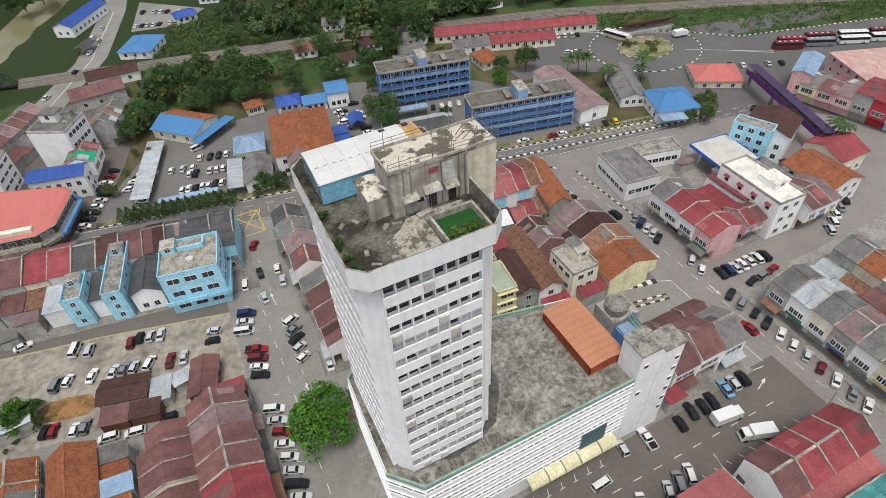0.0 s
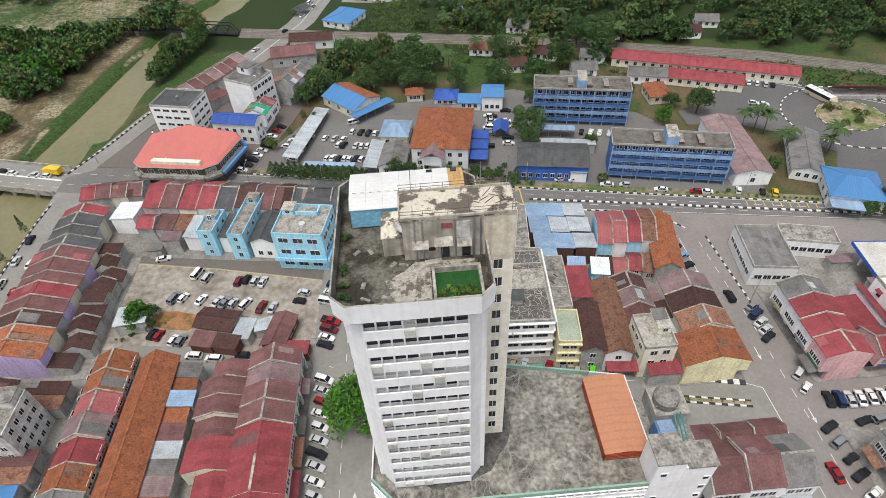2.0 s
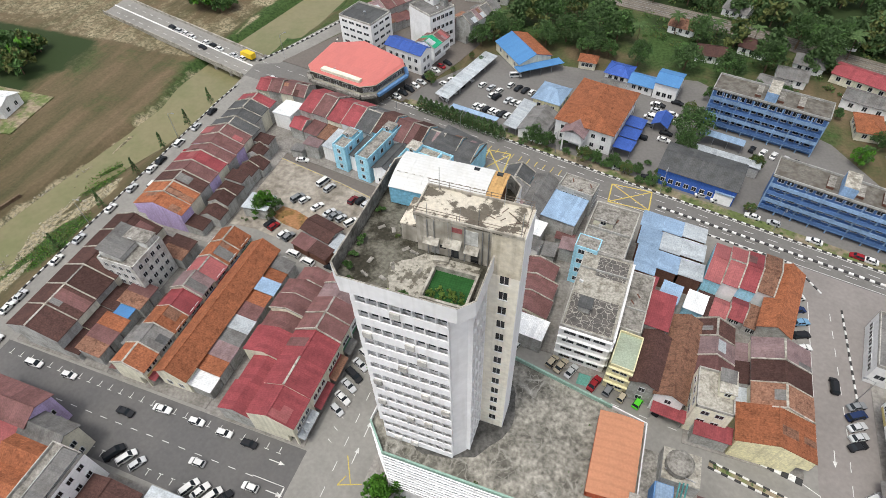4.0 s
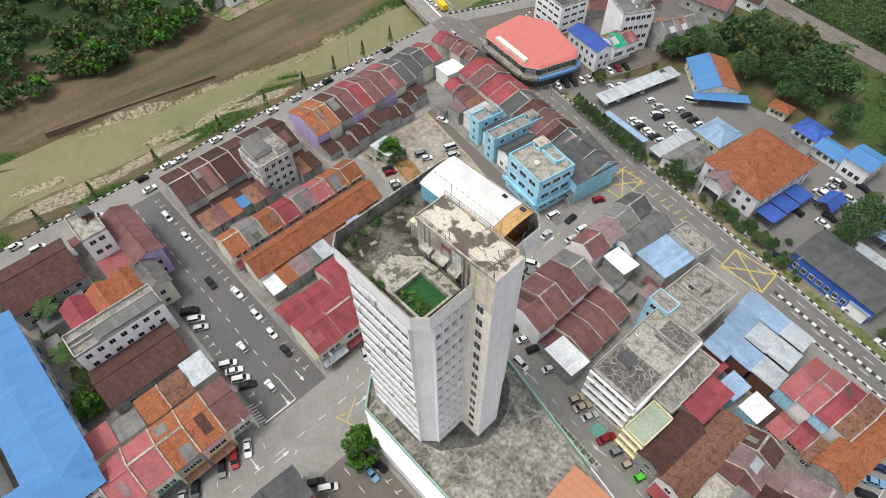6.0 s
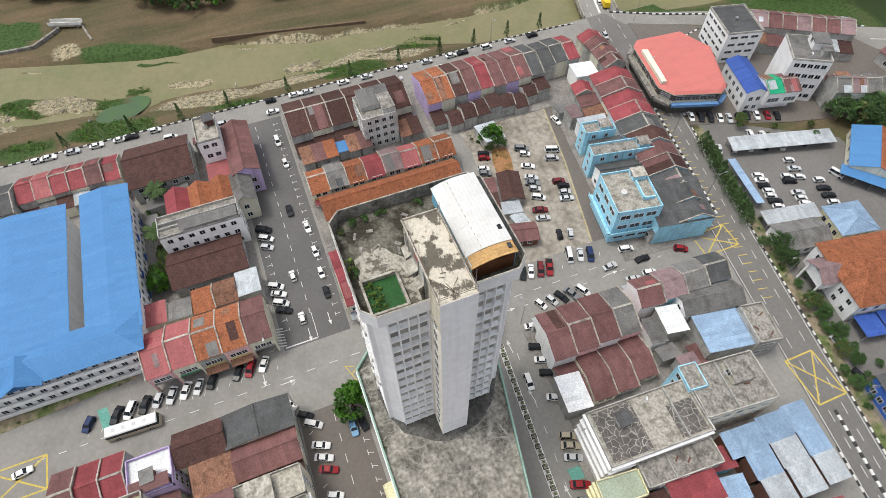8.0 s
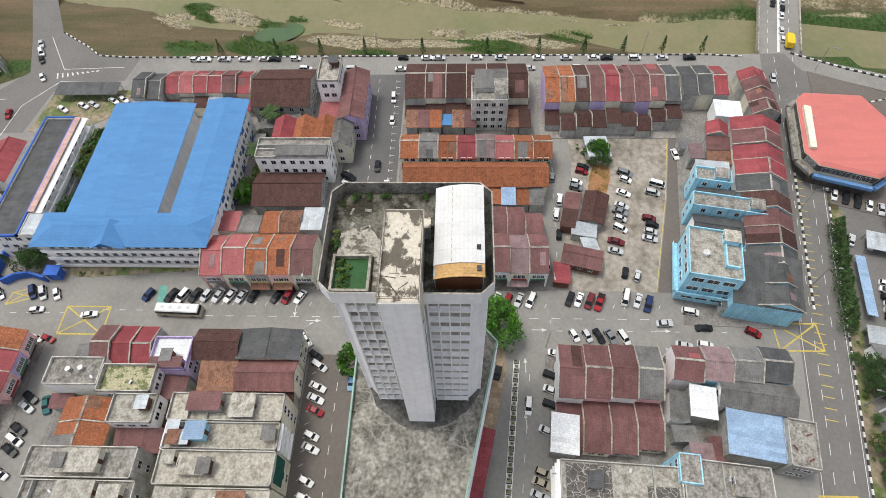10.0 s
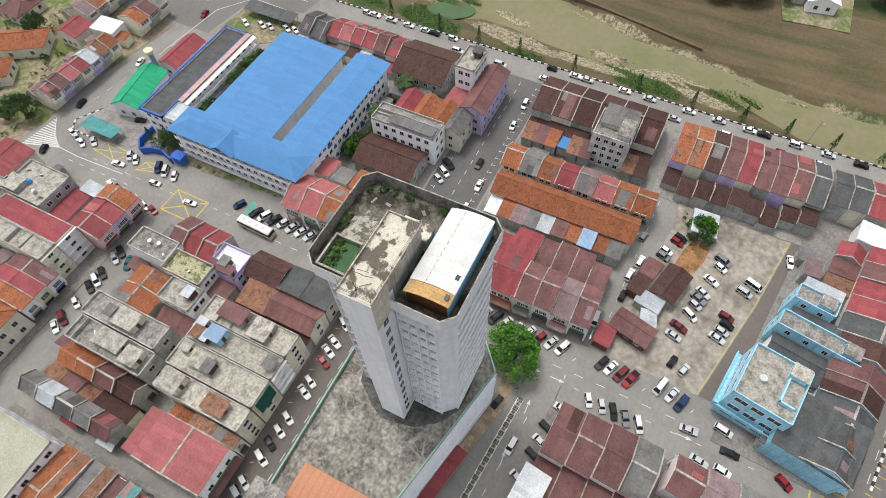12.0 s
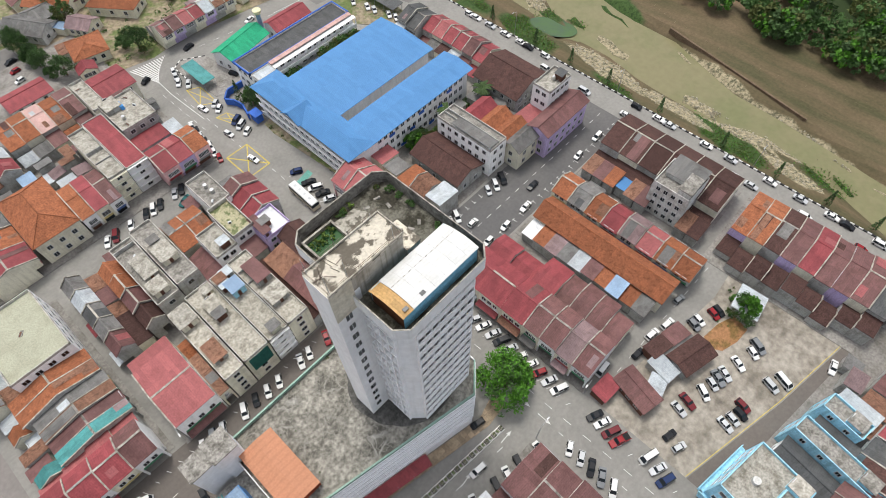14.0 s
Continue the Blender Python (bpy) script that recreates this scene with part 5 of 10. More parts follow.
def windows(parent, a, b, z, n, w=1.1, h=1.3, margin=0.8):
    """A row of n windows on the wall from a to b, seen from its right-hand side."""
    a, b = Vector(a), Vector(b)
    d = b - a
    rz = math.degrees(math.atan2(d.y, d.x))
    room_ = (d.length - 2 * margin) / n
    w = min(w, room_ * 0.8)
    spots = [a + d.normalized() * (margin + room_ * (i + 0.5) - w / 2) for i in range(n)]
    base = parent.matrix_basis.translation
    if n > 1 and (base.length > 50 or parent.name.startswith(("school", "flats"))):
        rest = FARWIN.setdefault(parent.name, (parent, Mesh()))[1]
        for p in spots:
            one, at = Mesh(), pose(p.x, p.y, z, 0, 0, rz)
            window_mesh(one, w, h)
            k = len(rest.v)
            for f, mi in zip(one.f, one.m):
                rest.face([tuple(at @ Vector(one.v[q])) for q in f], one.mats[mi])
        return
    for p in spots:
        ob = part("window", shared(("window", round(w, 1), h), lambda m: window_mesh(m, round(w, 1), h, False)), parent, at=pose(p.x, p.y, z, 0, 0, rz))
        part("pane", shared(("pane", round(w, 1), h), lambda m: m.box(0, round(w, 1), -0.03, 0.04, 0, h, M_GLASS)), ob)


def gable_roof(m, x0, x1, y0, y1, eave, rise, ridge, mat, over=0.35, thick=0.12, edge=0.0):
    """Two slopes with the ridge along x at y = ridge."""
    a, b = (ridge - y0), (y1 - ridge)
    za, zb = eave - rise * over / a, eave - rise * over / b
    m.sheet(((x0 - edge, y0 - over, za), (x1 + edge, y0 - over, za), (x1 + edge, ridge, eave + rise), (x0 - edge, ridge, eave + rise)), thick, mat)
    m.sheet(((x0 - edge, ridge, eave + rise), (x1 + edge, ridge, eave + rise), (x1 + edge, y1 + over, zb), (x0 - edge, y1 + over, zb)), thick, mat)
    return m


MEND = {'any': ('rust', 'zinc', 'grey', 'mauve'), 'red': ('pink', 'pink', 'maroon'), 'pink': ('red', 'maroon', 'pink', 'mauve'), 'maroon': ('brown', 'mauve', 'pink', 'rust', 'maroon'), 'orange': ('rust', 'brown', 'rust', 'grey'), 'brown': ('maroon', 'rust', 'grey'), 'grey': ('dark', 'zinc', 'mauve', 'grey'), 'sky': ('sky',)}


def mend(m, w, dm, eave, rise, rg, roof):
    """A strip of newer or older sheeting laid over one slope of a roof."""
    x0 = random.uniform(0.1, w * 0.6)
    x1 = min(w - 0.1, x0 + random.uniform(0.9, 2.8))
    if random.random() < 0.6:
        a, b, za, zb = -0.3, rg, eave - rise * 0.3 / rg, eave + rise
    else:
        a, b, za, zb = rg, dm + 0.3, eave + rise, eave - rise * 0.3 / (dm - rg)
    f0 = random.choice((0.0, 0.0, 0.3, 0.5))
    f1 = min(1.0, f0 + random.choice((0.35, 0.5, 1.0)))
    lift = random.uniform(0.035, 0.085)
    p = lambda f: (a + (b - a) * f, za + (zb - za) * f + lift)
    (y0, z0), (y1, z1) = p(f0), p(f1)
    m.sheet(((x0, y0, z0), (x1, y0, z0), (x1, y1, z1), (x0, y1, z1)), 0.04, ROOF[roof])


def clutter(parent, w, d, z, n):
    """Tanks and cooling boxes on a flat roof."""
    for i in range(n):
        x, y = random.uniform(1, w - 1.5), random.uniform(1, d - 1.5)
        k = random.random()
        if k < 0.1:
            part("water_tank", shared(("tank_s",), lambda m: m.tube((0, 0, 0), (0, 0, 1.1), 0.5, 0.5, M_STEEL, 10)), parent, at=pose(x, y, z))
        elif k < 0.16:
            part("water_tank", shared(("tank_b",), lambda m: m.tube((0, 0, 0), (0, 0, 1.2), 0.6, 0.55, M_TANKBLUE, 10)), parent, at=pose(x, y, z))
        elif k < 0.34:
            part("cooling_box", shared(("ac",), lambda m: m.box(-0.4, 0.4, -0.18, 0.18, 0, 0.6, M_FRAME).box(-0.25, 0.25, -0.2, -0.18, 0.08, 0.52, M_RUBBER)), parent, at=pose(x, y, z, 0, 0, random.uniform(0, 180)))
        elif k < 0.58 and w > 4 and d > 6:
            hx, hy, hr = min(x, w - 2.8), min(y, d - 2.6), random.choice(('zinc', 'rust', 'grey', 'grey', 'dark'))
            part("roof_hut", Mesh().box(hx, hx + 2.2, hy, hy + 2.0, z, z + 1.9, random.choice((WALL['grey'], WALL['cream'], WALL['brown']))).sheet(((hx - 0.3, hy - 0.3, z + 2.0), (hx + 2.5, hy - 0.3, z + 2.0), (hx + 2.5, hy + 2.4, z + 2.35), (hx - 0.3, hy + 2.4, z + 2.35)), 0.08, ROOF[hr]), parent)
        elif k < 0.86 and d > 6:
            part("dwarf_wall", Mesh().box(0.25, w - 0.25, y, y + 0.18, z, z + random.uniform(0.4, 1.2), WALL['grey']), parent)
        else:
            part("rubble", shared(("slabs",), lambda m: m.box(-0.7, 0.7, -0.4, 0.4, 0, 0.12, M_CONC).box(-0.3, 0.9, -0.2, 0.1, 0.12, 0.22, WALL['brown'])), parent, at=pose(x, y, z, 0, 0, random.uniform(0, 180)))


SIGNS = [surface("sign_%s" % n, c, stain=0.2, rough=0.5) for n, c in (("red", (0.30, 0.05, 0.055)), ("yellow", (0.48, 0.40, 0.18)), ("blue", (0.07, 0.12, 0.28)), ("white", (0.6, 0.6, 0.58)), ("grey", (0.25, 0.25, 0.25)), ("green", (0.06, 0.2, 0.11)))]


def shop(rect, front, roof, wall='white', eave=6.8, rise=2.2, main=0.62, back=None, turn=0.0, ridge=0.5, group="", party=True, n=3, sign=None, storeys=2, yard=1.6, jack=False, back_gable=None):
    """A terraced shophouse: arcade, upper floor, gabled roof with a raised party wall, and a lower back building."""
    m, w, d = place(rect, front, turn)
    ob = thing("shophouse", m, "%s terraced shophouse with a %s roof" % (PAINT[wall], WORD[roof]), "shophouse", group)
    dm = d * main
    rg = dm * ridge
    wm = WALL[wall]
    side = ((2.0, 0), (dm, 0), (dm, eave - 0.14), (rg, eave + rise - 0.14), (0, eave - 0.14), (0, 3.1), (2.0, 3.1))
    b = Mesh().solid([(w, y, z) for y, z in side], [(0, y, z) for y, z in side], wm)
    part("wall", b, ob)
    for x in (0, w - 0.35) if m.translation.length < 62 else ():
        part("pillar", shared(("pillar", wall), lambda q: q.box(0, 0.35, -0.05, 0.35, 0, 3.1, wm)), ob, at=pose(x, 0, 0))
    top = gable_roof(Mesh(), 0.02, w - 0.02, 0, dm, eave, rise, rg, ROOF[roof])
    top.box(0.05, w - 0.05, rg - 0.22, rg + 0.22, eave + rise - 0.02, eave + rise + 0.07, random.choice((ROOF[roof], M_CONC_L, M_CONC, ROOF[roof])))
    for q in range(random.choice((0, 0, 1, 1, 2))):
        mend(top, w, dm, eave, rise, rg, random.choice(MEND[roof] if roof in MEND else MEND['any']))
    part("roof", top, ob)
    if party:
        q = Mesh()
        for p0, p1 in (((-0.4, eave - 0.1), (rg, eave + rise + 0.28)), ((rg, eave + rise + 0.28), (dm + 0.4, eave - 0.1))):
            q.solid([(-0.13, p0[0], p0[1] - 0.2), (0.13, p0[0], p0[1] - 0.2), (0.13, p1[0], p1[1] - 0.2), (-0.13, p1[0], p1[1] - 0.2)], [(-0.13, p0[0], p0[1] + 0.1), (0.13, p0[0], p0[1] + 0.1), (0.13, p1[0], p1[1] + 0.1), (-0.13, p1[0], p1[1] + 0.1)], M_CONC_L)
        part("party_wall", q, ob)
    if jack:
        part("jack_roof", gable_roof(Mesh().box(w * 0.2, w * 0.8, rg - 1.0, rg + 1.0, eave + rise - 0.9, eave + rise + 0.35, wm), w * 0.15, w * 0.85, rg - 1.2, rg + 1.2, eave + rise + 0.35, 0.5, rg, ROOF[roof]), ob)
    for k in range(storeys - 1):
        windows(ob, (0, -0.005), (w, -0.005), 4.1 + 2.9 * k, n)
    if m.translation.length > 125:
        return shop_back(ob, m, w, d, dm, eave, roof, back, yard, back_gable, party)
    part("shopfront", Mesh().box(0.6, w - 0.6, 1.94, 2.0, 0.1, 2.6, random.choice((M_METAL, M_GLASS, WALL['brown'], WALL['grey']))), ob)
    if m.translation.length < 85 and random.random() < 0.5:
        part("awning", Mesh().sheet(((0.3, -1.5, 2.5), (w - 0.3, -1.5, 2.5), (w - 0.3, 0.0, 3.1), (0.3, 0.0, 3.1)), 0.05, random.choice((ROOF['zinc'], ROOF['red'], ROOF['rust'], ROOF['grey'], ROOF['maroon'], ROOF['mauve']))), ob)
    part("signboard", Mesh().box(0.5, w - 0.5, -0.08, 0, 3.15, 3.8, sign if sign else random.choice(SIGNS)), ob)
    return shop_back(ob, m, w, d, dm, eave, roof, back, yard, back_gable, party)


def shop_back(ob, m, w, d, dm, eave, roof, back, yard, back_gable, party):
    """The lower building behind a shophouse, across a small yard."""
    if d - dm > 2.5:
        if d - dm > 6:
            d -= random.choice((0, 0, 0.8, 1.6, 2.6))
        z0 = eave - random.uniform(1.4, 3.2)
        z1 = z0 - random.uniform(0.4, 1.0)
        y0 = dm + (yard if d - dm > 6 else 0.02)
        back_wall = WALL[random.choice(('grey', 'cream', 'grey'))]
        rb = back or random.choice((roof, roof, 'rust', 'grey', 'zinc', 'maroon', 'brown'))
        q = Mesh().solid([(0.05, y0, 0), (w - 0.05, y0, 0), (w - 0.05, d, 0), (0.05, d, 0)], [(0.05, y0, z0 - 0.12), (w - 0.05, y0, z0 - 0.12), (w - 0.05, d, z1 - 0.12), (0.05, d, z1 - 0.12)], back_wall)
        if back_gable is None:
            back_gable = random.random() < 0.45
        if back_gable and d - y0 > 4:
            ym, zt = (y0 + d) / 2, z1 + 1.5
            ends = ((y0, 0), (d, 0), (d, z1 - 0.14), (ym, zt - 0.14), (y0, z1 - 0.14))
            q = Mesh().solid([(w - 0.05, y, z) for y, z in ends], [(0.05, y, z) for y, z in ends], back_wall)
            part("back_wall", q, ob)
            part("back_roof", gable_roof(Mesh(), 0.04, w - 0.04, y0, d, z1, zt - z1, ym, ROOF[rb], over=0.3), ob)
            if party:
                strips = Mesh()
                for p0, p1 in (((y0 - 0.3, z1), (ym, zt + 0.2)), ((ym, zt + 0.2), (d + 0.3, z1))):
                    strips.solid([(-0.12, p0[0], p0[1] - 0.2), (0.12, p0[0], p0[1] - 0.2), (0.12, p1[0], p1[1] - 0.2), (-0.12, p1[0], p1[1] - 0.2)], [(-0.12, p0[0], p0[1] + 0.1), (0.12, p0[0], p0[1] + 0.1), (0.12, p1[0], p1[1] + 0.1), (-0.12, p1[0], p1[1] + 0.1)], M_CONC_L)
                part("party_wall", strips, ob)
        else:
            part("back_wall", q, ob)
            part("back_roof", Mesh().sheet(((0.04, y0, z0), (w - 0.04, y0, z0), (w - 0.04, d + 0.3, z1), (0.04, d + 0.3, z1)), 0.1, ROOF[rb]), ob)
        if y0 > dm + 1:
            part("yard", Mesh().box(0.1, w - 0.1, dm + 0.02, y0 - 0.02, 0, 0.2, M_CONC), ob)
        if m.translation.length < 95:
            windows(ob, (w, d + 0.005), (0, d + 0.005), max(1.2, z1 - 2.4), 2)
    return ob


def row(rect, front, roofs, walls, **kw):
    """A terrace of shophouses side by side, one for each roof named."""
    x0, y0, x1, y1 = rect
    n = len(roofs)
    jit = kw.pop('jit', 0.35)
    for i, r in enumerate(roofs):
        a, b = i / n, (i + 1) / n
        rc = (x0 + (x1 - x0) * a, y0, x0 + (x1 - x0) * b, y1) if front in 'NS' else (x0, y0 + (y1 - y0) * a, x1, y0 + (y1 - y0) * b)
        k = dict(kw)
        k['eave'] = kw.get('eave', 6.8) + random.uniform(-jit, jit)
        k['rise'] = kw.get('rise', 2.2) + random.uniform(-0.2, 0.2)
        shop(rc, front, r, walls[i % len(walls)], **k)


def slant(cx, cy, width, depth, front, turn, roofs, walls, **kw):
    """A terrace that stands askew: its shops keep side by side along the turned line."""
    n = len(roofs)
    c, q = math.cos(radians(turn)), math.sin(radians(turn))
    for i, r in enumerate(roofs):
        f = (i + 0.5) / n - 0.5
        u, v = (f * width, 0.0) if front in 'NS' else (0.0, f * depth)
        w, d = (width / n, depth) if front in 'NS' else (width, depth / n)
        x, y = cx + u * c - v * q, cy + u * q + v * c
        shop((x - w / 2, y - d / 2, x + w / 2, y + d / 2), front, r, walls[i % len(walls)], turn=turn, **kw)


def block(rect, h, wall='white', top=None, floors=3, faces='NSEW', label="", front='S', turn=0.0, n=4, wh=1.2, ww=1.3, bits=3, head=None, group="", ledge=False, name="building", cat="building", parapet=0.7, z=0.14):
    """A flat-roofed block with a parapet, window rows and things on the roof."""
    m, w, d = place(rect, front, turn, z)
    ob = thing(name, m, label or "%s flat-roofed block with rows of windows" % PAINT[wall], cat, group)
    wm = WALL[wall]
    part("wall", Mesh().box(0, w, 0, d, 0, h - 0.02, wm), ob)
    part("roof", Mesh().box(0.2, w - 0.2, 0.2, d - 0.2, h - 0.02, h + 0.04, top or M_CONC), ob, "stained flat roof")
    part("parapet", ring_wall(Mesh(), ((0, 0), (w, 0), (w, d), (0, d)), h, h + parapet, 0.2, M_PARAPET if wall in ('white', 'cream', 'grey') else wm), ob)
    sides = {'S': ((0, 0), (w, 0)), 'E': ((w, 0), (w, d)), 'N': ((w, d), (0, d)), 'W': ((0, d), (0, 0))}
    fh = h / floors
    for s in faces:
        a, b = sides[s]
        L = w if s in 'NS' else d
        c = max(1, round(n * L / max(w, d)))
        for k in range(floors):
            windows(ob, a, b, k * fh + fh * 0.38, c, w=ww, h=wh)
            if ledge:
                dx, dy = {'S': (0, -1), 'E': (1, 0), 'N': (0, 1), 'W': (-1, 0)}[s]
                q = Mesh()
                x0, x1 = sorted((a[0], b[0]))
                y0, y1 = sorted((a[1], b[1]))
                q.box(x0 + min(0, dx * 0.5), x1 + max(0, dx * 0.5), y0 + min(0, dy * 0.5), y1 + max(0, dy * 0.5), (k + 0.9) * fh, (k + 1) * fh - 0.06, wm)
                part("ledge", q, ob)
    if head:
        x0, y0, x1, y1, hh = head
        part("stair_head", Mesh().box(x0, x1, y0, y1, h + 0.04, h + hh, wm).box(x0 - 0.2, x1 + 0.2, y0 - 0.2, y1 + 0.2, h + hh, h + hh + 0.15, top or M_CONC), ob)
        windows(ob, (x0, y0), (x1, y0), h + hh * 0.4, 1)
    clutter(ob, w, d, h + 0.04, bits)
    return ob


def barn(rect, axis, eave, rise, roof, wall='white', turn=0.0, label="", name="shed", cat="shed", n=3, open_sides=False, group="", hip=0.0, ridge=0.5, z=0.05):
    """A house or shed under one pitched roof, its ridge along the axis; hip: how far the ends slope in."""
    m, w, d = place(rect, 'S' if axis == 'x' else 'E', turn, z)
    ob = thing(name, m, label or "%s %s with a %s roof" % (PAINT[wall], cat, WORD[roof]), cat, group)
    wm, rm = WALL[wall], ROOF[roof]
    rg = d * ridge
    if open_sides:
        for x in np.linspace(0.4, w - 0.4, max(2, int(w / 5) + 1)):
            for y in (0.3, d - 0.3):
                part("post", shared(("post", eave), lambda q: q.box(-0.07, 0.07, -0.07, 0.07, 0, eave, M_METAL)), ob, at=pose(x, y, 0))
    else:
        side = [(0, 0), (d, 0), (d, eave - 0.14), (rg, eave + rise - 0.14), (0, eave - 0.14)]
        if hip:
            side.pop(3)
        b = Mesh().solid([(w, y, z) for y, z in side], [(0, y, z) for y, z in side], wm)
        part("wall", b, ob)
        for a, c, L in (((0, -0.005), (w, -0.005), w), ((w, d + 0.005), (0, d + 0.005), w), ((w + 0.005, 0), (w + 0.005, d), d), ((-0.005, d), (-0.005, 0), d)):
            windows(ob, a, c, min(1.2, eave * 0.35), max(1, round(n * L / max(w, d))))
            if eave > 6:
                windows(ob, a, c, 4.2, max(1, round(n * L / max(w, d))))
    r = Mesh()
    if hip:
        o, e = 0.5, eave
        A, B, C, D = (-o, -o, e - 0.1), (w + o, -o, e - 0.1), (w + o, d + o, e - 0.1), (-o, d + o, e - 0.1)
        P, Q = (hip, d / 2, e + rise), (w - hip, d / 2, e + rise)
        for f in ((A, B, Q, P), (B, C, Q), (C, D, P, Q), (D, A, P)):
            r.sheet(f, 0.12, rm)
        part("ridge", Mesh().tube(P, Q, 0.16, 0.16, rm).tube(A, P, 0.13, 0.13, rm).tube(D, P, 0.13, 0.13, rm).tube(B, Q, 0.13, 0.13, rm).tube(C, Q, 0.13, 0.13, rm), ob)
    else:
        gable_roof(r, 0, w, 0, d, eave, rise, rg, rm, over=0.5, edge=0.35)
        part("ridge", Mesh().tube((-0.3, rg, eave + rise), (w + 0.3, rg, eave + rise), 0.15, 0.15, rm), ob)
    part("roof", r, ob)
    return ob


def lean(rect, z0, z1, roof, front='S', turn=0.0, label="", name="lean_to", cat="shed", wall='grey', open_sides=False, group=""):
    """A shed under one slope: z0 high at the front, z1 at the back."""
    m, w, d = place(rect, front, turn, 0.05)
    ob = thing(name, m, label or "low shed with a %s roof" % WORD[roof], cat, group)
    part("roof", Mesh().sheet(((-0.2, -0.3, z0), (w + 0.2, -0.3, z0), (w + 0.2, d + 0.3, z1), (-0.2, d + 0.3, z1)), 0.1, ROOF[roof]), ob)
    if open_sides:
        for x in np.linspace(0.2, w - 0.2, max(2, int(w / 4) + 1)):
            part("post", Mesh().box(x - 0.06, x + 0.06, 0.1, 0.22, 0, z0 - 0.12, M_METAL), ob)
            part("post", Mesh().box(x - 0.06, x + 0.06, d - 0.22, d - 0.1, 0, z1 - 0.12, M_METAL), ob)
    else:
        lo = min(z0, z1)
        part("wall", Mesh().box(0, w, 0, d, 0, lo - 0.12, WALL[wall]), ob)
    return ob


# ---- west of the tower: terraces between the street and the river ----
g = "terrace facing the tower"
row((-43.0, -10.6, -23.4, 8.8), 'E', ['red', 'red', 'red'], ['cream'], eave=7.2, rise=2.2, main=0.5, back='red', group=g, jit=0.1, yard=0.02, party=False, back_gable=True)
row((-43.0, 8.8, -23.4, 26.2), 'E', ['maroon', 'maroon', 'mauve', 'maroon'], ['cream', 'white'], eave=7.2, rise=2.4, main=0.5, back='maroon', group=g, jack=False, n=3, back_gable=True, yard=1.2)
barn((-56.8, -8.2, -49.6, 28.0), 'y', 5.6, 2.4, 'orange', 'cream', label="long single-storey house under an orange tiled gable roof", name="long_house", cat="house", n=12)
g = "mixed back buildings"
for i, (r, z) in enumerate((('white', 3.6), ('orange', 4.2), ('mauve', 4.4), ('grey', 4.3), ('zinc', 4.4), ('maroon', 4.5), ('orange', 4.2), ('sky', 4.8), ('orange', 4.0), ('grey', 4.3))):
    y = -8.0 + i * 3.5
    lean((-49.2, y, -44.6 + random.uniform(-0.6, 0.2), y + 3.3), z - 0.4, z + 0.4, r, front='E', group=g)
g = "orange terrace"
row((-69.0, -9.8, -58.6, 30.0), 'E', ['orange', 'grey', 'orange', 'red', 'mauve', 'pink', 'orange', 'orange'], ['cream', 'grey'], eave=5.6, rise=2.0, main=0.75, group=g, n=2)
g = "river terrace"
row((-94.0, -9.8, -77.0, 25.0), 'W', ['brown'] * 6, ['grey', 'cream'], eave=6.2, rise=2.6, main=0.8, jit=0.08, back='brown', group=g, n=2)
block((-83.4, 9.0, -73.6, 18.8), 10.6, 'dirty', M_CONC, floors=4, label="stained whitewashed concrete block with a grey sheet roof", n=4, bits=0, ww=1.0, head=(0.6, 6.2, 9.2, 9.4, 2.0))
lean((-83.2, 10.0, -77.4, 18.4), 13.4, 12.2, 'grey', front='W', wall='dirty', label="grey sheet roof over the top-floor rooms")
lean((-76.6, 1.0, -72.5, 4.0), 3.6, 3.2, 'blue', front='E', label="back shed under a blue tarpaulin roof")
for i, r in enumerate(('rust', 'maroon', 'orange', 'rust', 'maroon')):
    lean((-76.8, -9 + i * 3.3 + (3 if i > 2 else 0), -71.5, -6 + i * 3.3 + (3 if i > 2 else 0)), 4.6, 3.6, r, front='W', group="river terrace backs")
for i, r in enumerate(('rust', 'brown')):
    lean((-76.8, 19 + i * 3.2, -71.5, 22 + i * 3.2), 4.6, 3.6, r, front='W', group="river terrace backs")
g = "north river terrace"
row((-92.6, 29.5, -71.0, 66.5), 'W', ['orange', 'orange', 'brown', 'maroon', 'red', 'maroon', 'maroon', 'maroon', 'dark'], ['lilac', 'cream', 'grey'], eave=6.6, rise=2.4, main=0.66, back='brown', group=g, n=2)
lean((-79.4, 75.6, -73.0, 82.4), 5.8, 5.3, 'white', front='E', turn=-8, wall='white', label="white sheet roof over a back building")
row((-92.6, 68.0, -80.2, 80.5), 'W', ['dark', 'dark', 'red'], ['grey', 'cream'], eave=6.2, rise=1.8, main=0.9, group="corner shops", n=2)
row((-91.5, 83.0, -74.0, 92.4), 'N', ['red', 'maroon', 'maroon', 'maroon'], ['cream', 'grey'], eave=5.6, rise=1.6, main=0.75, group="corner shops", n=2)
T = -10.3
g = "main road terrace"
for i, (r, w) in enumerate((('red', 'grey'), ('maroon', 'grey'), ('red', 'cream'), ('red', 'white'), ('dark', 'white'), ('brown', 'sky'), ('maroon', 'white'), ('brown', 'sky'), ('dark', 'white'), ('dark', 'sky'), ('dark', 'sky'))):
    x = -71.0 + i * 5.1
    yn = hwy_s(x + 2.5) - 2.0
    shop((x, yn - 15.5 - (1.5 if i < 5 else 0), x + 5.0, yn), 'N', r, w, eave=7.0 + 0.3 * (i % 2), rise=2.2, main=0.68, turn=T, group=g, n=2, ridge=0.4)
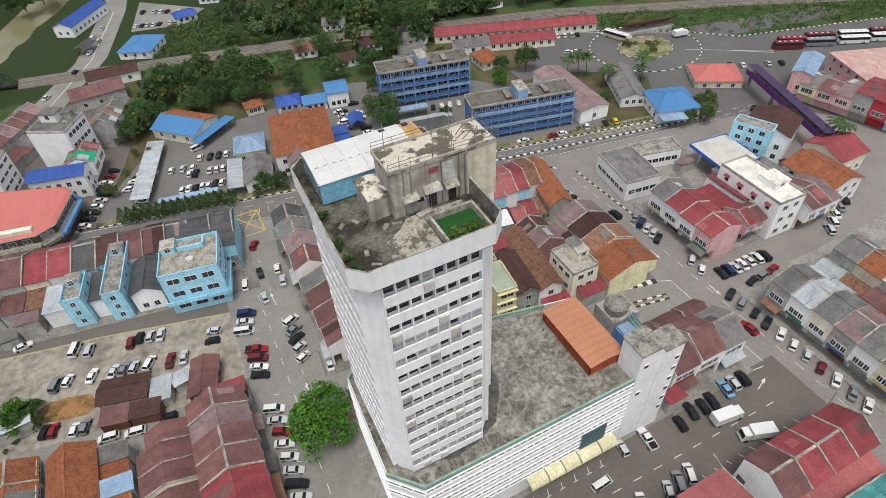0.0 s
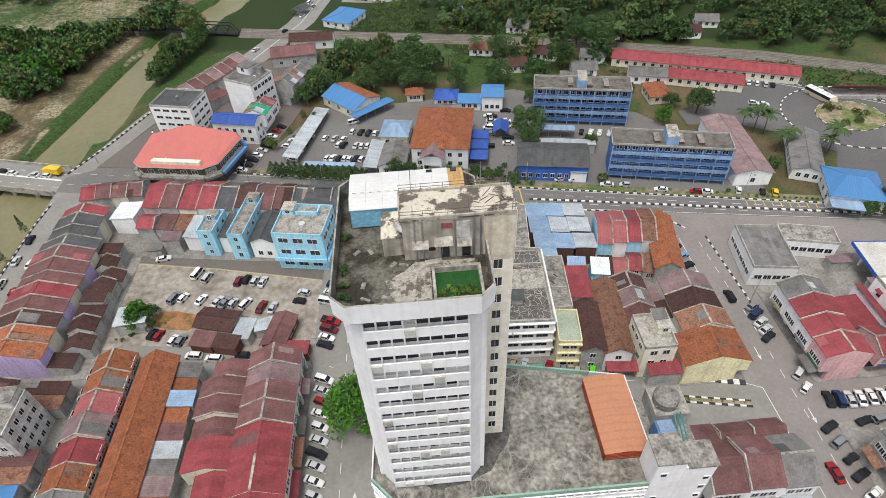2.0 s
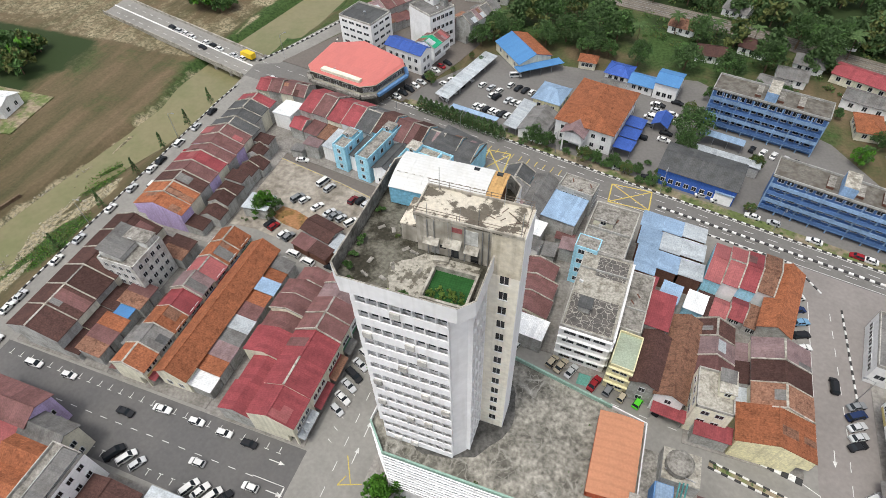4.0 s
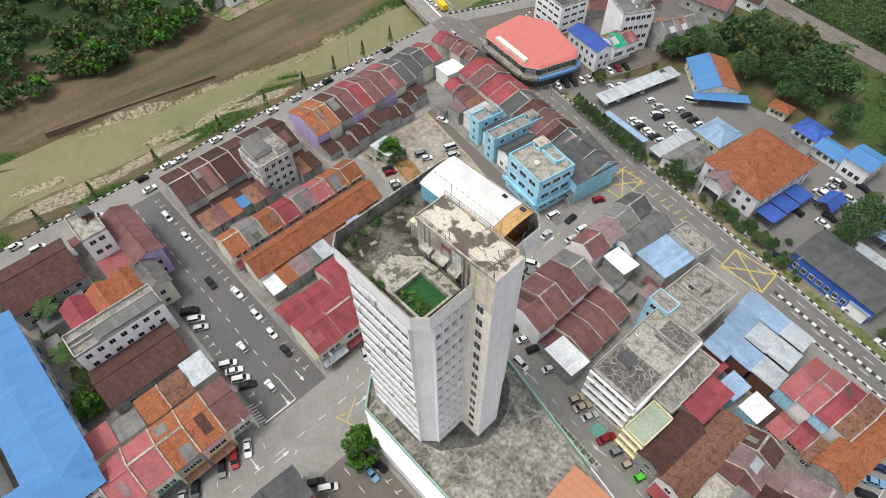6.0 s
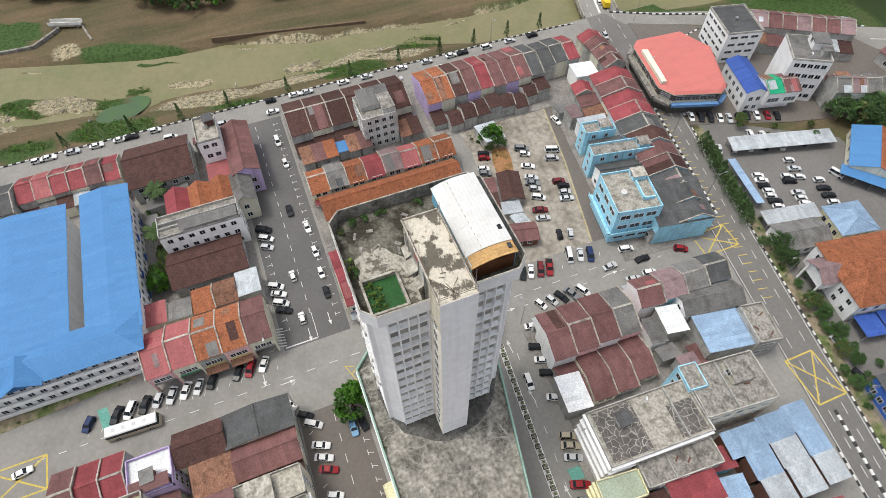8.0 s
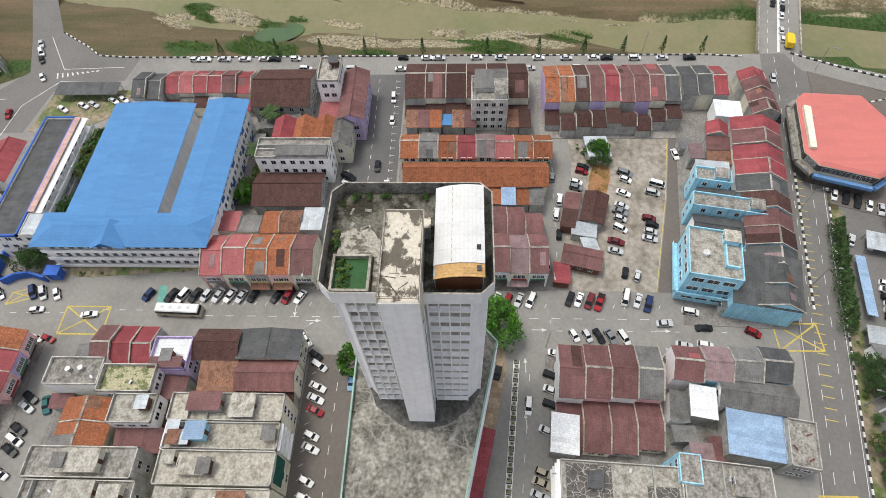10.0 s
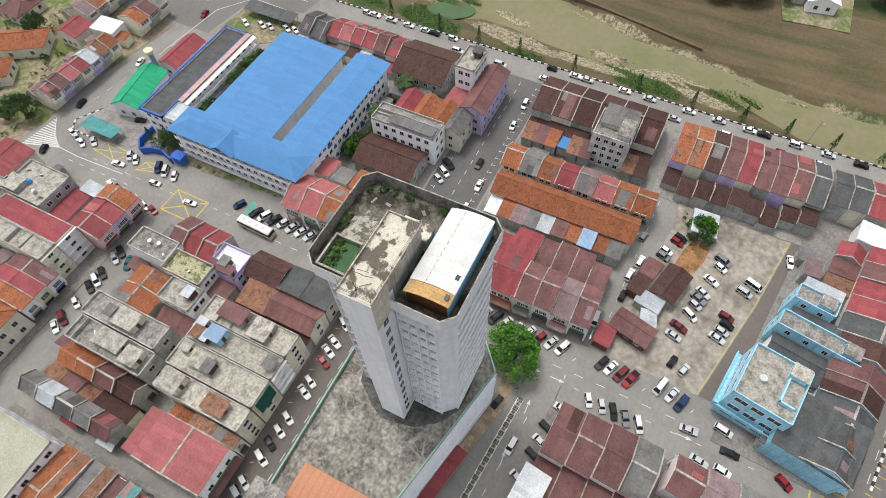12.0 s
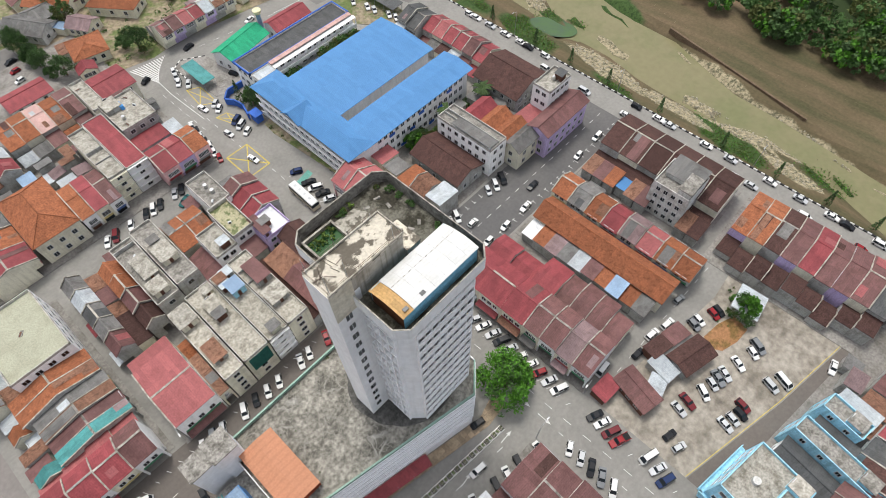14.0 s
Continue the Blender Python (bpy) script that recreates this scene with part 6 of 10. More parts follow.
for x, y, d in ((-52.6, 63.9, 8.6), (-43.9, 61.6, 17.0)):
    block((x, y, x + 4.2, y + d), 7.9, 'sky', M_CONC, floors=3, turn=T, label="narrow pale blue back building with a flat roof", n=2 if d < 10 else 4, bits=0, ww=0.9, faces='SEW', head=(0.5, d - 4.0, 3.4, d - 1.0, 1.2))
lean((-48.0, 64.6, -44.2, 73.0), 5.6, 6.2, 'dark', turn=T, wall='white', label="dark sheet roof between two blue buildings")
barn((-39.2, 61.4, -32.8, 74.0), 'y', 5.8, 1.5, 'dark', 'white', turn=T, name="shophouse", cat="shophouse", label="low back wing under a dark grey gable roof")
lean((-57.6, 66.4, -53.2, 74.0), 5.0, 5.6, 'zinc', turn=T, wall='white', label="pale sheet roof beside a blue building")
hotel = block((-32.0, 56.2, -19.5, 67.5), 11.2, 'sky', M_CONC_L, floors=3, turn=T, label="pale blue three-storey corner building with a flat concrete roof", n=3, bits=0, ww=2.4, wh=1.4, head=(0.6, 7.4, 3.4, 10.6, 1.6))
part("water_tank", Mesh().tube((6.8, 3.6, 11.25), (6.8, 3.6, 12.2), 0.75, 0.75, M_KERB_W, 14), hotel, "round white roof tank")
part("roof_beam", Mesh().box(3.9, 9.6, 7.6, 7.9, 11.25, 12.3, WALL['sky']).box(9.3, 9.6, 7.6, 10.4, 11.25, 12.3, WALL['sky']), hotel)
part("balcony", Mesh().box(-0.4, 12.9, -1.1, 0.0, 3.5, 3.7, WALL['sky']).box(-0.4, 12.9, -1.1, -0.95, 3.7, 4.6, WALL['sky']).box(12.5, 13.4, -0.6, 11.0, 3.5, 3.7, WALL['sky']).box(13.25, 13.4, -0.6, 11.0, 3.7, 4.6, WALL['sky']), hotel)
lean((-26.5, 66, -14.8, hwy_s(-20) - 2.5), 7.5, 9.5, 'dark', front='E', turn=T, wall='sky', label="pale blue gabled wing with a dark grey roof")
# sheds and hut in the lot
g = "lot sheds"
barn((-49.0, 37.0, -40.0, 42.2), 'x', 3.0, 0.8, 'brown', 'grey', turn=-15, group=g, label="low shack with a rusty brown roof")
lean((-49.2, 32.6, -44.2, 36.0), 2.6, 3.0, 'maroon', turn=-14, group=g, label="low shack with a maroon sheet roof", wall='brown')
lean((-44.0, 31.4, -38.6, 34.6), 2.7, 3.1, 'brown', turn=-14, group=g, label="low shack with a rusty sheet roof", wall='brown')
lean((-48.8, 35.9, -40.6, 37.2), 2.6, 2.4, 'grey', turn=-15, group=g)
barn((-32.4, 30.6, -27.6, 39.4), 'y', 3.0, 0.9, 'maroon', 'brown', turn=-14, group=g, label="shack with a dark red roof beside the street")
lean((-28.4, 28.2, -23.2, 31.6), 2.8, 2.5, 'red', turn=-5, group=g, label="low dark red roof over a street stall", wall='brown')
lean((-39.9, 33.6, -36.2, 39.2), 2.9, 2.6, 'zinc', turn=-10, group=g)
lean((-35.9, 35.8, -32.0, 39.0), 2.6, 2.3, 'zinc', turn=12, group=g)
lean((-68.0, 39.8, -61.2, 45.6), 3.6, 3.0, 'zinc', turn=6, label="small hut with a pale sheet roof beside a tree")

# ---- south-west: school with blue roofs and its neighbours ----
g = "pink corner terrace"
row((-42.0, -53.3, -22.2, -27.2), 'E', ['pink', 'pink', 'orange', 'orange', 'maroon'], ['pink', 'cream', 'grey'], eave=7.4, rise=2.4, main=0.52, group=g, n=3, yard=2.6)
barn((-54.0, -46.2, -44.0, -29.2), 'y', 4.6, 2.2, 'brown', 'grey', label="low hall under a dark red-brown gable roof", cat="hall", name="hall")
block((-61.2, -46.2, -54.6, -27.4), 9.6, 'white', M_CONC, floors=3, label="white three-storey block with a grey sheet and concrete roof", n=7, bits=4, ww=1.1, front='E')
lean((-58.5, -41.0, -54.8, -28.0), 11.2, 10.4, 'grey', front='E', wall='white', label="grey sheet roof over a top-floor room")
for i, (r, y) in enumerate((('red', -44), ('orange', -38.5), ('orange', -33), ('grey', -28.5))):
    barn((-71.0, y, -61.6, y + 5.2), 'x', 7.2, 1.6, r, 'cream', name="house", cat="house", group="old tiled houses", n=2)
block((-88.5, -33.0, -79.0, -27.2), 13.0, 'white', M_CONC_L, floors=4, label="narrow white four-storey house with a flat roof", n=4, bits=3, front='E', faces='NSE')
barn((-88.5, -26.8, -70.0, -20.4), 'x', 8.6, 1.4, 'maroon', 'lilac', name="house", cat="house", label="lilac two-storey house with a maroon sheet roof", n=6)
lean((-78.6, -33.0, -71.0, -27.2), 6.6, 6.0, 'pink', front='E', wall='lilac')
barn((-91.5, -52.5, -77.0, -36.5), 'y', 6.6, 3.0, 'brown', 'grey', name="house", cat="house", label="old house under a broad dark brown roof", n=5)
row((-92.0, -79.5, -79.5, -54.5), 'W', ['red', 'pink', 'red', 'red', 'maroon', 'red'], ['grey', 'cream'], eave=5.8, rise=2.0, main=0.7, group="red river terrace", n=2)
row((-90.5, -88.0, -77.0, -80.0), 'W', ['dark', 'dark'], ['grey'], eave=6.5, rise=1.8, main=0.75, group="red river terrace", n=2)
school = thing("school_building", pose(0, 0, 0.14), "long school blocks under one bright blue sheet roof", "school")
RB = ROOF['blue']
part("hall_wall", Mesh().box(-73, -37, -87.0, -67.2, 0, 9.8, WALL['white']), school)
part("hall_roof", gable_roof(Mesh(), -74, -33, -88.0, -66.2, 10.2, 0.8, -78.0, RB, over=0.3), school)
part("wing_wall", Mesh().box(-74.0, -36.4, -61.8, -52.6, 0, 9.8, WALL['white']), school)
part("wing_roof", gable_roof(Mesh(), -75.4, -33, -62.6, -51.8, 10.2, 0.8, -57.4, RB, over=0.3), school)
part("front_wall", Mesh().box(-36.4, -28.6, -92.6, -52.6, 0, 9.8, WALL['white']), school)
fr = Mesh()
for f in (((-27.4, -93.6, 10.1), (-27.4, -51.8, 10.1), (-32.2, -56.5, 12.2), (-32.2, -88.5, 12.2)), ((-37.2, -51.8, 10.1), (-37.2, -93.6, 10.1), (-32.2, -88.5, 12.2), (-32.2, -56.5, 12.2)), ((-37.2, -93.6, 10.1), (-27.4, -93.6, 10.1), (-32.2, -88.5, 12.2)), ((-27.4, -51.8, 10.1), (-37.2, -51.8, 10.1), (-32.2, -56.5, 12.2))):
    fr.sheet(f, 0.1, RB)
part("front_roof", fr, school)
part("porch_roof", gable_roof(Mesh(), 0, 7, 0, 7, 10.4, 2.2, 3.5, RB), school, at=pose(-33.6, -78.4, 0.2))
for k in range(3):
    part("corridor", Mesh().box(-28.6, -27.8, -92.4, -52.8, 0.4 + 3.2 * k, 0.65 + 3.2 * k, WALL['white']).box(-27.95, -27.8, -92.4, -52.8, 0.65 + 3.2 * k, 1.5 + 3.2 * k, WALL['white']), school)
    windows(school, (-28.595, -91.5), (-28.595, -53.5), 1.2 + 3.2 * k, 16)
    windows(school, (-37, -52.595), (-73, -52.595), 1.2 + 3.2 * k, 16)
    windows(school, (-73, -61.805), (-38, -61.805), 1.2 + 3.2 * k, 16)
for k in range(3):
    for i in range(9):
        if (i + k) % 3 == 0:
            part("blue_panel", Mesh().box(-71 + i * 3.8, -69 + i * 3.8, -52.6, -52.45, 0.4 + 3.2 * k, 1.3 + 3.2 * k, WALL['royal']), school)
block((-69.0, -106.0, -31.0, -96.6), 9.2, 'white', ROOF['dark'], floors=3, label="long white school block with a grey roof edged in royal blue", n=14, bits=0, parapet=0.5)
edge = thing("roof_fascia", pose(0, 0, 0), "royal blue fascia round a grey flat roof", "fascia")
part("fascia", ring_wall(Mesh(), ((-69.4, -106.4), (-30.6, -106.4), (-30.6, -98.0), (-69.4, -98.0)), 9.3, 10.1, 0.4, WALL['royal']), edge)
lean((-68.6, -97.6, -37.6, -96.7), 10.3, 10.2, 'blush', label="narrow pale pink roof strip")
arcade = thing("corridor_range", pose(0, 0, 0.14), "white open corridors along the grey-roofed school block", "corridor")
for k in range(3):
    part("floor_edge", Mesh().box(-69, -37.4, -96.58, -94.6, 0.2 + 3.1 * k, 0.5 + 3.1 * k, WALL['white']).box(-69, -37.4, -94.8, -94.6, 0.5 + 3.1 * k, 1.4 + 3.1 * k, WALL['white']), arcade)
for k in range(9):
    part("post", Mesh().box(-69 + 3.92 * k, -68.7 + 3.92 * k, -94.95, -94.65, 0, 9.2, WALL['white']), arcade)
part("roof", Mesh().sheet(((-69.4, -95.2, 9.2), (-37.4, -95.2, 9.2), (-37.4, -96.5, 9.5), (-69.4, -96.5, 9.5)), 0.1, WALL['white']), arcade)
block((-37.2, -97.6, -30.8, -93.7), 9.7, 'white', ROOF['zinc'], floors=3, label="small white stair block with a pale flat roof", n=2, bits=0, parapet=0.3)
barn((-48.6, -122.6, -32.4, -114.0), 'x', 4.8, 2.0, 'green', 'white', turn=10.8, label="single-storey hall with a green sheet roof", name="hall", cat="hall")
barn((-65.4, -121.0, -51.6, -114.2), 'x', 4.6, 1.6, 'red', 'white', name="house", cat="house")
lean((-26.2, -124.6, -22.2, -113.4), 3.2, 2.8, 'teal', open_sides=True, label="open market stalls under a teal canopy")
gate = thing("school_gate", pose(0, 0, 0.1), "low royal blue curved wall at the school gate", "gate")
GATE = ((-24.2, -93.4), (-25.6, -98.0), (-25.0, -101.5), (-23.4, -103.9), (-26.0, -106.4), (-32.4, -106.4))
for (xa, ya), (xb, yb) in zip(GATE, GATE[1:]):
    wl = Mesh()
    va, vb = Vector((xa, ya)), Vector((xb, yb))
    off = Vector((-(vb - va).y, (vb - va).x)).normalized() * 0.5
    wl.prism((tuple(va), tuple(vb), tuple(vb + off), tuple(va + off)), 0, 2.2, WALL['royal'])
    part("wall", wl, gate)
part("gate_house", Mesh().box(-26.6, -24.4, -93.2, -90.2, 0, 2.6, WALL['royal']).box(-26.9, -24.1, -93.5, -89.9, 2.6, 2.85, WALL['royal']), gate)
tower_w = thing("water_tower", pose(-50.2, -120.4, 0), "small blue and yellow water tower", "water tower")
part("stem", Mesh().tube((0, 0, 0), (0, 0, 9.0), 0.8, 0.7, ROOF['sky'], 10), tower_w)
part("bowl", Mesh().tube((0, 0, 9.0), (0, 0, 10.2), 1.1, 1.4, WALL['yellow'], 12), tower_w)
lean((-90.6, -115.0, -86.2, -96.4), 3.0, 2.6, 'dark', front='W', open_sides=True, label="open-sided shelter with a dark flat roof", name="bus_shelter", cat="shelter")
barn((-103.0, -152.5, -92.5, -141.0), 'x', 3.4, 2.0, 'orange', 'white', hip=3.4, turn=-30, name="house", cat="house")
board = thing("billboard", pose(-101.0, -138.0, 0, 0, 0, 35), "large pale billboard on steel legs", "billboard")
part("panel", Mesh().box(-6, 6, -0.15, 0.15, 2.2, 6.0, ROOF['zinc']), board)
for q in (-4.5, 0, 4.5):
    part("leg", Mesh().box(q - 0.12, q + 0.12, 0.15, 0.4, -0.1, 5.6, M_METAL), board)

# ---- south-east: concrete blocks across the street ----
g = "concrete shop blocks"
M_MOSS = surface("mossy_flat_roof", (0.40, 0.37, 0.24), stain=0.9, stain_to=(0.28, 0.38, 0.24), patch=0.7, grain=2.5, spread=0.3, edge=(0.48, 0.56))
M_SCREED = surface("sandy_flat_roof", (0.39, 0.365, 0.31), stain=0.9, stain_to=(0.55, 0.54, 0.52), patch=0.8, grain=2.0, spread=0.28)


def roof_room(x0, y0, x1, y1, z, h, wall, roof, label):
    """A hut on a flat roof: walls, a sheet roof that tips to one side, and a door."""
    hut = thing("roof_hut", pose(x0, y0, z), label, "hut", "rooftop huts")
    w, d = x1 - x0, y1 - y0
    part("wall", Mesh().box(0, w, 0, d, 0, h - 0.1, WALL[wall]), hut)
    part("roof", Mesh().sheet(((-0.25, -0.25, h), (w + 0.25, -0.25, h), (w + 0.25, d + 0.25, h + 0.35), (-0.25, d + 0.25, h + 0.35)), 0.09, ROOF[roof] if roof in ROOF else M_CONC_L), hut)
    part("door", Mesh().box(w * 0.4, w * 0.4 + 0.8, d, d + 0.05, 0.05, min(1.9, h - 0.2), WALL['brown']), hut)


barn((-8.2, -49.4, -2.0, -40.4), 'y', 7.4, 1.4, 'brown', 'cream', name="shophouse", cat="shophouse", group=g, label="old shophouse under a dark maroon gable roof")
barn((-8.2, -40.0, -2.0, -27.6), 'x', 7.6, 0.9, 'dark', 'cream', name="shophouse", cat="shophouse", group=g, label="corner shophouse under a low dark grey roof", n=4)
lean((-1.6, -47.4, 4.4, -39.8), 7.2, 6.0, 'rust', front='W', wall='cream', label="back building with a rusty tiled slope")
barn((-1.6, -39.4, 4.2, -27.6), 'y', 6.8, 1.5, 'maroon', 'cream', name="shophouse", cat="shophouse", group=g, n=3)
lean((4.5, -48.6, 6.2, -27.8), 5.0, 4.4, 'brown', front='W', label="narrow lean-to along a party wall")
block((6.4, -49.8, 11.8, -27.6), 10.0, 'cream', M_SCREED, floors=4, group=g, n=3, bits=2, faces='NS')
roof_room(6.9, -45.6, 10.2, -39.4, 10.2, 2.0, 'grey', 'maroon', "small hut with a maroon sheet roof on a flat roof")
roof_room(7.0, -37.4, 11.2, -33.0, 10.2, 1.5, 'grey', 'slab', "low concrete room on a flat roof")
block((12.0, -49.4, 17.0, -27.6), 9.8, 'white', M_SCREED, floors=4, group=g, n=3, bits=3, faces='NS', ledge=True)
roof_room(12.6, -44.8, 15.6, -41.2, 10.0, 2.3, 'sky', 'sky', "bright pale blue hut on a flat roof")
roof_room(12.3, -48.6, 14.4, -46.4, 10.0, 1.7, 'grey', 'zinc', "small zinc-roofed hut on a flat roof")
block((17.3, -49.2, 23.4, -27.4), 10.2, 'cream', M_SCREED, floors=4, group=g, n=3, bits=1, faces='NS', head=(1.2, 4.6, 4.4, 9.4, 1.7))
roof_room(17.9, -48.0, 19.8, -45.8, 10.4, 1.4, 'cream', 'slab', "small cream water-tank room on a flat roof")
block((23.7, -48.4, 28.4, -27.4), 9.6, 'cream', M_SCREED, floors=4, group=g, n=3, bits=2, faces='NS')
roof_room(24.2, -47.6, 28.0, -42.6, 9.8, 2.0, 'cream', 'slab', "cream stair-head room on a flat roof")
roof_room(24.6, -36.6, 27.6, -31.6, 9.8, 1.3, 'grey', 'rust', "low hut with a rusty sheet roof on a flat roof")
shop((28.7, -45.0, 31.2, -27.6), 'N', 'rust', 'cream', eave=7.0, rise=1.6, back='orange', group=g)
shop((31.4, -49.4, 40.8, -27.8), 'N', 'pink', 'white', eave=8.6, rise=1.2, main=0.72, back='pink', group=g, party=True, yard=0.02, back_gable=False)
net = thing("safety_net", pose(20.2, -27.2, 5.0), "dark green safety netting hung before a shop front", "netting", "")
part("sheet", Mesh().box(-2.4, 2.4, -0.22, 0.05, 0, 5.0, surface("green_netting", (0.02, 0.10, 0.085), stain=0.4, patch=0.8)), net)
row((-8.8, -71.0, 0.3, -58.2), 'W', ['maroon', 'red', 'red'], ['grey', 'lilac'], eave=7.4, rise=1.8, main=0.95, group=g, n=2)
block((-6.2, -57.8, 1.2, -49.8), 7.8, 'lilac', ROOF['white'], floors=3, group=g, n=3, bits=1, faces='WN', label="lilac-walled shophouse with a white sheet roof", parapet=0.9)
roof_room(-1.0, -57.0, 0.9, -50.4, 8.0, 1.8, 'lilac', 'maroon', "narrow back room with a maroon roof")
block((-0.9, -77.4, 4.9, -66.2), 9.4, 'white', M_CONC, floors=3, group=g, n=3, bits=3, faces='SW')
block((0.6, -65.8, 6.3, -54.8), 9.4, 'white', M_MOSS, floors=3, group=g, n=3, bits=1, faces='EN', label="white block with a moss-covered flat roof", parapet=1.1)
lean((1.6, -54.4, 6.2, -50.2), 6.4, 5.6, 'maroon', label="back building with a maroon sheet roof")
for i in range(2):
    shop((6.8 + i * 4.9, -72.4, 11.6 + i * 4.9, -62.0), 'S', 'orange', 'cream', eave=7.4, rise=1.8, main=0.95, group=g, party=bool(i))
block((6.7, -61.6, 12.4, -52.8), 9.8, 'white', M_CONC_L, floors=3, group=g, n=3, bits=2, faces='EN')
lean((12.7, -61.2, 16.6, -50.2), 6.6, 5.4, 'maroon', front='W', label="low back building with a maroon roof")
lean((7.0, -52.6, 11.8, -50.2), 5.8, 5.2, 'brown', label="low back building with a brown roof")
block((16.9, -74.0, 22.5, -53.4), 10.0, 'grey', M_CONC, floors=3, group=g, n=5, bits=1, faces='NSW')
roof_room(17.8, -66.6, 21.6, -59.6, 10.2, 1.8, 'cream', 'slab', "cream stair-head room on a flat roof")
block((22.8, -73.0, 28.3, -52.2), 9.8, 'grey', M_CONC, floors=3, group=g, n=5, bits=3, faces='NSE')
roof_room(23.4, -66.0, 26.6, -59.0, 10.0, 1.6, 'grey', 'slab', "grey concrete room on a flat roof")
roof_room(24.0, -57.8, 27.4, -54.0, 10.0, 1.8, 'cream', 'slab', "pale concrete room on a flat roof")
row((28.7, -73.4, 33.2, -52.0), 'W', ['orange', 'orange', 'maroon', 'brown'], ['grey'], eave=6.6, rise=1.6, main=0.95, group=g, n=2)
row((33.5, -76.5, 41.0, -51.0), 'E', ['grey', 'zinc', 'dark', 'grey', 'maroon'], ['grey', 'cream'], eave=6.2, rise=1.6, main=0.55, group=g, n=2, yard=0.02, back_gable=False)
g = "blocks beyond the lane"
row((45.5, -39.1, 66.5, -27.8), 'N', ['maroon', 'red', 'red', 'red'], ['white', 'cream'], eave=7.2, rise=2.0, main=0.7, back='pink', group=g, n=2)
block((45.7, -77.4, 58.8, -58.4), 9.8, 'white', surface("sage_roof", (0.38, 0.38, 0.29), stain=0.3), floors=3, group=g, n=6, bits=1, label="large white block with a pale sage flat roof")
row((45.3, -58.3, 65.9, -51.3), 'W', ['orange', 'orange'], ['grey'], eave=6.2, rise=1.6, main=0.8, group=g)
row((45.1, -51.4, 66.7, -39.2), 'W', ['grey', 'rust', 'maroon', 'teal'], ['grey'], eave=5.6, rise=1.2, main=0.7, group=g)
row((59.3, -79.1, 67.8, -58.6), 'E', ['maroon', 'pink', 'red', 'rust'], ['grey', 'cream'], eave=6.5, rise=1.8, group=g)
barn((28.6, -109.2, 40.0, -90.0), 'y', 7.6, 3.4, 'orange', 'cream', hip=5.0, label="broad house under an orange tiled hip roof", name="house", cat="house", n=5)
g = "southern terraces"
row((17.3, -104.4, 28.2, -89.2), 'N', ['maroon', 'red', 'orange'], ['white', 'cream'], eave=7.2, rise=1.6, main=0.85, group=g)
block((6.4, -116.2, 12.2, -93.0), 9.4, 'white', ROOF['red'], floors=4, group=g, n=3, bits=0, ledge=True, faces='N', label="white shop block with balconies and a red sheet roof", parapet=0.35)
block((12.4, -114.6, 17.1, -93.0), 9.4, 'cream', M_CONC_L, floors=4, group=g, n=3, bits=2, ledge=True, faces='N', label="cream shop block with arched balconies and a bare concrete roof")
row((-8.0, -97.6, 6.2, -87.6), 'N', ['orange', 'red', 'red'], ['pink', 'lilac'], eave=7.0, rise=1.6, main=0.95, group=g, n=4)
lean((-3.4, -105.4, 6.0, -100.4), 6.0, 5.6, 'red', wall='grey', label="flat red roof behind the corner shops")
lean((-7.0, -103.6, -3.6, -98.6), 6.4, 6.0, 'zinc', wall='grey', label="pale zinc sheet over a back room")
block((-4.6, -119.8, 5.8, -106.0), 8.6, 'grey', M_CONC_L, floors=3, group=g, n=4, bits=7, faces='NW', label="half-ruined grey concrete block with rubble on its roof", head=(5.6, 0.4, 9.8, 5.2, 1.4))
block((2.8, -135.2, 7.0, -120.2), 7.8, 'cream', M_CONC_L, floors=3, group=g, n=3, bits=1, faces='NW', label="narrow cream block with a bare concrete roof")
lean((-3.0, -124.6, 2.4, -120.3), 6.6, 6.0, 'maroon', wall='grey', label="back building with a maroon sheet roof")
barn((-7.8, -135.6, 2.4, -125.0), 'x', 6.6, 1.2, 'red', 'cream', name="house", cat="house", label="corner shop under a broad red sheet roof")
row((7.4, -138.6, 30.0, -121.6), 'S', ['maroon', 'orange', 'blush', 'orange', 'orange'], ['grey', 'cream'], eave=6.0, rise=1.5, group=g, main=0.72)
lean((29.6, -117.0, 33.2, -110.4), 4.8, 4.4, 'sky', wall='grey', label="back shed under a bright pale blue sheet")
row((41.2, -130.0, 60.0, -88.0), 'W', ['orange', 'rust', 'maroon', 'grey', 'orange', 'red'], ['grey', 'cream'], eave=6.4, rise=1.8, group=g)
row((31.0, -136.0, 40.0, -118.0), 'W', ['maroon', 'zinc', 'red'], ['grey', 'cream'], eave=6.0, rise=1.8, group=g)
barn((10.0, -153.0, 23.0, -145.0), 'x', 3.2, 1.2, 'red', 'white', name="house", cat="house")
g = "old houses in the yard"
barn((-12.2, -160.6, -2.0, -149.8), 'y', 3.6, 2.0, 'orange', 'cream', hip=3.6, turn=-12, name="house", cat="house", group=g, label="old house under an orange tiled hip roof")
lean((-6.0, -162.4, 0.4, -157.6), 3.4, 2.8, 'rust', turn=-12, wall='cream', group=g)
barn((-4.6, -149.0, 0.6, -144.6), 'y', 3.0, 1.2, 'red', 'cream', turn=-12, name="house", cat="house", group=g)
barn((-29.8, -178.0, -21.4, -161.6), 'y', 3.8, 2.2, 'orange', 'cream', hip=3.8, turn=36, name="house", cat="house", group=g, label="long house under an orange tiled hip roof")
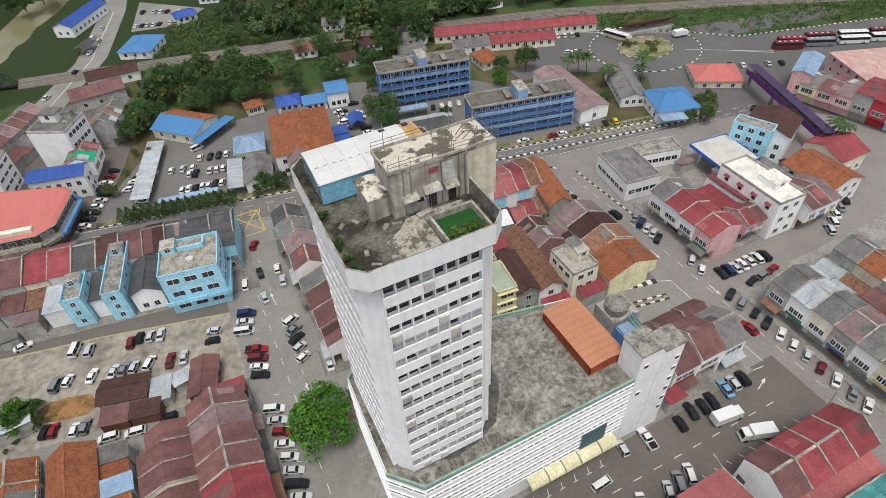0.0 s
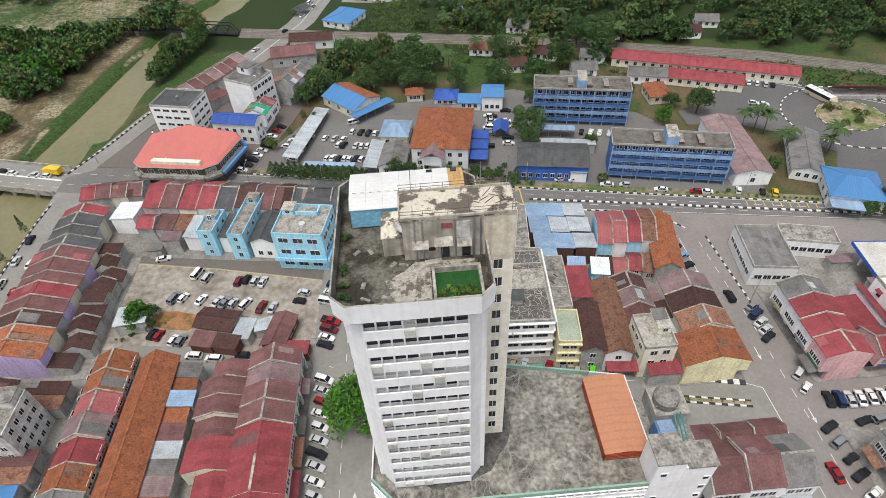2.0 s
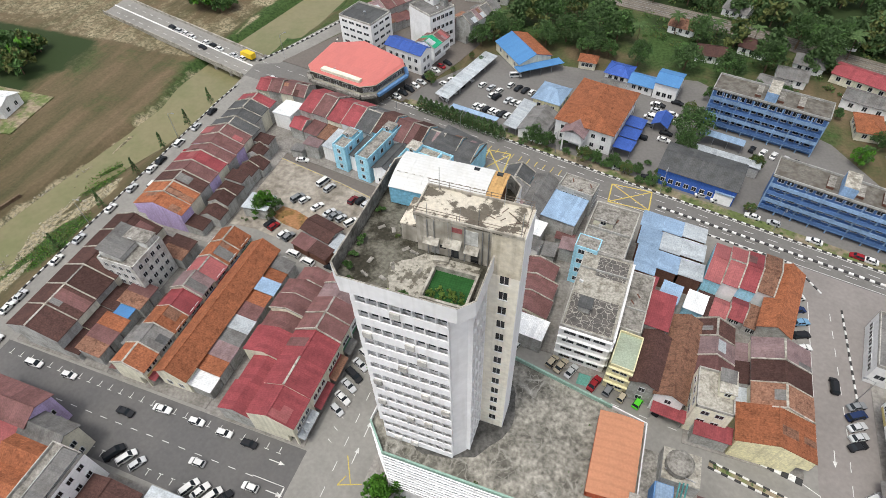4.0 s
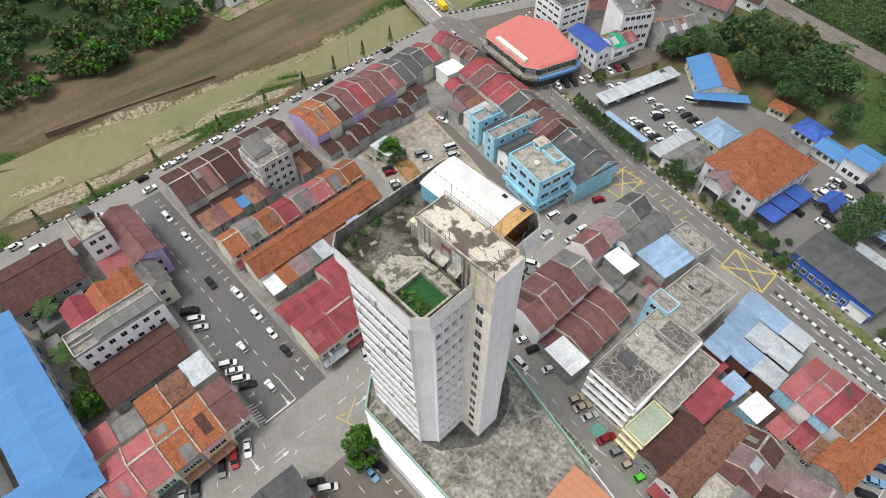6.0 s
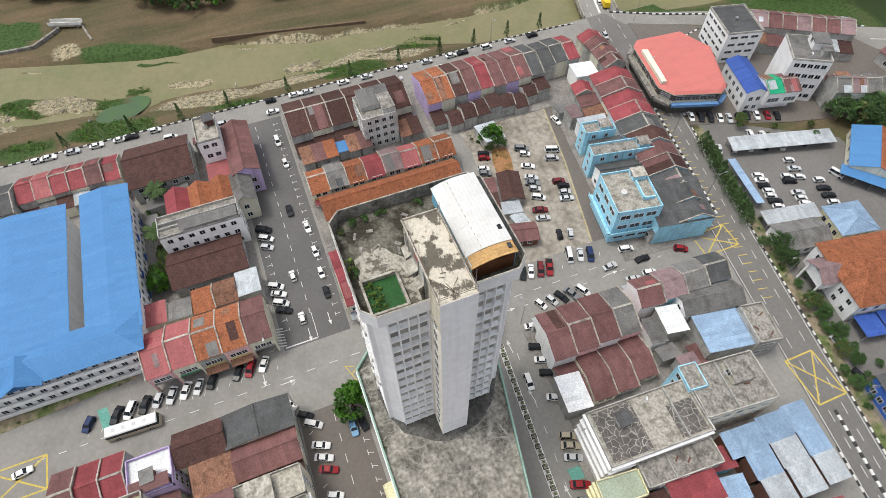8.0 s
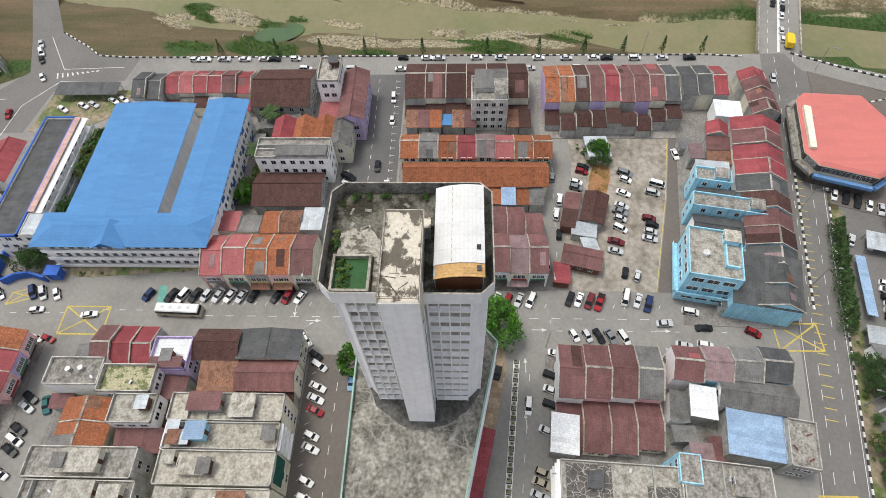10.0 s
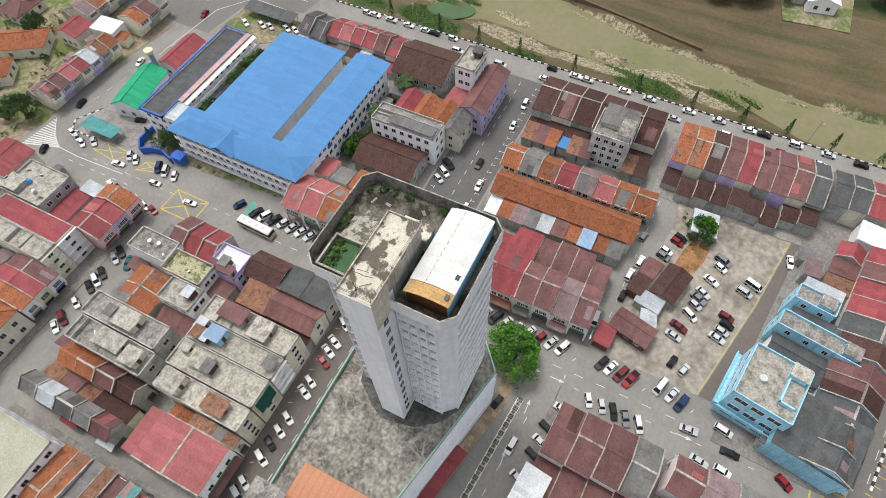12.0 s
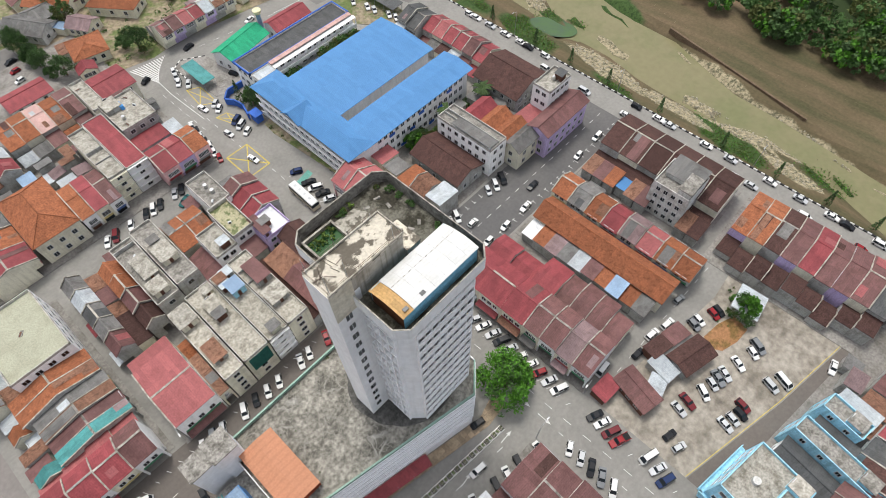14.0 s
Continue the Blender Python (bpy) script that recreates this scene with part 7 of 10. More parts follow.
barn((-44.5, -183.0, -35.2, -161.6), 'y', 4.0, 2.4, 'orange', 'cream', hip=4.2, turn=33, name="house", cat="house", group=g, label="long house under an orange tiled hip roof")
barn((-3.4, -187.0, 5.0, -171.5), 'y', 3.6, 1.8, 'grey', 'dirty', turn=30, name="house", cat="house", group=g)
barn((-15.0, -195.0, -6.6, -178.5), 'y', 3.6, 1.9, 'orange', 'cream', turn=33, name="house", cat="house", group=g)
barn((-15.6, -172.0, -8.8, -163.6), 'y', 3.4, 1.6, 'mauve', 'cream', turn=30, name="house", cat="house", group=g)
lean((-8.6, -174.4, -5.2, -170.6), 3.0, 2.6, 'sky', turn=30, wall='cream', group=g)
row((-52.6, -151.0, -24.8, -137.4), 'N', ['orange', 'rust', 'zinc', 'red', 'pink', 'maroon', 'maroon'], ['cream', 'grey', 'lilac'], eave=6.0, rise=1.7, group="far south terrace", main=0.55, back='mauve', yard=0.3)
row((-76.0, -150.0, -62.0, -137.6), 'N', ['grey', 'maroon', 'orange'], ['cream', 'grey'], eave=5.4, rise=1.6, group="far south terrace", main=0.7)
lean((-60.8, -151.4, -54.6, -143.6), 5.6, 5.0, 'white', turn=8, wall='white', label="low building under a pale sheet roof")
lean((-59.2, -143.2, -55.6, -140.2), 3.4, 3.0, 'orange', turn=8, wall='cream')
barn((-56.0, -161.0, -48.6, -152.6), 'x', 5.2, 1.6, 'red', 'cream', name="house", cat="house", group=g)
row((-80.0, -170.0, -58.0, -156.0), 'N', ['maroon', 'grey', 'zinc', 'orange', 'mauve'], ['cream', 'grey'], eave=5.6, rise=1.7, group="far south houses", main=0.7)
for i in range(10):
    x, y = -60 + 17 * (i % 5) + random.uniform(-4, 4), -204 + 15 * (i // 5) + random.uniform(-3, 3)
    barn((x, y, x + 11, y + 9), 'xy'[i % 2], 3.4, 1.8, random.choice(('orange', 'rust', 'grey', 'maroon')), 'cream', name="house", cat="house", group="far south houses", hip=2.5 if i % 3 else 0)

# ---- east end of the podium block ----
g = "corner terrace by the podium"
row((47.4, -10.6, 65.6, 2.6), 'S', ['maroon', 'maroon', 'grey'], ['white'], eave=7.4, rise=2.4, main=0.66, back='maroon', group=g, n=3)
lean((44.8, -13.4, 48.6, -10.9), 3.8, 3.2, 'red', label="low shed with a red roof beside the stair tower")

# ---- north of the planted street ----
g = "maroon terrace"
row((-5.8, 26.0, 15.6, 46.8), 'W', ['maroon', 'maroon', 'maroon', 'grey'], ['white', 'pink'], eave=6.6, rise=2.2, main=0.5, back='maroon', group=g, n=3, yard=0.02, turn=-4, back_gable=True)
lean((8.0, 24.4, 15.4, 29.4), 5.2, 4.8, 'white', turn=-6, label="white sheet roof on a shop corner")
row((-5.6, 49.5, 2.0, 73.0), 'W', ['maroon', 'mauve', 'grey', 'dark'], ['white', 'sky'], eave=6.8, rise=1.8, main=0.9, turn=-6, group="grey terrace")
lean((2.2, 52.2, 8.4, 57.0), 6.0, 5.5, 'white', turn=-8, label="white sheet roof over a back building")
lean((3.0, 48.4, 8.8, 51.8), 5.0, 4.5, 'grey', turn=-8, wall='white', label="low mossy grey sheet roof over a back yard")
lean((7.0, 58.0, 16.0, 68.4), 6.2, 5.6, 'sky', turn=-9, label="large pale blue sheet roof")
barn((1.5, 58.0, 7.0, 72.0), 'y', 6.4, 1.6, 'grey', 'white', turn=-8, name="house", cat="house")
block((9.0, 68.2, 18.0, 73.5), 6.6, 'grey', M_CONC, floors=2, turn=T, n=3, bits=3)
M_CRACK = surface("tarred_roof", (0.085, 0.08, 0.076), stain=0.6, stain_to=(1.8, 1.7, 1.6), patch=0.5, grain=1.5)
ck = M_CRACK.node_tree
vor = ck.nodes.new("ShaderNodeTexVoronoi")
vor.feature = 'DISTANCE_TO_EDGE'
vor.inputs["Scale"].default_value, vor.inputs["Randomness"].default_value = 0.8, 1.0
gap = ck.nodes.new("ShaderNodeMapRange")
gap.inputs["From Min"].default_value, gap.inputs["From Max"].default_value, gap.inputs["To Min"].default_value, gap.inputs["To Max"].default_value = 0.012, 0.045, 1.0, 0.0
pale = ck.nodes.new("ShaderNodeMix")
pale.data_type = 'RGBA'
pale.inputs["B"].default_value = (0.36, 0.34, 0.30, 1)
pos = ck.nodes.new("ShaderNodeNewGeometry")
bend = ck.nodes.new("ShaderNodeTexNoise")
bend.inputs["Scale"].default_value, bend.inputs["Detail"].default_value = 0.7, 4.0
bent = ck.nodes.new("ShaderNodeVectorMath")
bent.operation = 'MULTIPLY_ADD'
bent.inputs[1].default_value = (1.6, 1.6, 0.0)
ck.links.new(pos.outputs["Position"], bend.inputs["Vector"])
ck.links.new(bend.outputs["Color"], bent.inputs[0])
ck.links.new(pos.outputs["Position"], bent.inputs[2])
ck.links.new(bent.outputs[0], vor.inputs["Vector"])
ck.links.new(vor.outputs["Distance"], gap.inputs["Value"])
ck.links.new(gap.outputs["Result"], pale.inputs["Factor"])
ck.links.new(ck.nodes["Principled BSDF"].inputs["Base Color"].links[0].from_socket, pale.inputs["A"])
ck.links.new(pale.outputs["Result"], ck.nodes["Principled BSDF"].inputs["Base Color"])
wb = block((18.6, 24.0, 29.0, 45.0), 11.6, 'white', M_CONC_L, floors=4, turn=-3, label="white four-storey block with a cracked tarred roof", n=7, bits=3, ww=2.6, wh=0.9, faces='SNE', ledge=True)
for a in ((0.5, 9.8, 1.0, 9.0), (3.5, 9.8, 15.0, 20.4)):
    part("tar_sheet", Mesh().box(*a, 11.64, 11.70, M_CRACK), wb, "black tarred roofing with pale cracks")
block((18.2, 45.4, 28.2, 60.5), 11.6, 'cream', M_CONC, floors=3, turn=-6, label="cream block with a weathered flat roof and blue end", n=5, bits=3, faces='WEN', head=(1, 8, 5.4, 12, 1.6))
block((16.9, 44.9, 22.0, 48.8), 12.6, 'sky', M_CONC, floors=4, turn=-6, label="narrow pale blue stair tower between two blocks", n=2, bits=0, parapet=0.15, faces='SWE')
block((29.3, 20.6, 34.0, 29.0), 8.2, 'yellow', surface("sage_sheet", (0.33, 0.38, 0.30), stain=0.4), floors=3, turn=-6, label="pale yellow three-storey shop with a sage green roof", n=3, bits=0, faces='S', ledge=True, ww=1.8)
block((29.3, 29.2, 34.2, 44.6), 8.8, 'grey', M_CONC, floors=3, turn=-4, n=3, bits=3, faces='E')
lean((34.4, 32.5, 39.2, 41.8), 8.4, 8.2, 'red', turn=-6, wall='grey', label="bright red sheet roof over a back building")
barn((34.2, 19.6, 39.0, 32.0), 'y', 7.0, 1.2, 'brown', 'grey', turn=-6, name="shophouse", cat="shophouse")
barn((39.3, 18.6, 44.6, 38.0), 'y', 6.6, 1.4, 'rust', 'white', turn=-6, name="shophouse", cat="shophouse")
lean((38.6, 16.6, 44.6, 18.6), 3.2, 3.6, 'red', turn=-6, label="red sheet awning over a shop front", open_sides=True)
g = "pale blue roofed terrace"
for i, (x0, x1) in enumerate(((30.4, 34.9), (35.5, 39.6), (40.2, 45.0))):
    for k, (y0, y1) in enumerate(((48.0, 55.6), (56.1, 61.8), (62.2, 67.2))):
        y0, y1 = y0 - 0.12 * i + (2.2 if k == 0 and i else 0), y1 - 0.4 * i
        lean((x0, y0, x1, y1), 6.7 - 0.25 * i, 6.3 - 0.25 * i, (('sky', 'sky', 'sky'), ('sky', 'zinc', 'sky'), ('zinc', 'zinc', 'zinc'))[i][k], front='W', turn=-4, wall='brown', group=g, label="%s sheet roof of a covered shop row" % ("bare zinc" if (i, k) == (1, 1) or i == 2 else "pale blue"))
for i in range(3):
    lean((31.6 + i * 5.4, 44.0 - i * 0.9, 35.6 + i * 5.4, 48.6 - i * 0.9), 5.2, 4.6, ('red', 'sky', 'white')[i], front='N', turn=T, wall='sky')
row((45.5, 42.5, 59.8, 61.4), 'N', ['pink', 'pink', 'red', 'rust'], ['sky', 'white'], eave=6.6, rise=1.6, main=0.6, turn=T, group=g, n=2)
barn((58.5, 41.3, 64.5, 59.8), 'y', 5.6, 1.8, 'orange', 'grey', turn=T, name="house", cat="house", label="long low house with an orange-brown tiled roof")
g = "yellow corner terrace"
shop((51.5, 14.2, 65.9, 22.2), 'E', 'orange', 'yellow', eave=6.2, rise=2.4, main=0.9, group=g, party=False)
row((52.8, 22.0, 65.7, 37.9), 'E', ['rust', 'brown', 'mauve'], ['cream', 'grey'], eave=6.8, rise=2.2, main=0.8, group=g, n=2)
block((44.8, 16.7, 51.3, 25.1), 9.4, 'cream', M_CONC_L, floors=3, label="tall narrow cream house with a stepped flat roof", n=3, bits=1, head=(3.6, 3.4, 6.3, 8.2, 1.8))
lean((46.2, 14.4, 52.6, 16.8), 4.2, 5.0, 'red', label="red sheet roof over a low front")
row((44.7, 25.4, 52.7, 39.4), 'W', ['maroon', 'mauve', 'brown'], ['pink', 'grey'], eave=6.2, rise=1.8, main=0.9, group=g, n=2)

# ---- east across the side street ----
g = "pink and white terrace"
row((79.4, 12.2, 90.6, 32.0), 'W', ['red', 'red', 'red', 'grey'], ['pink', 'white', 'white', 'white'], eave=8.0, rise=1.7, main=0.8, back='red', group=g, n=3, yard=0.02)
row((90.8, 12.4, 97.2, 20.0), 'S', ['red', 'maroon'], ['pink'], eave=6.6, rise=1.4, main=0.95, group=g)
lean((90.8, 20.2, 97.2, 28.4), 6.4, 5.8, 'red', front='E', wall='pink', label="flat red sheet roof behind the terrace")
lean((95.6, 18.4, 97.5, 30.0), 8.2, 7.2, 'red', front='W', wall='white', label="narrow red sheet roof along a white wall")
wblock = block((97.8, 10.8, 106.0, 28.8), 10.6, 'white', surface("white_roof_screed", (0.66, 0.64, 0.58), stain=0.6, patch=0.5), floors=3, turn=-2, n=4, bits=0, faces='NS', head=(3.2, 4.6, 7.6, 9.4, 1.6), label="white three-storey building with red hoods over its windows")
for k in range(3):
    for i in range(4):
        wd = part("window", shared(("hood_window",), lambda q: q.box(-0.5, 0.5, -0.05, 0.05, 0, 1.3, M_GLASS).box(-0.6, 0.6, -0.1, 0.02, -0.1, 0, M_FRAME)), wblock, at=pose(-0.01, 2.6 + i * 4.2, 1.4 + k * 3.2, 0, 0, -90))
        part("hood", shared(("window_hood",), lambda q: q.sheet(((-0.8, -0.7, 1.35), (0.8, -0.7, 1.35), (0.8, 0, 1.75), (-0.8, 0, 1.75)), 0.08, ROOF['red'])), wd)
row((106.4, 8.6, 117.0, 20.6), 'S', ['maroon', 'maroon', 'mauve'], ['white'], eave=7.4, rise=1.4, main=0.9, group=g, n=2)
lean((106.6, 21.2, 117.6, 32.0), 5.2, 4.8, 'grey', wall='white', turn=-6, label="low flat grey roof behind the white building")
barn((118.0, 11.6, 129.6, 25.4), 'y', 6.4, 2.2, 'orange', 'white', name="house", cat="house", label="broad white house under an orange tiled roof")
block((79.2, 38.2, 89.2, 52.6), 5.6, 'white', ROOF['grey'], floors=1, turn=-8, label="low white workshop with a flat grey roof", n=6, bits=0, ww=1.8)
block((90.4, 46.4, 103.4, 52.2), 4.6, 'white', M_CONC, floors=1, turn=-14, label="low white workshop with a flat grey roof", n=6, bits=0, ww=1.8)
petrol = thing("fuel_station_canopy", pose(110.4, 37.7, 0, 0, 0, -6), "white flat canopy with a blue edge over a forecourt", "canopy")
part("roof", Mesh().box(-6, 6, -6.5, 6.5, 5.0, 5.6, surface("canopy_sheet", (0.52, 0.51, 0.47), stain=0.4, ribs=0.3)), petrol)
part("fascia", ring_wall(Mesh(), ((-6.1, -6.6), (6.1, -6.6), (6.1, 6.6), (-6.1, 6.6)), 4.9, 5.8, 0.15, WALL['royal']), petrol)
for x in (-3.5, 3.5):
    for y in (-4, 4):
        part("column", Mesh().box(x - 0.25, x + 0.25, y - 0.25, y + 0.25, 0, 5.0, WALL['white']), petrol)
block((117.6, 33.0, 122.2, 43.0), 10.8, 'sky', M_CONC, floors=4, turn=24, label="bright pale blue four-storey house end", n=3, bits=0, parapet=0.3)
barn((122.4, 32.6, 134.0, 44.4), 'x', 8.8, 2.2, 'brown', 'white', turn=24, name="house", cat="house", n=4, label="white house under a dark maroon tiled roof")
barn((131.4, 18.7, 142.0, 29.7), 'x', 6.0, 2.0, 'red', 'cream', name="house", cat="house")
g = "east terrace"
row((80.2, -31.0, 95.5, -3.0), 'W', ['grey', 'grey', 'mauve', 'grey', 'zinc', 'grey'], ['cream', 'white', 'grey'], eave=8.4, rise=1.8, main=0.6, group=g, n=3)
row((95.8, -30.0, 109.0, -2.0), 'E', ['grey', 'rust', 'zinc', 'orange', 'grey'], ['grey', 'cream'], eave=7.0, rise=1.8, group=g, n=2)
row((80.2, -62.0, 96.0, -33.0), 'W', ['orange', 'rust', 'maroon', 'grey', 'red'], ['grey', 'cream'], eave=7.6, rise=1.8, group=g, n=2)

# ---- north of the main road ----
M_SHOPDARK = surface("dark_shop_front", (0.06, 0.058, 0.055), stain=0.8, stain_to=(2.0, 1.8, 1.6), patch=0.9, rough=0.5)
market = thing("market_building", pose(0, 0, 0.1), "two-storey corner market under a broad salmon-pink roof", "market")
MR = ((-79.6, 99.8), (-77.2, 97.2), (-59.0, 93.8), (-54.8, 96.0), (-50.6, 108.4), (-52.6, 111.6), (-68.6, 118.0), (-78.4, 114.0))
part("wall", Mesh().prism(MR, 0, 7.4, WALL['cream']), market)
cx, cy = -65.0, 105.5
MO = [(cx + (x - cx) * 1.04, cy + (y - cy) * 1.05) for x, y in MR]
part("roof", Mesh().solid([(x, y, 7.4) for x, y in MO], [(cx + (x - cx) * 0.97, cy + (y - cy) * 0.97, 8.0) for x, y in MR], ROOF['salmon']), market)
part("roof_edge", Mesh().prism(MO, 7.1, 7.4, WALL['cream']), market)
ba = Mesh()
for i in range(8):
    a, b = Vector(MO[i]), Vector(MO[(i + 1) % 8])
    d = (b - a).normalized()
    s = Vector((d.y, -d.x)) * 1.2
    ba.prism((tuple(a), tuple(a + s), tuple(b + s), tuple(b)), 3.6, 4.5, WALL['flat_blue'] if i in (3, 4) else M_CONC)
part("canopy_band", ba, market)
for i in range(5):
    windows(market, MR[i], MR[i + 1], 5.0, 5 if i != 2 else 8, w=1.8)
part("window_band", Mesh().prism([(cx + (x - cx) * 1.006, cy + (y - cy) * 1.006) for x, y in MR], 4.8, 6.7, M_SHOPDARK), market, "dark ribbon of upper windows")
part("roof_step", Mesh().prism(((-74.0, 96.9), (-59.2, 94.1), (-58.9, 95.6), (-73.4, 98.6)), 7.5, 8.9, WALL['cream']), market)
part("shop_front", Mesh().prism([(cx + (x - cx) * 1.012, cy + (y - cy) * 1.012) for x, y in MR], 0.2, 3.5, M_SHOPDARK), market, "dark open shop fronts under the canopy")
N = -12.0
block((-81.2, 125.2, -67.0, 136.6), 10.2, 'white', ROOF['dark'], floors=4, turn=N - 2, label="white and grey block with framed panels under a grey roof", n=4, bits=1, ww=2.2, wh=0.8)
barn((-61.0, 117.4, -46.4, 123.4), 'x', 7.6, 1.2, 'royal', 'white', turn=N - 2, name="shophouse", cat="shophouse", label="white shophouse with a royal blue sheet roof", n=5)
slant(-47.6, 126.6, 8.4, 10.0, 'E', N - 2, ['green', 'maroon'], ['white'], eave=7.6, rise=1.4, main=0.9)
block((-56.8, 131.2, -45.3, 142.0), 13.6, 'white', ROOF['grey'], floors=4, turn=N - 18, label="tall plain white block with a stepped grey roof", n=5, bits=2, faces='E', head=(1, 6, 6, 10.5, 2.4))
slant(-39.6, 148.6, 11.0, 17.0, 'E', N - 10, ['grey', 'mauve', 'grey', 'grey'], ['grey', 'white'], eave=8.0, rise=2.0, n=2)
slant(-67.4, 153.6, 14.5, 31.0, 'W', -31, ['mauve', 'maroon', 'maroon', 'mauve', 'maroon', 'maroon', 'mauve'], ['grey'], eave=6.4, rise=1.8, n=2)
barn((-50.5, 171.0, -33.5, 179.0), 'x', 4.6, 2.2, 'maroon', 'grey', turn=4, label="long low hall with a dark red roof")
barn((-45.0, 185.5, -27.5, 192.0), 'x', 4.0, 1.8, 'brown', 'white', turn=-2, name="house", cat="house", label="long white house with a dark red roof")
barn((-30.5, 204.0, -17.5, 219.0), 'y', 3.2, 2.0, 'blue', 'white', hip=3.6, turn=-28, name="house", cat="house", label="white house with a blue sheet hip roof")
barn((-59.0, 253.0, -31.0, 261.5), 'x', 4.6, 1.8, 'royal', 'white', turn=57, name="hall", cat="hall", label="long hall under a royal blue sheet roof", n=8)
barn((-49.0, 222.0, -41.0, 227.0), 'x', 2.8, 1.0, 'dark', 'white', turn=60, open_sides=True, name="canopy", cat="canopy")
# institution yard
lean((-31.0, 97.6, -15.6, 99.4), 2.5, 2.2, 'sky', turn=-10, open_sides=True, name="carport", cat="carport", label="long carport under a pale blue sheet behind the hedge")
for i in range(4):
    cpx, cpy = -35.0 + i * 1.95, 106.5 + i * 7.2
    lean((cpx - 1.8, cpy - 3.6, cpx + 2.6, cpy + 3.6), 2.9, 2.5, 'zinc', front='W', turn=-15, open_sides=True, name="carport", cat="carport", label="open carport with a pale zinc roof", group="carports")
half = barn((-26.25, 131.0, -9.75, 143.0), 'x', 3.6, 2.0, 'blue', 'cream', turn=-46, name="house", cat="house", label="cream house with a half blue, half orange roof", ridge=0.5)
part("tiled_slope", Mesh().sheet(((-0.38, 6.0, 5.68), (16.88, 6.0, 5.68), (16.88, 12.55, 3.51), (-0.38, 12.55, 3.51)), 0.06, ROOF['orange']), half, "orange tiled slope")
lean((-18.6, 127.6, -2.6, 131.4), 3.0, 2.6, 'blue', turn=38, open_sides=True, name="carport", cat="carport", label="open carport with a blue roof")
barn((-6.8, 108.5, 1.6, 117.8), 'x', 4.0, 2.0, 'sky', 'yellow', hip=3, turn=T, name="house", cat="house", label="yellow house under a pale blue pyramid roof")
barn((-7.2, 93.0, 0.2, 105.0), 'y', 3.4, 1.6, 'grey', 'white', turn=T, label="grey-roofed shed in the yard")
lean((-11.4, 94.0, -7.6, 108.5), 3.2, 2.8, 'zinc', front='W', turn=T, open_sides=True, name="carport", cat="carport", label="open carport with a pale zinc roof")
hall = barn((3.8, 95.0, 20.6, 117.5), 'y', 7.2, 3.4, 'orange', 'white', hip=5.5, turn=T, name="institution_house", cat="building", label="large white two-storey house under an orange hip roof", n=7)
pc = thing("porch", pose(8.2, 94.5, 0.05, 0, 0, T), "white two-storey porch with a mauve gable roof", "porch")
part("roof", gable_roof(Mesh(), -3.4, 3.4, -3.2, 3.2, 0, 1.8, 0, ROOF['mauve']), pc, at=pose(0, 0, 6.4, 0, 0, 90))
for x in (-2.8, 2.4):
    part("column", Mesh().box(x, x + 0.4, -3.0, -2.6, 0, 6.3, WALL['white']), pc)
part("wall", Mesh().box(-3, 3, -2.4, 3, 3.2, 6.3, WALL['white']), pc)
for i in range(3):
    lean((19.6 + i * 0.9, 93.5 + i * 5.6, 24.6 + i * 0.9, 98.6 + i * 5.6), 3.4, 3.0, 'royal', turn=T, open_sides=True, name="canopy", cat="canopy", label="open royal blue sheet canopy", group="royal blue canopies")
barn((11.5, 131.0, 19.0, 138.0), 'x', 3.0, 1.6, 'royal', 'white', turn=T, hip=2.5, name="house", cat="house")
barn((19.4, 127.4, 27.0, 133.4), 'x', 3.2, 1.4, 'blue', 'white', turn=T, name="house", cat="house")
barn((27.4, 125.6, 34.4, 133.6), 'x', 5.8, 1.2, 'blue', 'white', turn=T, name="house", cat="house")
barn((11.0, 121.0, 18.5, 127.5), 'x', 3.2, 1.6, 'grey', 'white', turn=T, name="house", cat="house")
barn((1.5, 136.0, 7.0, 140.0), 'x', 3.0, 1.4, 'orange', 'cream', hip=2, name="house", cat="house")
barn((29.0, 108.5, 33.0, 114.5), 'y', 2.8, 1.2, 'royal', 'white', turn=T, open_sides=True, name="canopy", cat="canopy")
barn((33.0, 84.5, 53.0, 96.0), 'x', 5.4, 1.6, 'dark', 'royal', turn=T, name="office", cat="building", label="two-storey office with a dark grey roof and blue walls", n=9)
lean((48.0, 82.8, 52.5, 94.3), 3.6, 3.2, 'sky', turn=T, wall='white', label="white side wing with a pale blue roof")
lean((41.0, 97.5, 58.0, 101.0), 3.6, 3.0, 'zinc', turn=T, label="long low shed with a pale zinc roof")


M_FLAT_A = surface("slate_blue_paint", (0.085, 0.17, 0.36), streak=0.3, stain=0.4, patch=0.3)
M_FLAT_B = surface("dull_pale_blue_paint", (0.24, 0.37, 0.56), streak=0.35, stain=0.5, patch=0.3)


M_FLATROOF = surface("weathered_flat_roof", (0.16, 0.148, 0.13), stain=0.9, stain_to=(0.45, 0.42, 0.38), patch=0.5, grain=2.0, spread=0.3)


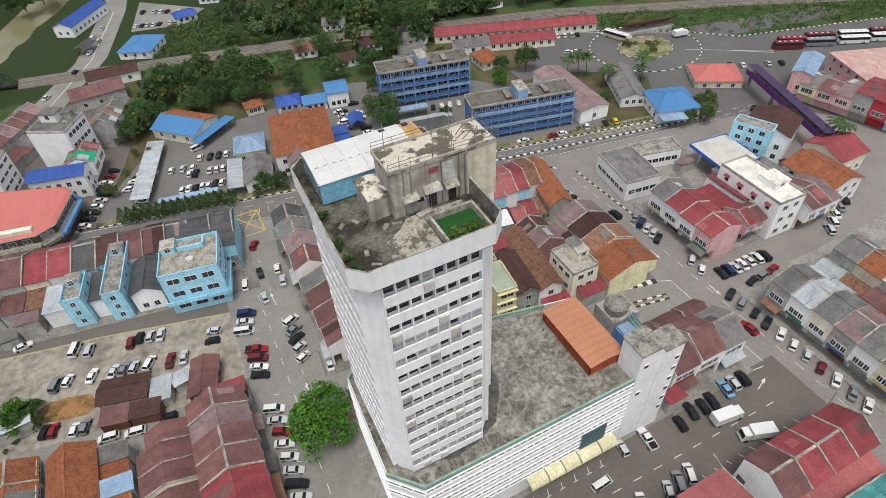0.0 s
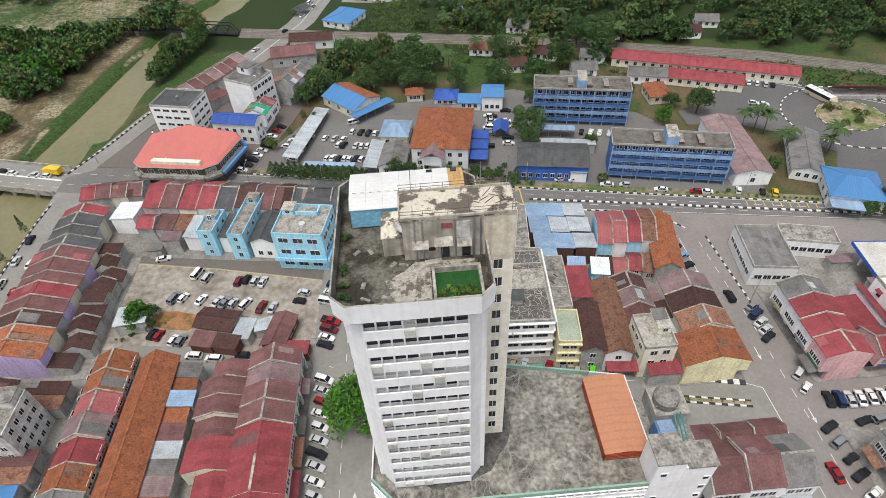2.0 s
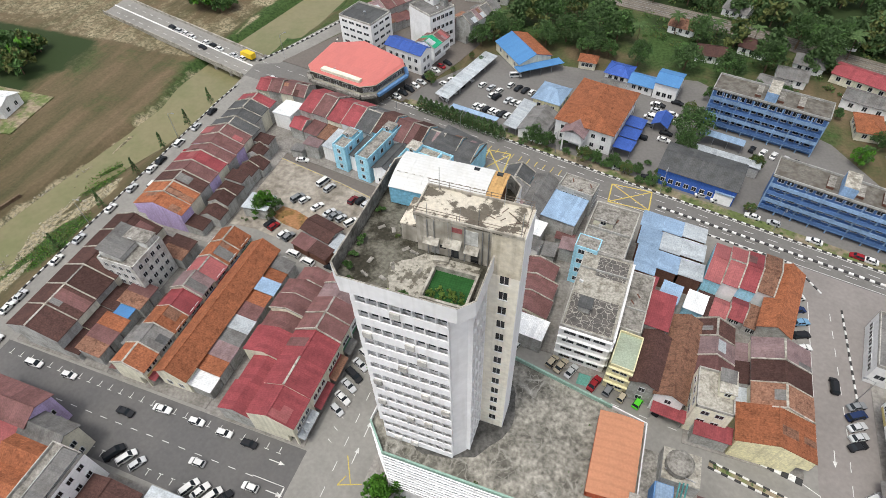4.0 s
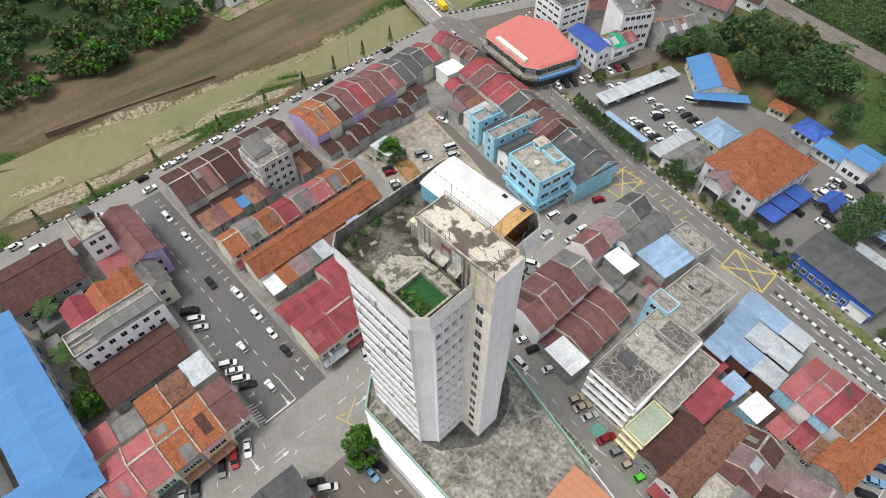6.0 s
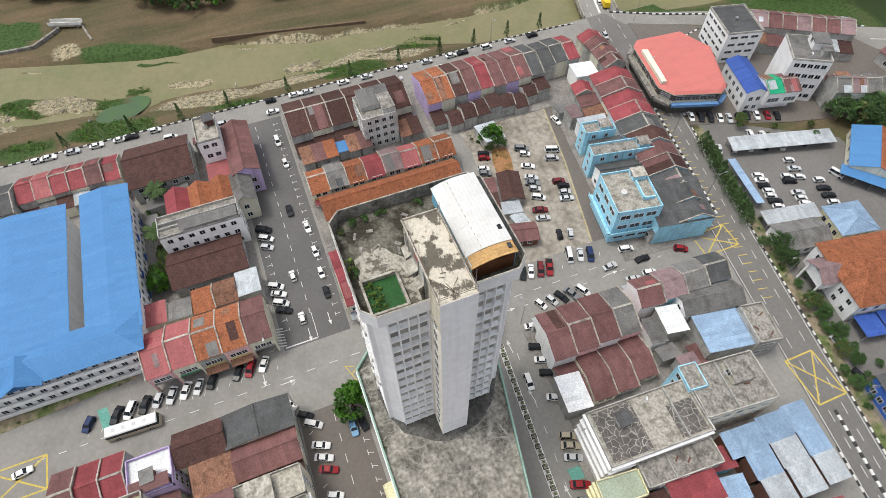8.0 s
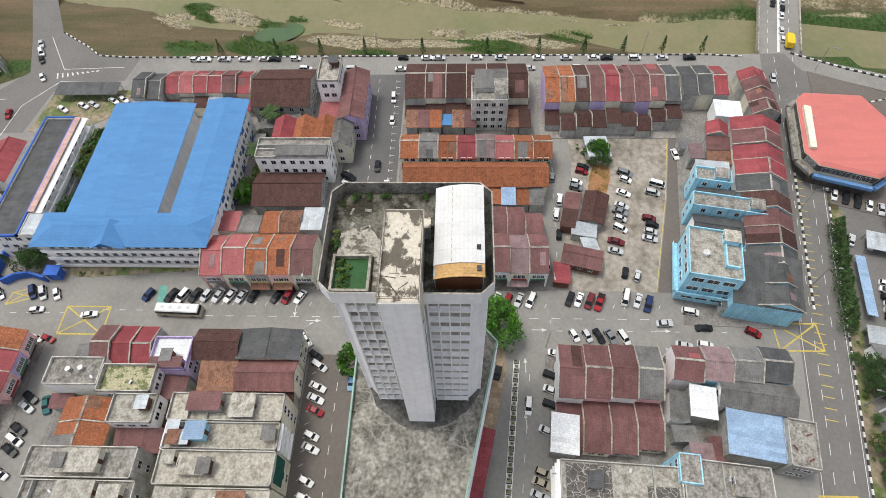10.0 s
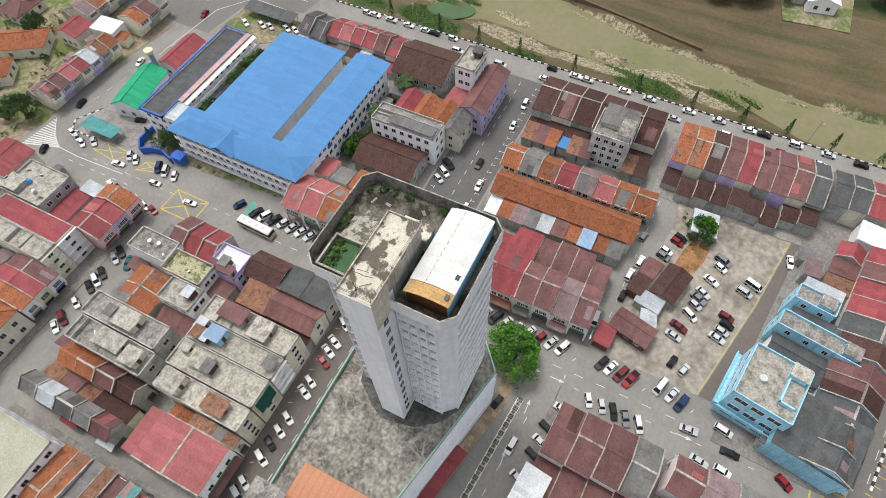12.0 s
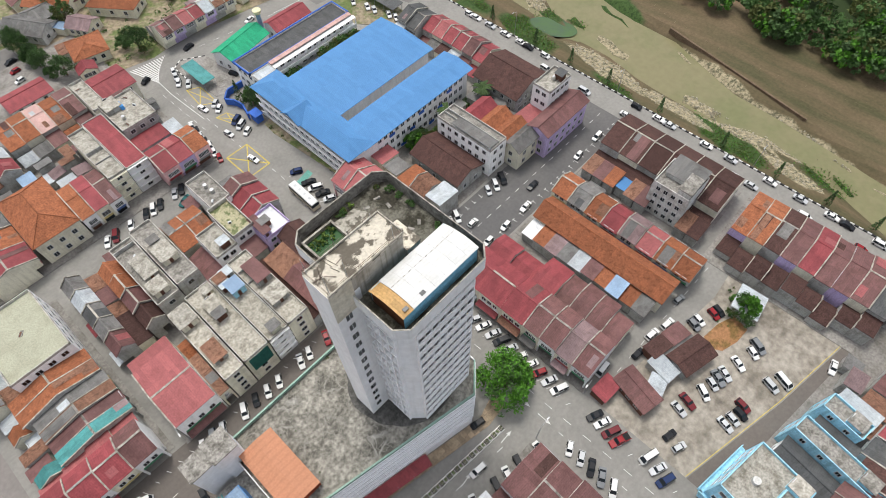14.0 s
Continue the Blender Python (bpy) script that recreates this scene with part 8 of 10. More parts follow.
def flats(rect, h, label, turn):
    """A slab of flats with access balconies in two blues."""
    m, w, d = place(rect, 'S', turn)
    ob = thing("flats", m, label, "apartment block", "blue flats")
    part("wall", Mesh().box(0, w, 1.2, d, 0, h, M_FLAT_A, M_CONC), ob)
    part("roof", Mesh().box(-0.3, w + 0.3, 0.6, d + 0.3, h, h + 0.25, M_FLATROOF), ob, "dark stained concrete roof")
    part("roof_parapet", ring_wall(Mesh(), ((-0.3, 0.6), (w + 0.3, 0.6), (w + 0.3, d + 0.3), (-0.3, d + 0.3)), h + 0.25, h + 0.8, 0.2, WALL['grey']), ob)
    for x in (w * 0.35, w * 0.55, w * 0.72):
        part("tank_box", Mesh().box(x, x + 1.6, 2.5, d - 1.5, h + 0.25, h + 1.0, WALL['brown'], M_CONC), ob)
    part("stair_head", Mesh().box(w * 0.44, w * 0.54, 1.0, d - 1, h + 0.25, h + 3.4, M_FLAT_B, M_CONC_L), ob)
    fl = h / 4.6
    for k in range(4):
        z = h - (k + 1) * fl
        part("balcony", Mesh().box(0, w, 0, 1.2, z - 0.15, z, M_FLAT_B).box(0, w, 0, 0.12, z, z + 0.95, M_FLAT_A if k % 2 else M_FLAT_B), ob)
        windows(ob, (0, 1.195), (w, 1.195), z + 1.0, 14, w=1.4)
        windows(ob, (w, d + 0.005), (0, d + 0.005), z + 1.0, 12, w=1.4)
        windows(ob, (w + 0.005, 1.4), (w + 0.005, d), z + 1.0, 2)
    for i in range(9):
        part("column", shared(("flat_col", round(h)), lambda q: q.box(-0.15, 0.15, 0, 0.3, 0, h, M_FLAT_B)), ob, at=pose(w * i / 8, 0.02, 0))
    return ob


flats((58.6, 80.0, 90.6, 88.5), 10.8, "four-storey slab of flats in two blues with long balconies", -12.9)
flats((42.8, 113.0, 72.8, 122.0), 11.8, "four-storey slab of flats in pale and mid blue", -12.0)
lean((41.9, 106.6, 53.9, 109.6), 3.2, 2.8, 'sky', turn=-12, open_sides=True, name="carport", cat="carport", label="open carport with a pale blue roof")
barn((92.7, 75.4, 102.7, 104.9), 'y', 4.4, 1.2, 'mauve', 'white', turn=-4, label="long low hall with a mauve-grey sheet roof", name="hall", cat="hall")
barn((112.7, 74.5, 120.7, 96.5), 'y', 3.6, 1.2, 'grey', 'white', turn=-24, label="long low hall with a grey sheet roof", name="hall", cat="hall", n=8)
barn((113.5, 61.1, 126.5, 74.1), 'x', 4.4, 2.4, 'blue', 'white', hip=4, turn=-20, name="house", cat="house", label="white house with a blue hip roof")
lean((111.0, 58.4, 118.5, 65.4), 3.6, 3.2, 'sky', turn=-20, open_sides=True, name="canopy", cat="canopy", label="pale blue porch canopy")
barn((139.5, 69.5, 154.5, 81.5), 'x', 3.6, 2.6, 'salmon', 'cream', hip=5, turn=-32, z=-0.9, name="hall", cat="hall", label="hall with a faded red hip roof")
station = barn((78.4, 140.0, 142.4, 148.0), 'x', 3.4, 1.4, 'red', 'cream', turn=-22, name="station_building", cat="station", label="very long railway station under a bright red roof", n=20)
barn((93.7, 130.4, 119.7, 137.9), 'x', 3.2, 1.4, 'red', 'cream', turn=-22, name="station_wing", cat="station", label="station wing under a red roof", n=8)
barn((81.8, 136.1, 94.8, 143.1), 'x', 3.6, 1.4, 'grey', 'white', turn=-15)
barn((83.9, 122.3, 90.9, 131.3), 'y', 3.2, 1.8, 'orange', 'cream', hip=2.5, name="house", cat="house")
lean((145.4, 115.8, 166.4, 120.8), 5.0, 1.2, 'pink', turn=-10, label="long leaning pink hoarding", name="hoarding", cat="hoarding")
for x, y, r in ((38, 152, 'brown'), (52, 160, 'brown'), (63.0, 145.1, 'grey'), (68.8, 154.8, 'grey'), (57.3, 137.5, 'grey'), (28, 168, 'rust'), (80.1, 174.0, 'grey'), (95.3, 177.1, 'brown'), (46, 186, 'grey'), (20, 205, 'sky'), (-8, 232, 'royal'), (6, 250, 'teal'), (112.2, 170.3, 'brown'), (123.4, 179.4, 'grey'), (186.8, 141.3, 'red'), (221.9, 139.5, 'red')):
    barn((x, y, x + 9, y + 7), 'x', 3.0, 1.6, r, 'white', turn=random.uniform(-30, 10), hip=2 if r == 'royal' else 0, name="village_house", cat="house", group="village houses", n=3)
# east corner beyond the side street
barn((155.8, 53.0, 171.2, 58.6), 'x', 9.6, 0.8, 'sky', 'pink', turn=27, name="shop_block", cat="shops", n=4, group="shops by the footbridge", label="narrow pink shop block with a pale blue roof")
for i, (w, r, hh) in enumerate((('yellow', 'grey', 6.4), ('pink', 'maroon', 6.6), ('pink', 'mauve', 7.0), ('grey', 'red', 9.4), ('red', 'red', 9.0), ('sky', 'pink', 7.6))):
    cx0, cy0 = 156.2 + 1.2 * (i + 0.5) + 6.6, 51.7 - 4.9 * (i + 0.5) + 1.6
    shop((cx0 - 6.5, cy0 - 2.5, cx0 + 6.5, cy0 + 2.5), 'W', r, w, eave=hh, rise=1.2, main=0.95, turn=14, group="shops by the footbridge", party=False, n=3)
barn((176.9, 32.8, 213.9, 54.8), 'x', 6.4, 1.4, 'blush', 'pink', turn=-22, hip=9, name="bus_terminal", cat="hall", n=8, label="bus terminal hall under a broad salmon-pink roof")
for i in range(3):
    barn((179 + i * 24, 20 - i * 5, 199 + i * 24, 34 - i * 5), 'x', 8, 1.6, ('red', 'maroon', 'red')[i], ('pink', 'cream', 'white')[i], turn=-20, name="shop_block", cat="shops", n=5, group="shops by the footbridge")


barn((-182.0, 51.0, -166.0, 60.0), 'x', 4.0, 1.4, 'white', 'white', turn=10, z=-0.1, name="depot", cat="building", label="white shed with a pale roof across the river")
lean((-180.0, 47.0, -168.0, 50.4), 3.2, 2.8, 'teal', turn=10, label="low shed with a teal roof across the river")
# ---- sheds that fill the back yards ----
yard_rnd = random.Random(41)
for x0, y0, x1, y1, most in ((-7, -79, 41, -43, 8), (46, -79, 67, -30, 6), (-93, -52, -62, -28, 8), (-93, -9, -71, 25, 4), (-70, -9, -45, 26, 4), (18, 23, 66, 44, 10), (-5, 26, 17, 73, 8), (82, -61, 110, -3, 6), (7, -121, 31, -104, 16), (-9, -131, 44, -90, 6), (-90, 31, -71, 66, 3), (-68, 64, -58, 74, 3), (93, 12, 132, 44, 4)):
    made = 0
    for k in range(260):
        if made >= most:
            break
        w, d = yard_rnd.uniform(2.4, 5.0), yard_rnd.uniform(2.4, 5.0)
        x, y = yard_rnd.uniform(x0, x1 - w), yard_rnd.uniform(y0, y1 - d)
        if all(x + w < a - 0.1 or x > c + 0.1 or y + d < b - 0.1 or y > e + 0.1 for a, b, c, e in FOOT):
            z = yard_rnd.uniform(2.8, 5.2)
            lean((x, y, x + w, y + d), z, z - 0.5, yard_rnd.choice(('rust', 'grey', 'zinc', 'maroon', 'brown', 'mauve', 'dark', 'grey')), front=yard_rnd.choice('NSEW'), group="backyard sheds")
            made += 1

for holder, rest in FARWIN.values():
    tagged(part("glazing", rest, holder), kind="stuff")

# ---- vehicles ----
PAINTS = {'w': ("white", (0.66, 0.66, 0.65)), 's': ("silver", (0.48, 0.49, 0.50)), 'g': ("grey", (0.20, 0.21, 0.22)), 'k': ("black", (0.02, 0.021, 0.024)), 'r': ("red", (0.24, 0.02, 0.025)), 'm': ("maroon", (0.14, 0.025, 0.03)), 'b': ("dark blue", (0.02, 0.035, 0.095)), 't': ("teal", (0.02, 0.10, 0.10)), 'l': ("bright green", (0.10, 0.55, 0.04)), 'y': ("yellow", (0.70, 0.48, 0.03)), 'c': ("light blue", (0.16, 0.30, 0.45)), 'n': ("beige", (0.42, 0.37, 0.28))}
CARPAINT = {}
for key, (word, rgb) in PAINTS.items():
    CARPAINT[key] = surface(word.replace(" ", "_") + "_car_paint", rgb, rough=0.25, stain=0.1, spread=0.03, vary=0.06, bump=0)
M_CARGLASS = surface("car_glass", (0.02, 0.025, 0.03), rough=0.06, stain=0, spread=0, bump=0, vary=0)
# length, width, height, bonnet end, screen top, rear of roof, boot start, boot height
KINDS = {'sedan': (4.4, 1.70, 1.45, 1.15, 1.75, 3.25, 3.85, 0.98), 'hatch': (3.75, 1.66, 1.52, 0.85, 1.45, 3.35, 3.68, 1.0), 'mpv': (4.5, 1.75, 1.70, 0.8, 1.5, 4.15, 4.42, 1.05), 'van': (4.6, 1.72, 1.95, 0.25, 0.95, 4.45, 4.55, 1.1), 'pickup': (5.0, 1.78, 1.72, 1.25, 1.85, 3.05, 3.35, 1.05)}


def car_body(m, kind, paint):
    L, W, H, hood, scr, rear, boot, bh = KINDS[kind]
    y = W / 2
    belt = 0.92 if kind != 'van' else 1.05
    side = ((0.0, 0.35), (0.15, 0.24), (L - 0.15, 0.24), (L, 0.4), (L - 0.04, bh - 0.08), (boot, bh), (hood, belt), (0.12, 0.72), (0.0, 0.62))
    # lower body, a little narrower at the bumpers
    def ring(sx, inset):
        return [(x - L / 2, sx * (y - inset - (0.12 if x < 0.2 or x > L - 0.2 else 0)), z) for x, z in side]
    m.solid(ring(1, 0.0), ring(-1, 0.0), paint)
    # roof over the glass house
    t = y - 0.22
    m.solid([(scr - L / 2, -t, H - 0.07), (rear - L / 2, -t, H - 0.07), (rear - L / 2, t, H - 0.07), (scr - L / 2, t, H - 0.07)], [(scr + 0.12 - L / 2, -t + 0.08, H), (rear - 0.1 - L / 2, -t + 0.08, H), (rear - 0.1 - L / 2, t - 0.08, H), (scr + 0.12 - L / 2, t - 0.08, H)], paint)
    for s in (-1, 1):
        for x0, x1, z1 in ((hood, scr, H - 0.06), ((scr + rear) / 2, (scr + rear) / 2, H - 0.06), (boot, rear, H - 0.06)):
            m.tube((x0 - L / 2, s * (y - 0.05), belt), (x1 - L / 2, s * (t + 0.02), z1), 0.045, 0.045, paint, 4)
        m.box(-L / 2 + scr - 0.1, -L / 2 + scr + 0.1, s * y - 0.1 + (0.02 if s > 0 else -0.0), s * y + 0.08, belt, belt + 0.14, paint)
    if kind == 'pickup':
        m.box(L / 2 - 1.5, L / 2 - 0.08, -y + 0.14, y - 0.14, bh, bh + 0.03, M_RUBBER)
        for s in (-1, 1):
            m.box(L / 2 - 1.6, L / 2, s * (y - 0.06) - 0.06, s * (y - 0.06) + 0.06, bh - 0.05, bh + 0.2, paint)


def car_glass(m, kind):
    L, W, H, hood, scr, rear, boot, bh = KINDS[kind]
    y, t = W / 2 - 0.06, W / 2 - 0.22
    belt = 0.92 if kind != 'van' else 1.05
    m.solid([(hood + 0.05 - L / 2, -y, belt - 0.03), (boot - 0.05 - L / 2, -y, bh - 0.03), (boot - 0.05 - L / 2, y, bh - 0.03), (hood + 0.05 - L / 2, y, belt - 0.03)], [(scr - L / 2, -t, H - 0.05), (rear - L / 2, -t, H - 0.05), (rear - L / 2, t, H - 0.05), (scr - L / 2, t, H - 0.05)], M_CARGLASS)


def wheel(m):
    m.tube((0, -0.1, 0), (0, 0.1, 0), 0.31, 0.31, M_RUBBER, 12).tube((0, -0.115, 0), (0, 0.115, 0), 0.18, 0.18, M_METAL, 8)


def make_car(kind, key, near):
    L, W = KINDS[kind][:2]
    ob = thing("car" if kind != 'pickup' else "pickup_truck", pose(0, 0, 0), "%s %s" % (PAINTS[key][0], {'sedan': "saloon car parked in the street", 'hatch': "small hatchback car parked in the street", 'mpv': "people carrier parked in the street", 'van': "small van parked at the kerb", 'pickup': "pickup truck with an open bed"}[kind]), "car" if kind != 'pickup' else "pickup truck", "parked vehicles")
    part("body", shared(("body", kind, key), lambda m: car_body(m, kind, CARPAINT[key])), ob)
    part("glass", shared(("glass", kind), lambda m: car_glass(m, kind)), ob)
    spots = [(x, s * (W / 2 - 0.1)) for x in (-L / 2 + 0.75, L / 2 - 0.75) for s in (-1, 1)]
    if near:
        for x, y in spots:
            part("wheel", shared(("wheel",), wheel), ob, at=pose(x, y, 0.31))
    else:
        w = Mesh()
        for x, y in spots:
            w.tube((x, y - 0.1, 0.31), (x, y + 0.1, 0.31), 0.31, 0.31, M_RUBBER, 10)
        tagged(part("wheel_set", CACHE.setdefault(("wheel_set", kind), w.make("wheel_set")), ob), kind="stuff")
    return ob


FIRST = {}
MIX = ('sedan', 'hatch', 'sedan', 'mpv', 'sedan', 'hatch')
rnd = random.Random(7)


def car(x, y, heading, key, kind=None, z=0.03):
    kind = kind or rnd.choice(MIX)
    m = pose(x, y, z, 0, 0, heading + 180 + rnd.uniform(-2, 2)) @ Matrix.Diagonal((0.93, 0.93, 0.93, 1))
    near = x * x + y * y < 60 ** 2
    k = (kind, key, near)
    if k not in FIRST:
        FIRST[k] = make_car(*k)
        FIRST[k].matrix_basis = m
        return FIRST[k]
    return copy_thing(FIRST[k], m)


def cars(x0, y0, x1, y1, keys, heading, z=0.03, kind=None):
    """Cars at even steps along a line; a dot leaves a gap."""
    n = len(keys)
    for i, k in enumerate(keys):
        if k != '.':
            f = i / (n - 1) if n > 1 else 0
            car(x0 + (x1 - x0) * f + rnd.uniform(-0.15, 0.15), y0 + (y1 - y0) * f + rnd.uniform(-0.15, 0.15), heading, k, kind, z)


# street before the school and the terrace
cars(-20.2, -67.4, -20.0, -31.4, "b.kwksswsk.krw", -28)
cars(-19.8, -2.0, -19.7, 22.6, "swskswwrsw", -25)
cars(-20.0, 31.4, -19.4, 36.0, "kwm", -22)
car(-19.2, 38.2, -22, 'r', 'pickup')
car(-20.4, 44.3, -18, 'w', 'van')
cars(-19.8, 46.9, -18.8, 49.3, "sb", -22)
cars(-10.8, 31.7, -10.6, 42.4, "wskgw", 25)
cars(-8.9, 55.2, -8.9, 60.0, "sw", 80)
cars(-16.9, 58.2, -19.0, 64.0, "w.", 80)
car(-14.0, 52.0, 92, 's')
car(-13.0, 60.5, 92, 'k')
car(-12.0, 71.0, 60, 'r')
# planted street
car(-6.6, 27.3, 78, 'w')
cars(-1.4, 26.0, 4.9, 25.4, "kwk", 68)
car(10.2, 24.2, 68, 'w')
car(5.0, 20.6, -5, 'w', 'mpv')
cars(18.3, 22.8, 22.4, 21.6, "nns", 68)
cars(27.4, 20.6, 33.2, 19.6, "rgn", 68)
car(36.4, 19.3, 68, 'l', 'hatch')
car(40.2, 18.9, 66, 'k')
car(47.4, 17.5, 66, 'w')
car(-2.0, 14.4, -12, 'k')
# street before the podium
cars(1.6, -24.2, 14.4, -23.8, "wwr.ww", 65)
cars(20.6, -23.8, 29.6, -24.2, "wwkw", 65)
cars(35.0, -24.2, 40.2, -24.0, "sgw", 65)
car(-9.2, -28.2, 40, 'w')
cars(-5.6, -25.4, -3.2, -24.6, "kw", 55)
car(38.2, -15.6, 85, 'w', 'pickup')
car(33.2, -15.0, 85, 's')
car(45.4, -16.2, 82, 'k')
cars(49.0, -15.2, 53.8, -15.4, "kkk", 80)
cars(57.8, -14.7, 62.4, -14.5, "csk", 80)
car(26.0, -18.4, 2, 'w', 'van')
car(0.5, -17.0, 0, 'c')
cars(-1.6, -15.4, 0.6, -15.0, "kk", 12)
# dark side street
cars(-56.2, -23.8, -50.8, -24.2, "kws", 60)
cars(-38.6, -24.6, -31.4, -24.2, "wwwk", 62)
car(-86.4, -13.8, 4, 'w')
car(-77.0, -13.6, 4, 'w')
car(-53.2, -13.4, 2, 'w')
car(-45.0, -13.4, 2, 'w')
car(-38.4, -13.6, 2, 'w')
car(-32.6, -13.8, 2, 'k')
car(-40.0, -20.2, 180, 'w')
car(-28.0, -20.8, 180, 'w')
car(-60.0, -16.4, 0, 'k')
# river road
cars(-103.8, -78, -103.9, -46, "ww.s.w.wk.w", 90)
cars(-103.9, -12, -103.9, 22, "k.ws..w.s.", 90)
cars(-103.6, 30, -103.2, 76, "w.s.wk.w.s.k", 90)
cars(-99.2, -42, -98.8, 66, "w..s..w...k..ws..w..r.w", 90)
# the lot
for x, y, hd, kk, kd in ((-53.8, 57.3, 70, 'w', 'van'), (-51.1, 55.7, 70, 's', 'mpv'), (-42.9, 53.4, 75, 'm', 'hatch'), (-41.0, 53.9, 75, 'k', 'hatch'), (-38.9, 53.2, 75, 's', None), (-36.8, 52.6, 75, 's', None), (-26.3, 47.9, 160, 's', None), (-27.1, 45.2, 165, 'k', 'hatch'), (-57.6, 49.5, 66, 'g', None), (-55.4, 49.4, 64, 'w', None), (-50.9, 48.2, 64, 'w', None), (-46.8, 47.2, 64, 's', None), (-44.9, 46.6, 64, 'g', None), (-42.9, 46.3, 64, 's', 'hatch'), (-39.9, 45.8, 60, 'w', None), (-35.9, 44.3, 72, 'm', None), (-33.2, 43.8, 75, 's', None), (-59.7, 38.7, 70, 'k', 'hatch'), (-58.2, 38.2, 70, 'r', 'hatch'), (-54.5, 36.5, 70, 'w', None), (-52.7, 36.2, 70, 'g', 'hatch'), (-64.1, 63.9, 10, 'w', None), (-48.8, 31.6, 172, 'w', 'mpv'), (-44.2, 30.4, 172, 'w', None)):
    car(x, y, hd, kk, kd, 0.04)
car(-38.0, 30.6, 172, 'k')
car(-56.2, 30.3, 170, 'g')
car(-29.5, 26.9, 0, 'w', 'van')
# institution yard
cars(-24.6, 104.4, -13.6, 102.4, "wwkwwkw", 68)
cars(-17.0, 118.6, -7.0, 116.0, "wkkws", 70)
car(-17.2, 124.6, 20, 'w', 'van')
cars(-38.4, 113.0, -30.0, 125.0, "wwwwk", 160)
cars(32.6, 105.0, 34.6, 125.0, "wk.ww.k", -10)
cars(26.5, 104, 28.5, 122, "k.gw.w", 170)
cars(44.6, 84.6, 48.6, 83.8, "ww", 10)
cars(56.6, 108.4, 68.1, 105.7, "kwwsk", 68)
car(58.0, 104.0, 70, 'k')
cars(57.0, 80.4, 62.0, 79.6, "ws", 168)
car(71.2, 76.2, 168, 'w')
cars(80.3, 74.2, 83.0, 73.7, "rw", 168)
cars(92.0, 73.1, 101.4, 71.0, "w.ky", 66)
cars(-50.4, 101.4, -44.6, 114.0, "wkkwsk", -20)
cars(-45.0, 117.0, -41.5, 125.0, "kwrk", -20)
# side street and the east
cars(76.4, 32.1, 76.1, 23.4, "gbssk", 30)
cars(77.6, 14.1, 77.1, 10.8, "sw", 40)
cars(80.0, 7.7, 92.7, 7.1, "kbswwwk", 80)
cars(66.6, 56.6, 67.2, 42.9, "wbckw", 25)
car(72.8, 35.6, 90, 'k')
car(73.1, -6.5, 92, 'r')
cars(77.2, 2.1, 77.7, -29.6, "kgkkwwsmwgw", 25)
cars(84.3, 2.7, 90.9, 3.1, "kgr", 10)
cars(113.2, 5.9, 126.1, 11.5, "swwgk", 60)
# south: market street
for x, y, q, k in ((-18.4, -122.3, 55, 'w'), (-20.2, -119.6, 55, 's'), (-20.2, -127.8, 70, 'w'), (-19.4, -125.2, 60, 's'), (-17.0, -107.2, 100, 'w'), (-20.6, -106.2, 35, 's'), (-20.2, -103.6, 35, 'w'), (-20.8, -95.9, 25, 'b'), (-20.6, -93.3, 25, 's'), (-20.3, -89.8, 25, 'w'), (-16.1, -93.0, 100, 'w'), (-11.9, -130.7, 20, 'k'), (-32.4, -113.0, 110, 'k')):
    car(x, y, q, k)
car(-15.0, -80.0, 100, 'w')
cars(-10.6, -103.5, -8.9, -87.4, "wkskwwr", 70)
cars(12.5, -171.0, 14.5, -160.0, "k.r.w", 10, 0.11)
cars(4.6, -85.8, 27.0, -85.2, "ks.kwk.w.mw", 60)
car(6.3, -81.6, 20, 't')
cars(-82.0, -112.0, -86.0, -95.0, "w.ws.ww", 60, 0.14)
cars(-96.0, -124.0, -112.0, -131.0, "w.kws", 30)
cars(-80.0, -128.0, -74.0, -127.0, "r.", 10)
cars(-52.0, -131.0, -30.0, -134.4, "w...k", 10)
cars(-21.5, 111.5, -8.0, 108.8, "wk.swwkw", 70)
cars(-26.0, 116.0, -20.0, 114.6, "wsw", 70)
cars(22.0, 88.5, 30.0, 86.8, "s.k", 10)
cars(36.0, 103.0, 44.0, 101.5, "kw.w", 70)
cars(28.6, 116.0, 30.6, 128.0, "wsk.w", -10)
# the far car parks
cars(-24.0, 240.0, -8.0, 234.0, "wkswk.ws", 60)
cars(-20.0, 256.0, -2.0, 246.0, "k.swk.wk", 60)
cars(-44.0, 232.0, -38.0, 246.0, "ww.s", 70)
cars(-50.0, 205.0, -40.0, 232.0, "k..w.s", 65)
cars(142.7, 55.1, 151.3, 47.3, "kwks", 30)
cars(158.3, 79.5, 174.5, 71.5, "kw.sk", 60)
cars(-36.8, 101.0, -31.4, 118.0, "swwkw", 150)
# the bridge and the river crossing
cars(-112.0, 106.2, -150.0, 117.0, "ws.wkw.wwsk", 164)
car(-130.0, 108.4, -16, 'k')
cars(-94.0, 98.4, -78.0, 95.2, "s.k", -10)
cars(-60.0, 188.0, -72.0, 170.0, "w.kw", 58)
cars(115.1, 135.0, 129.9, 128.5, "wkkwwsk", 70)
cars(117.9, 117.9, 120.7, 116.9, "ww", -15)

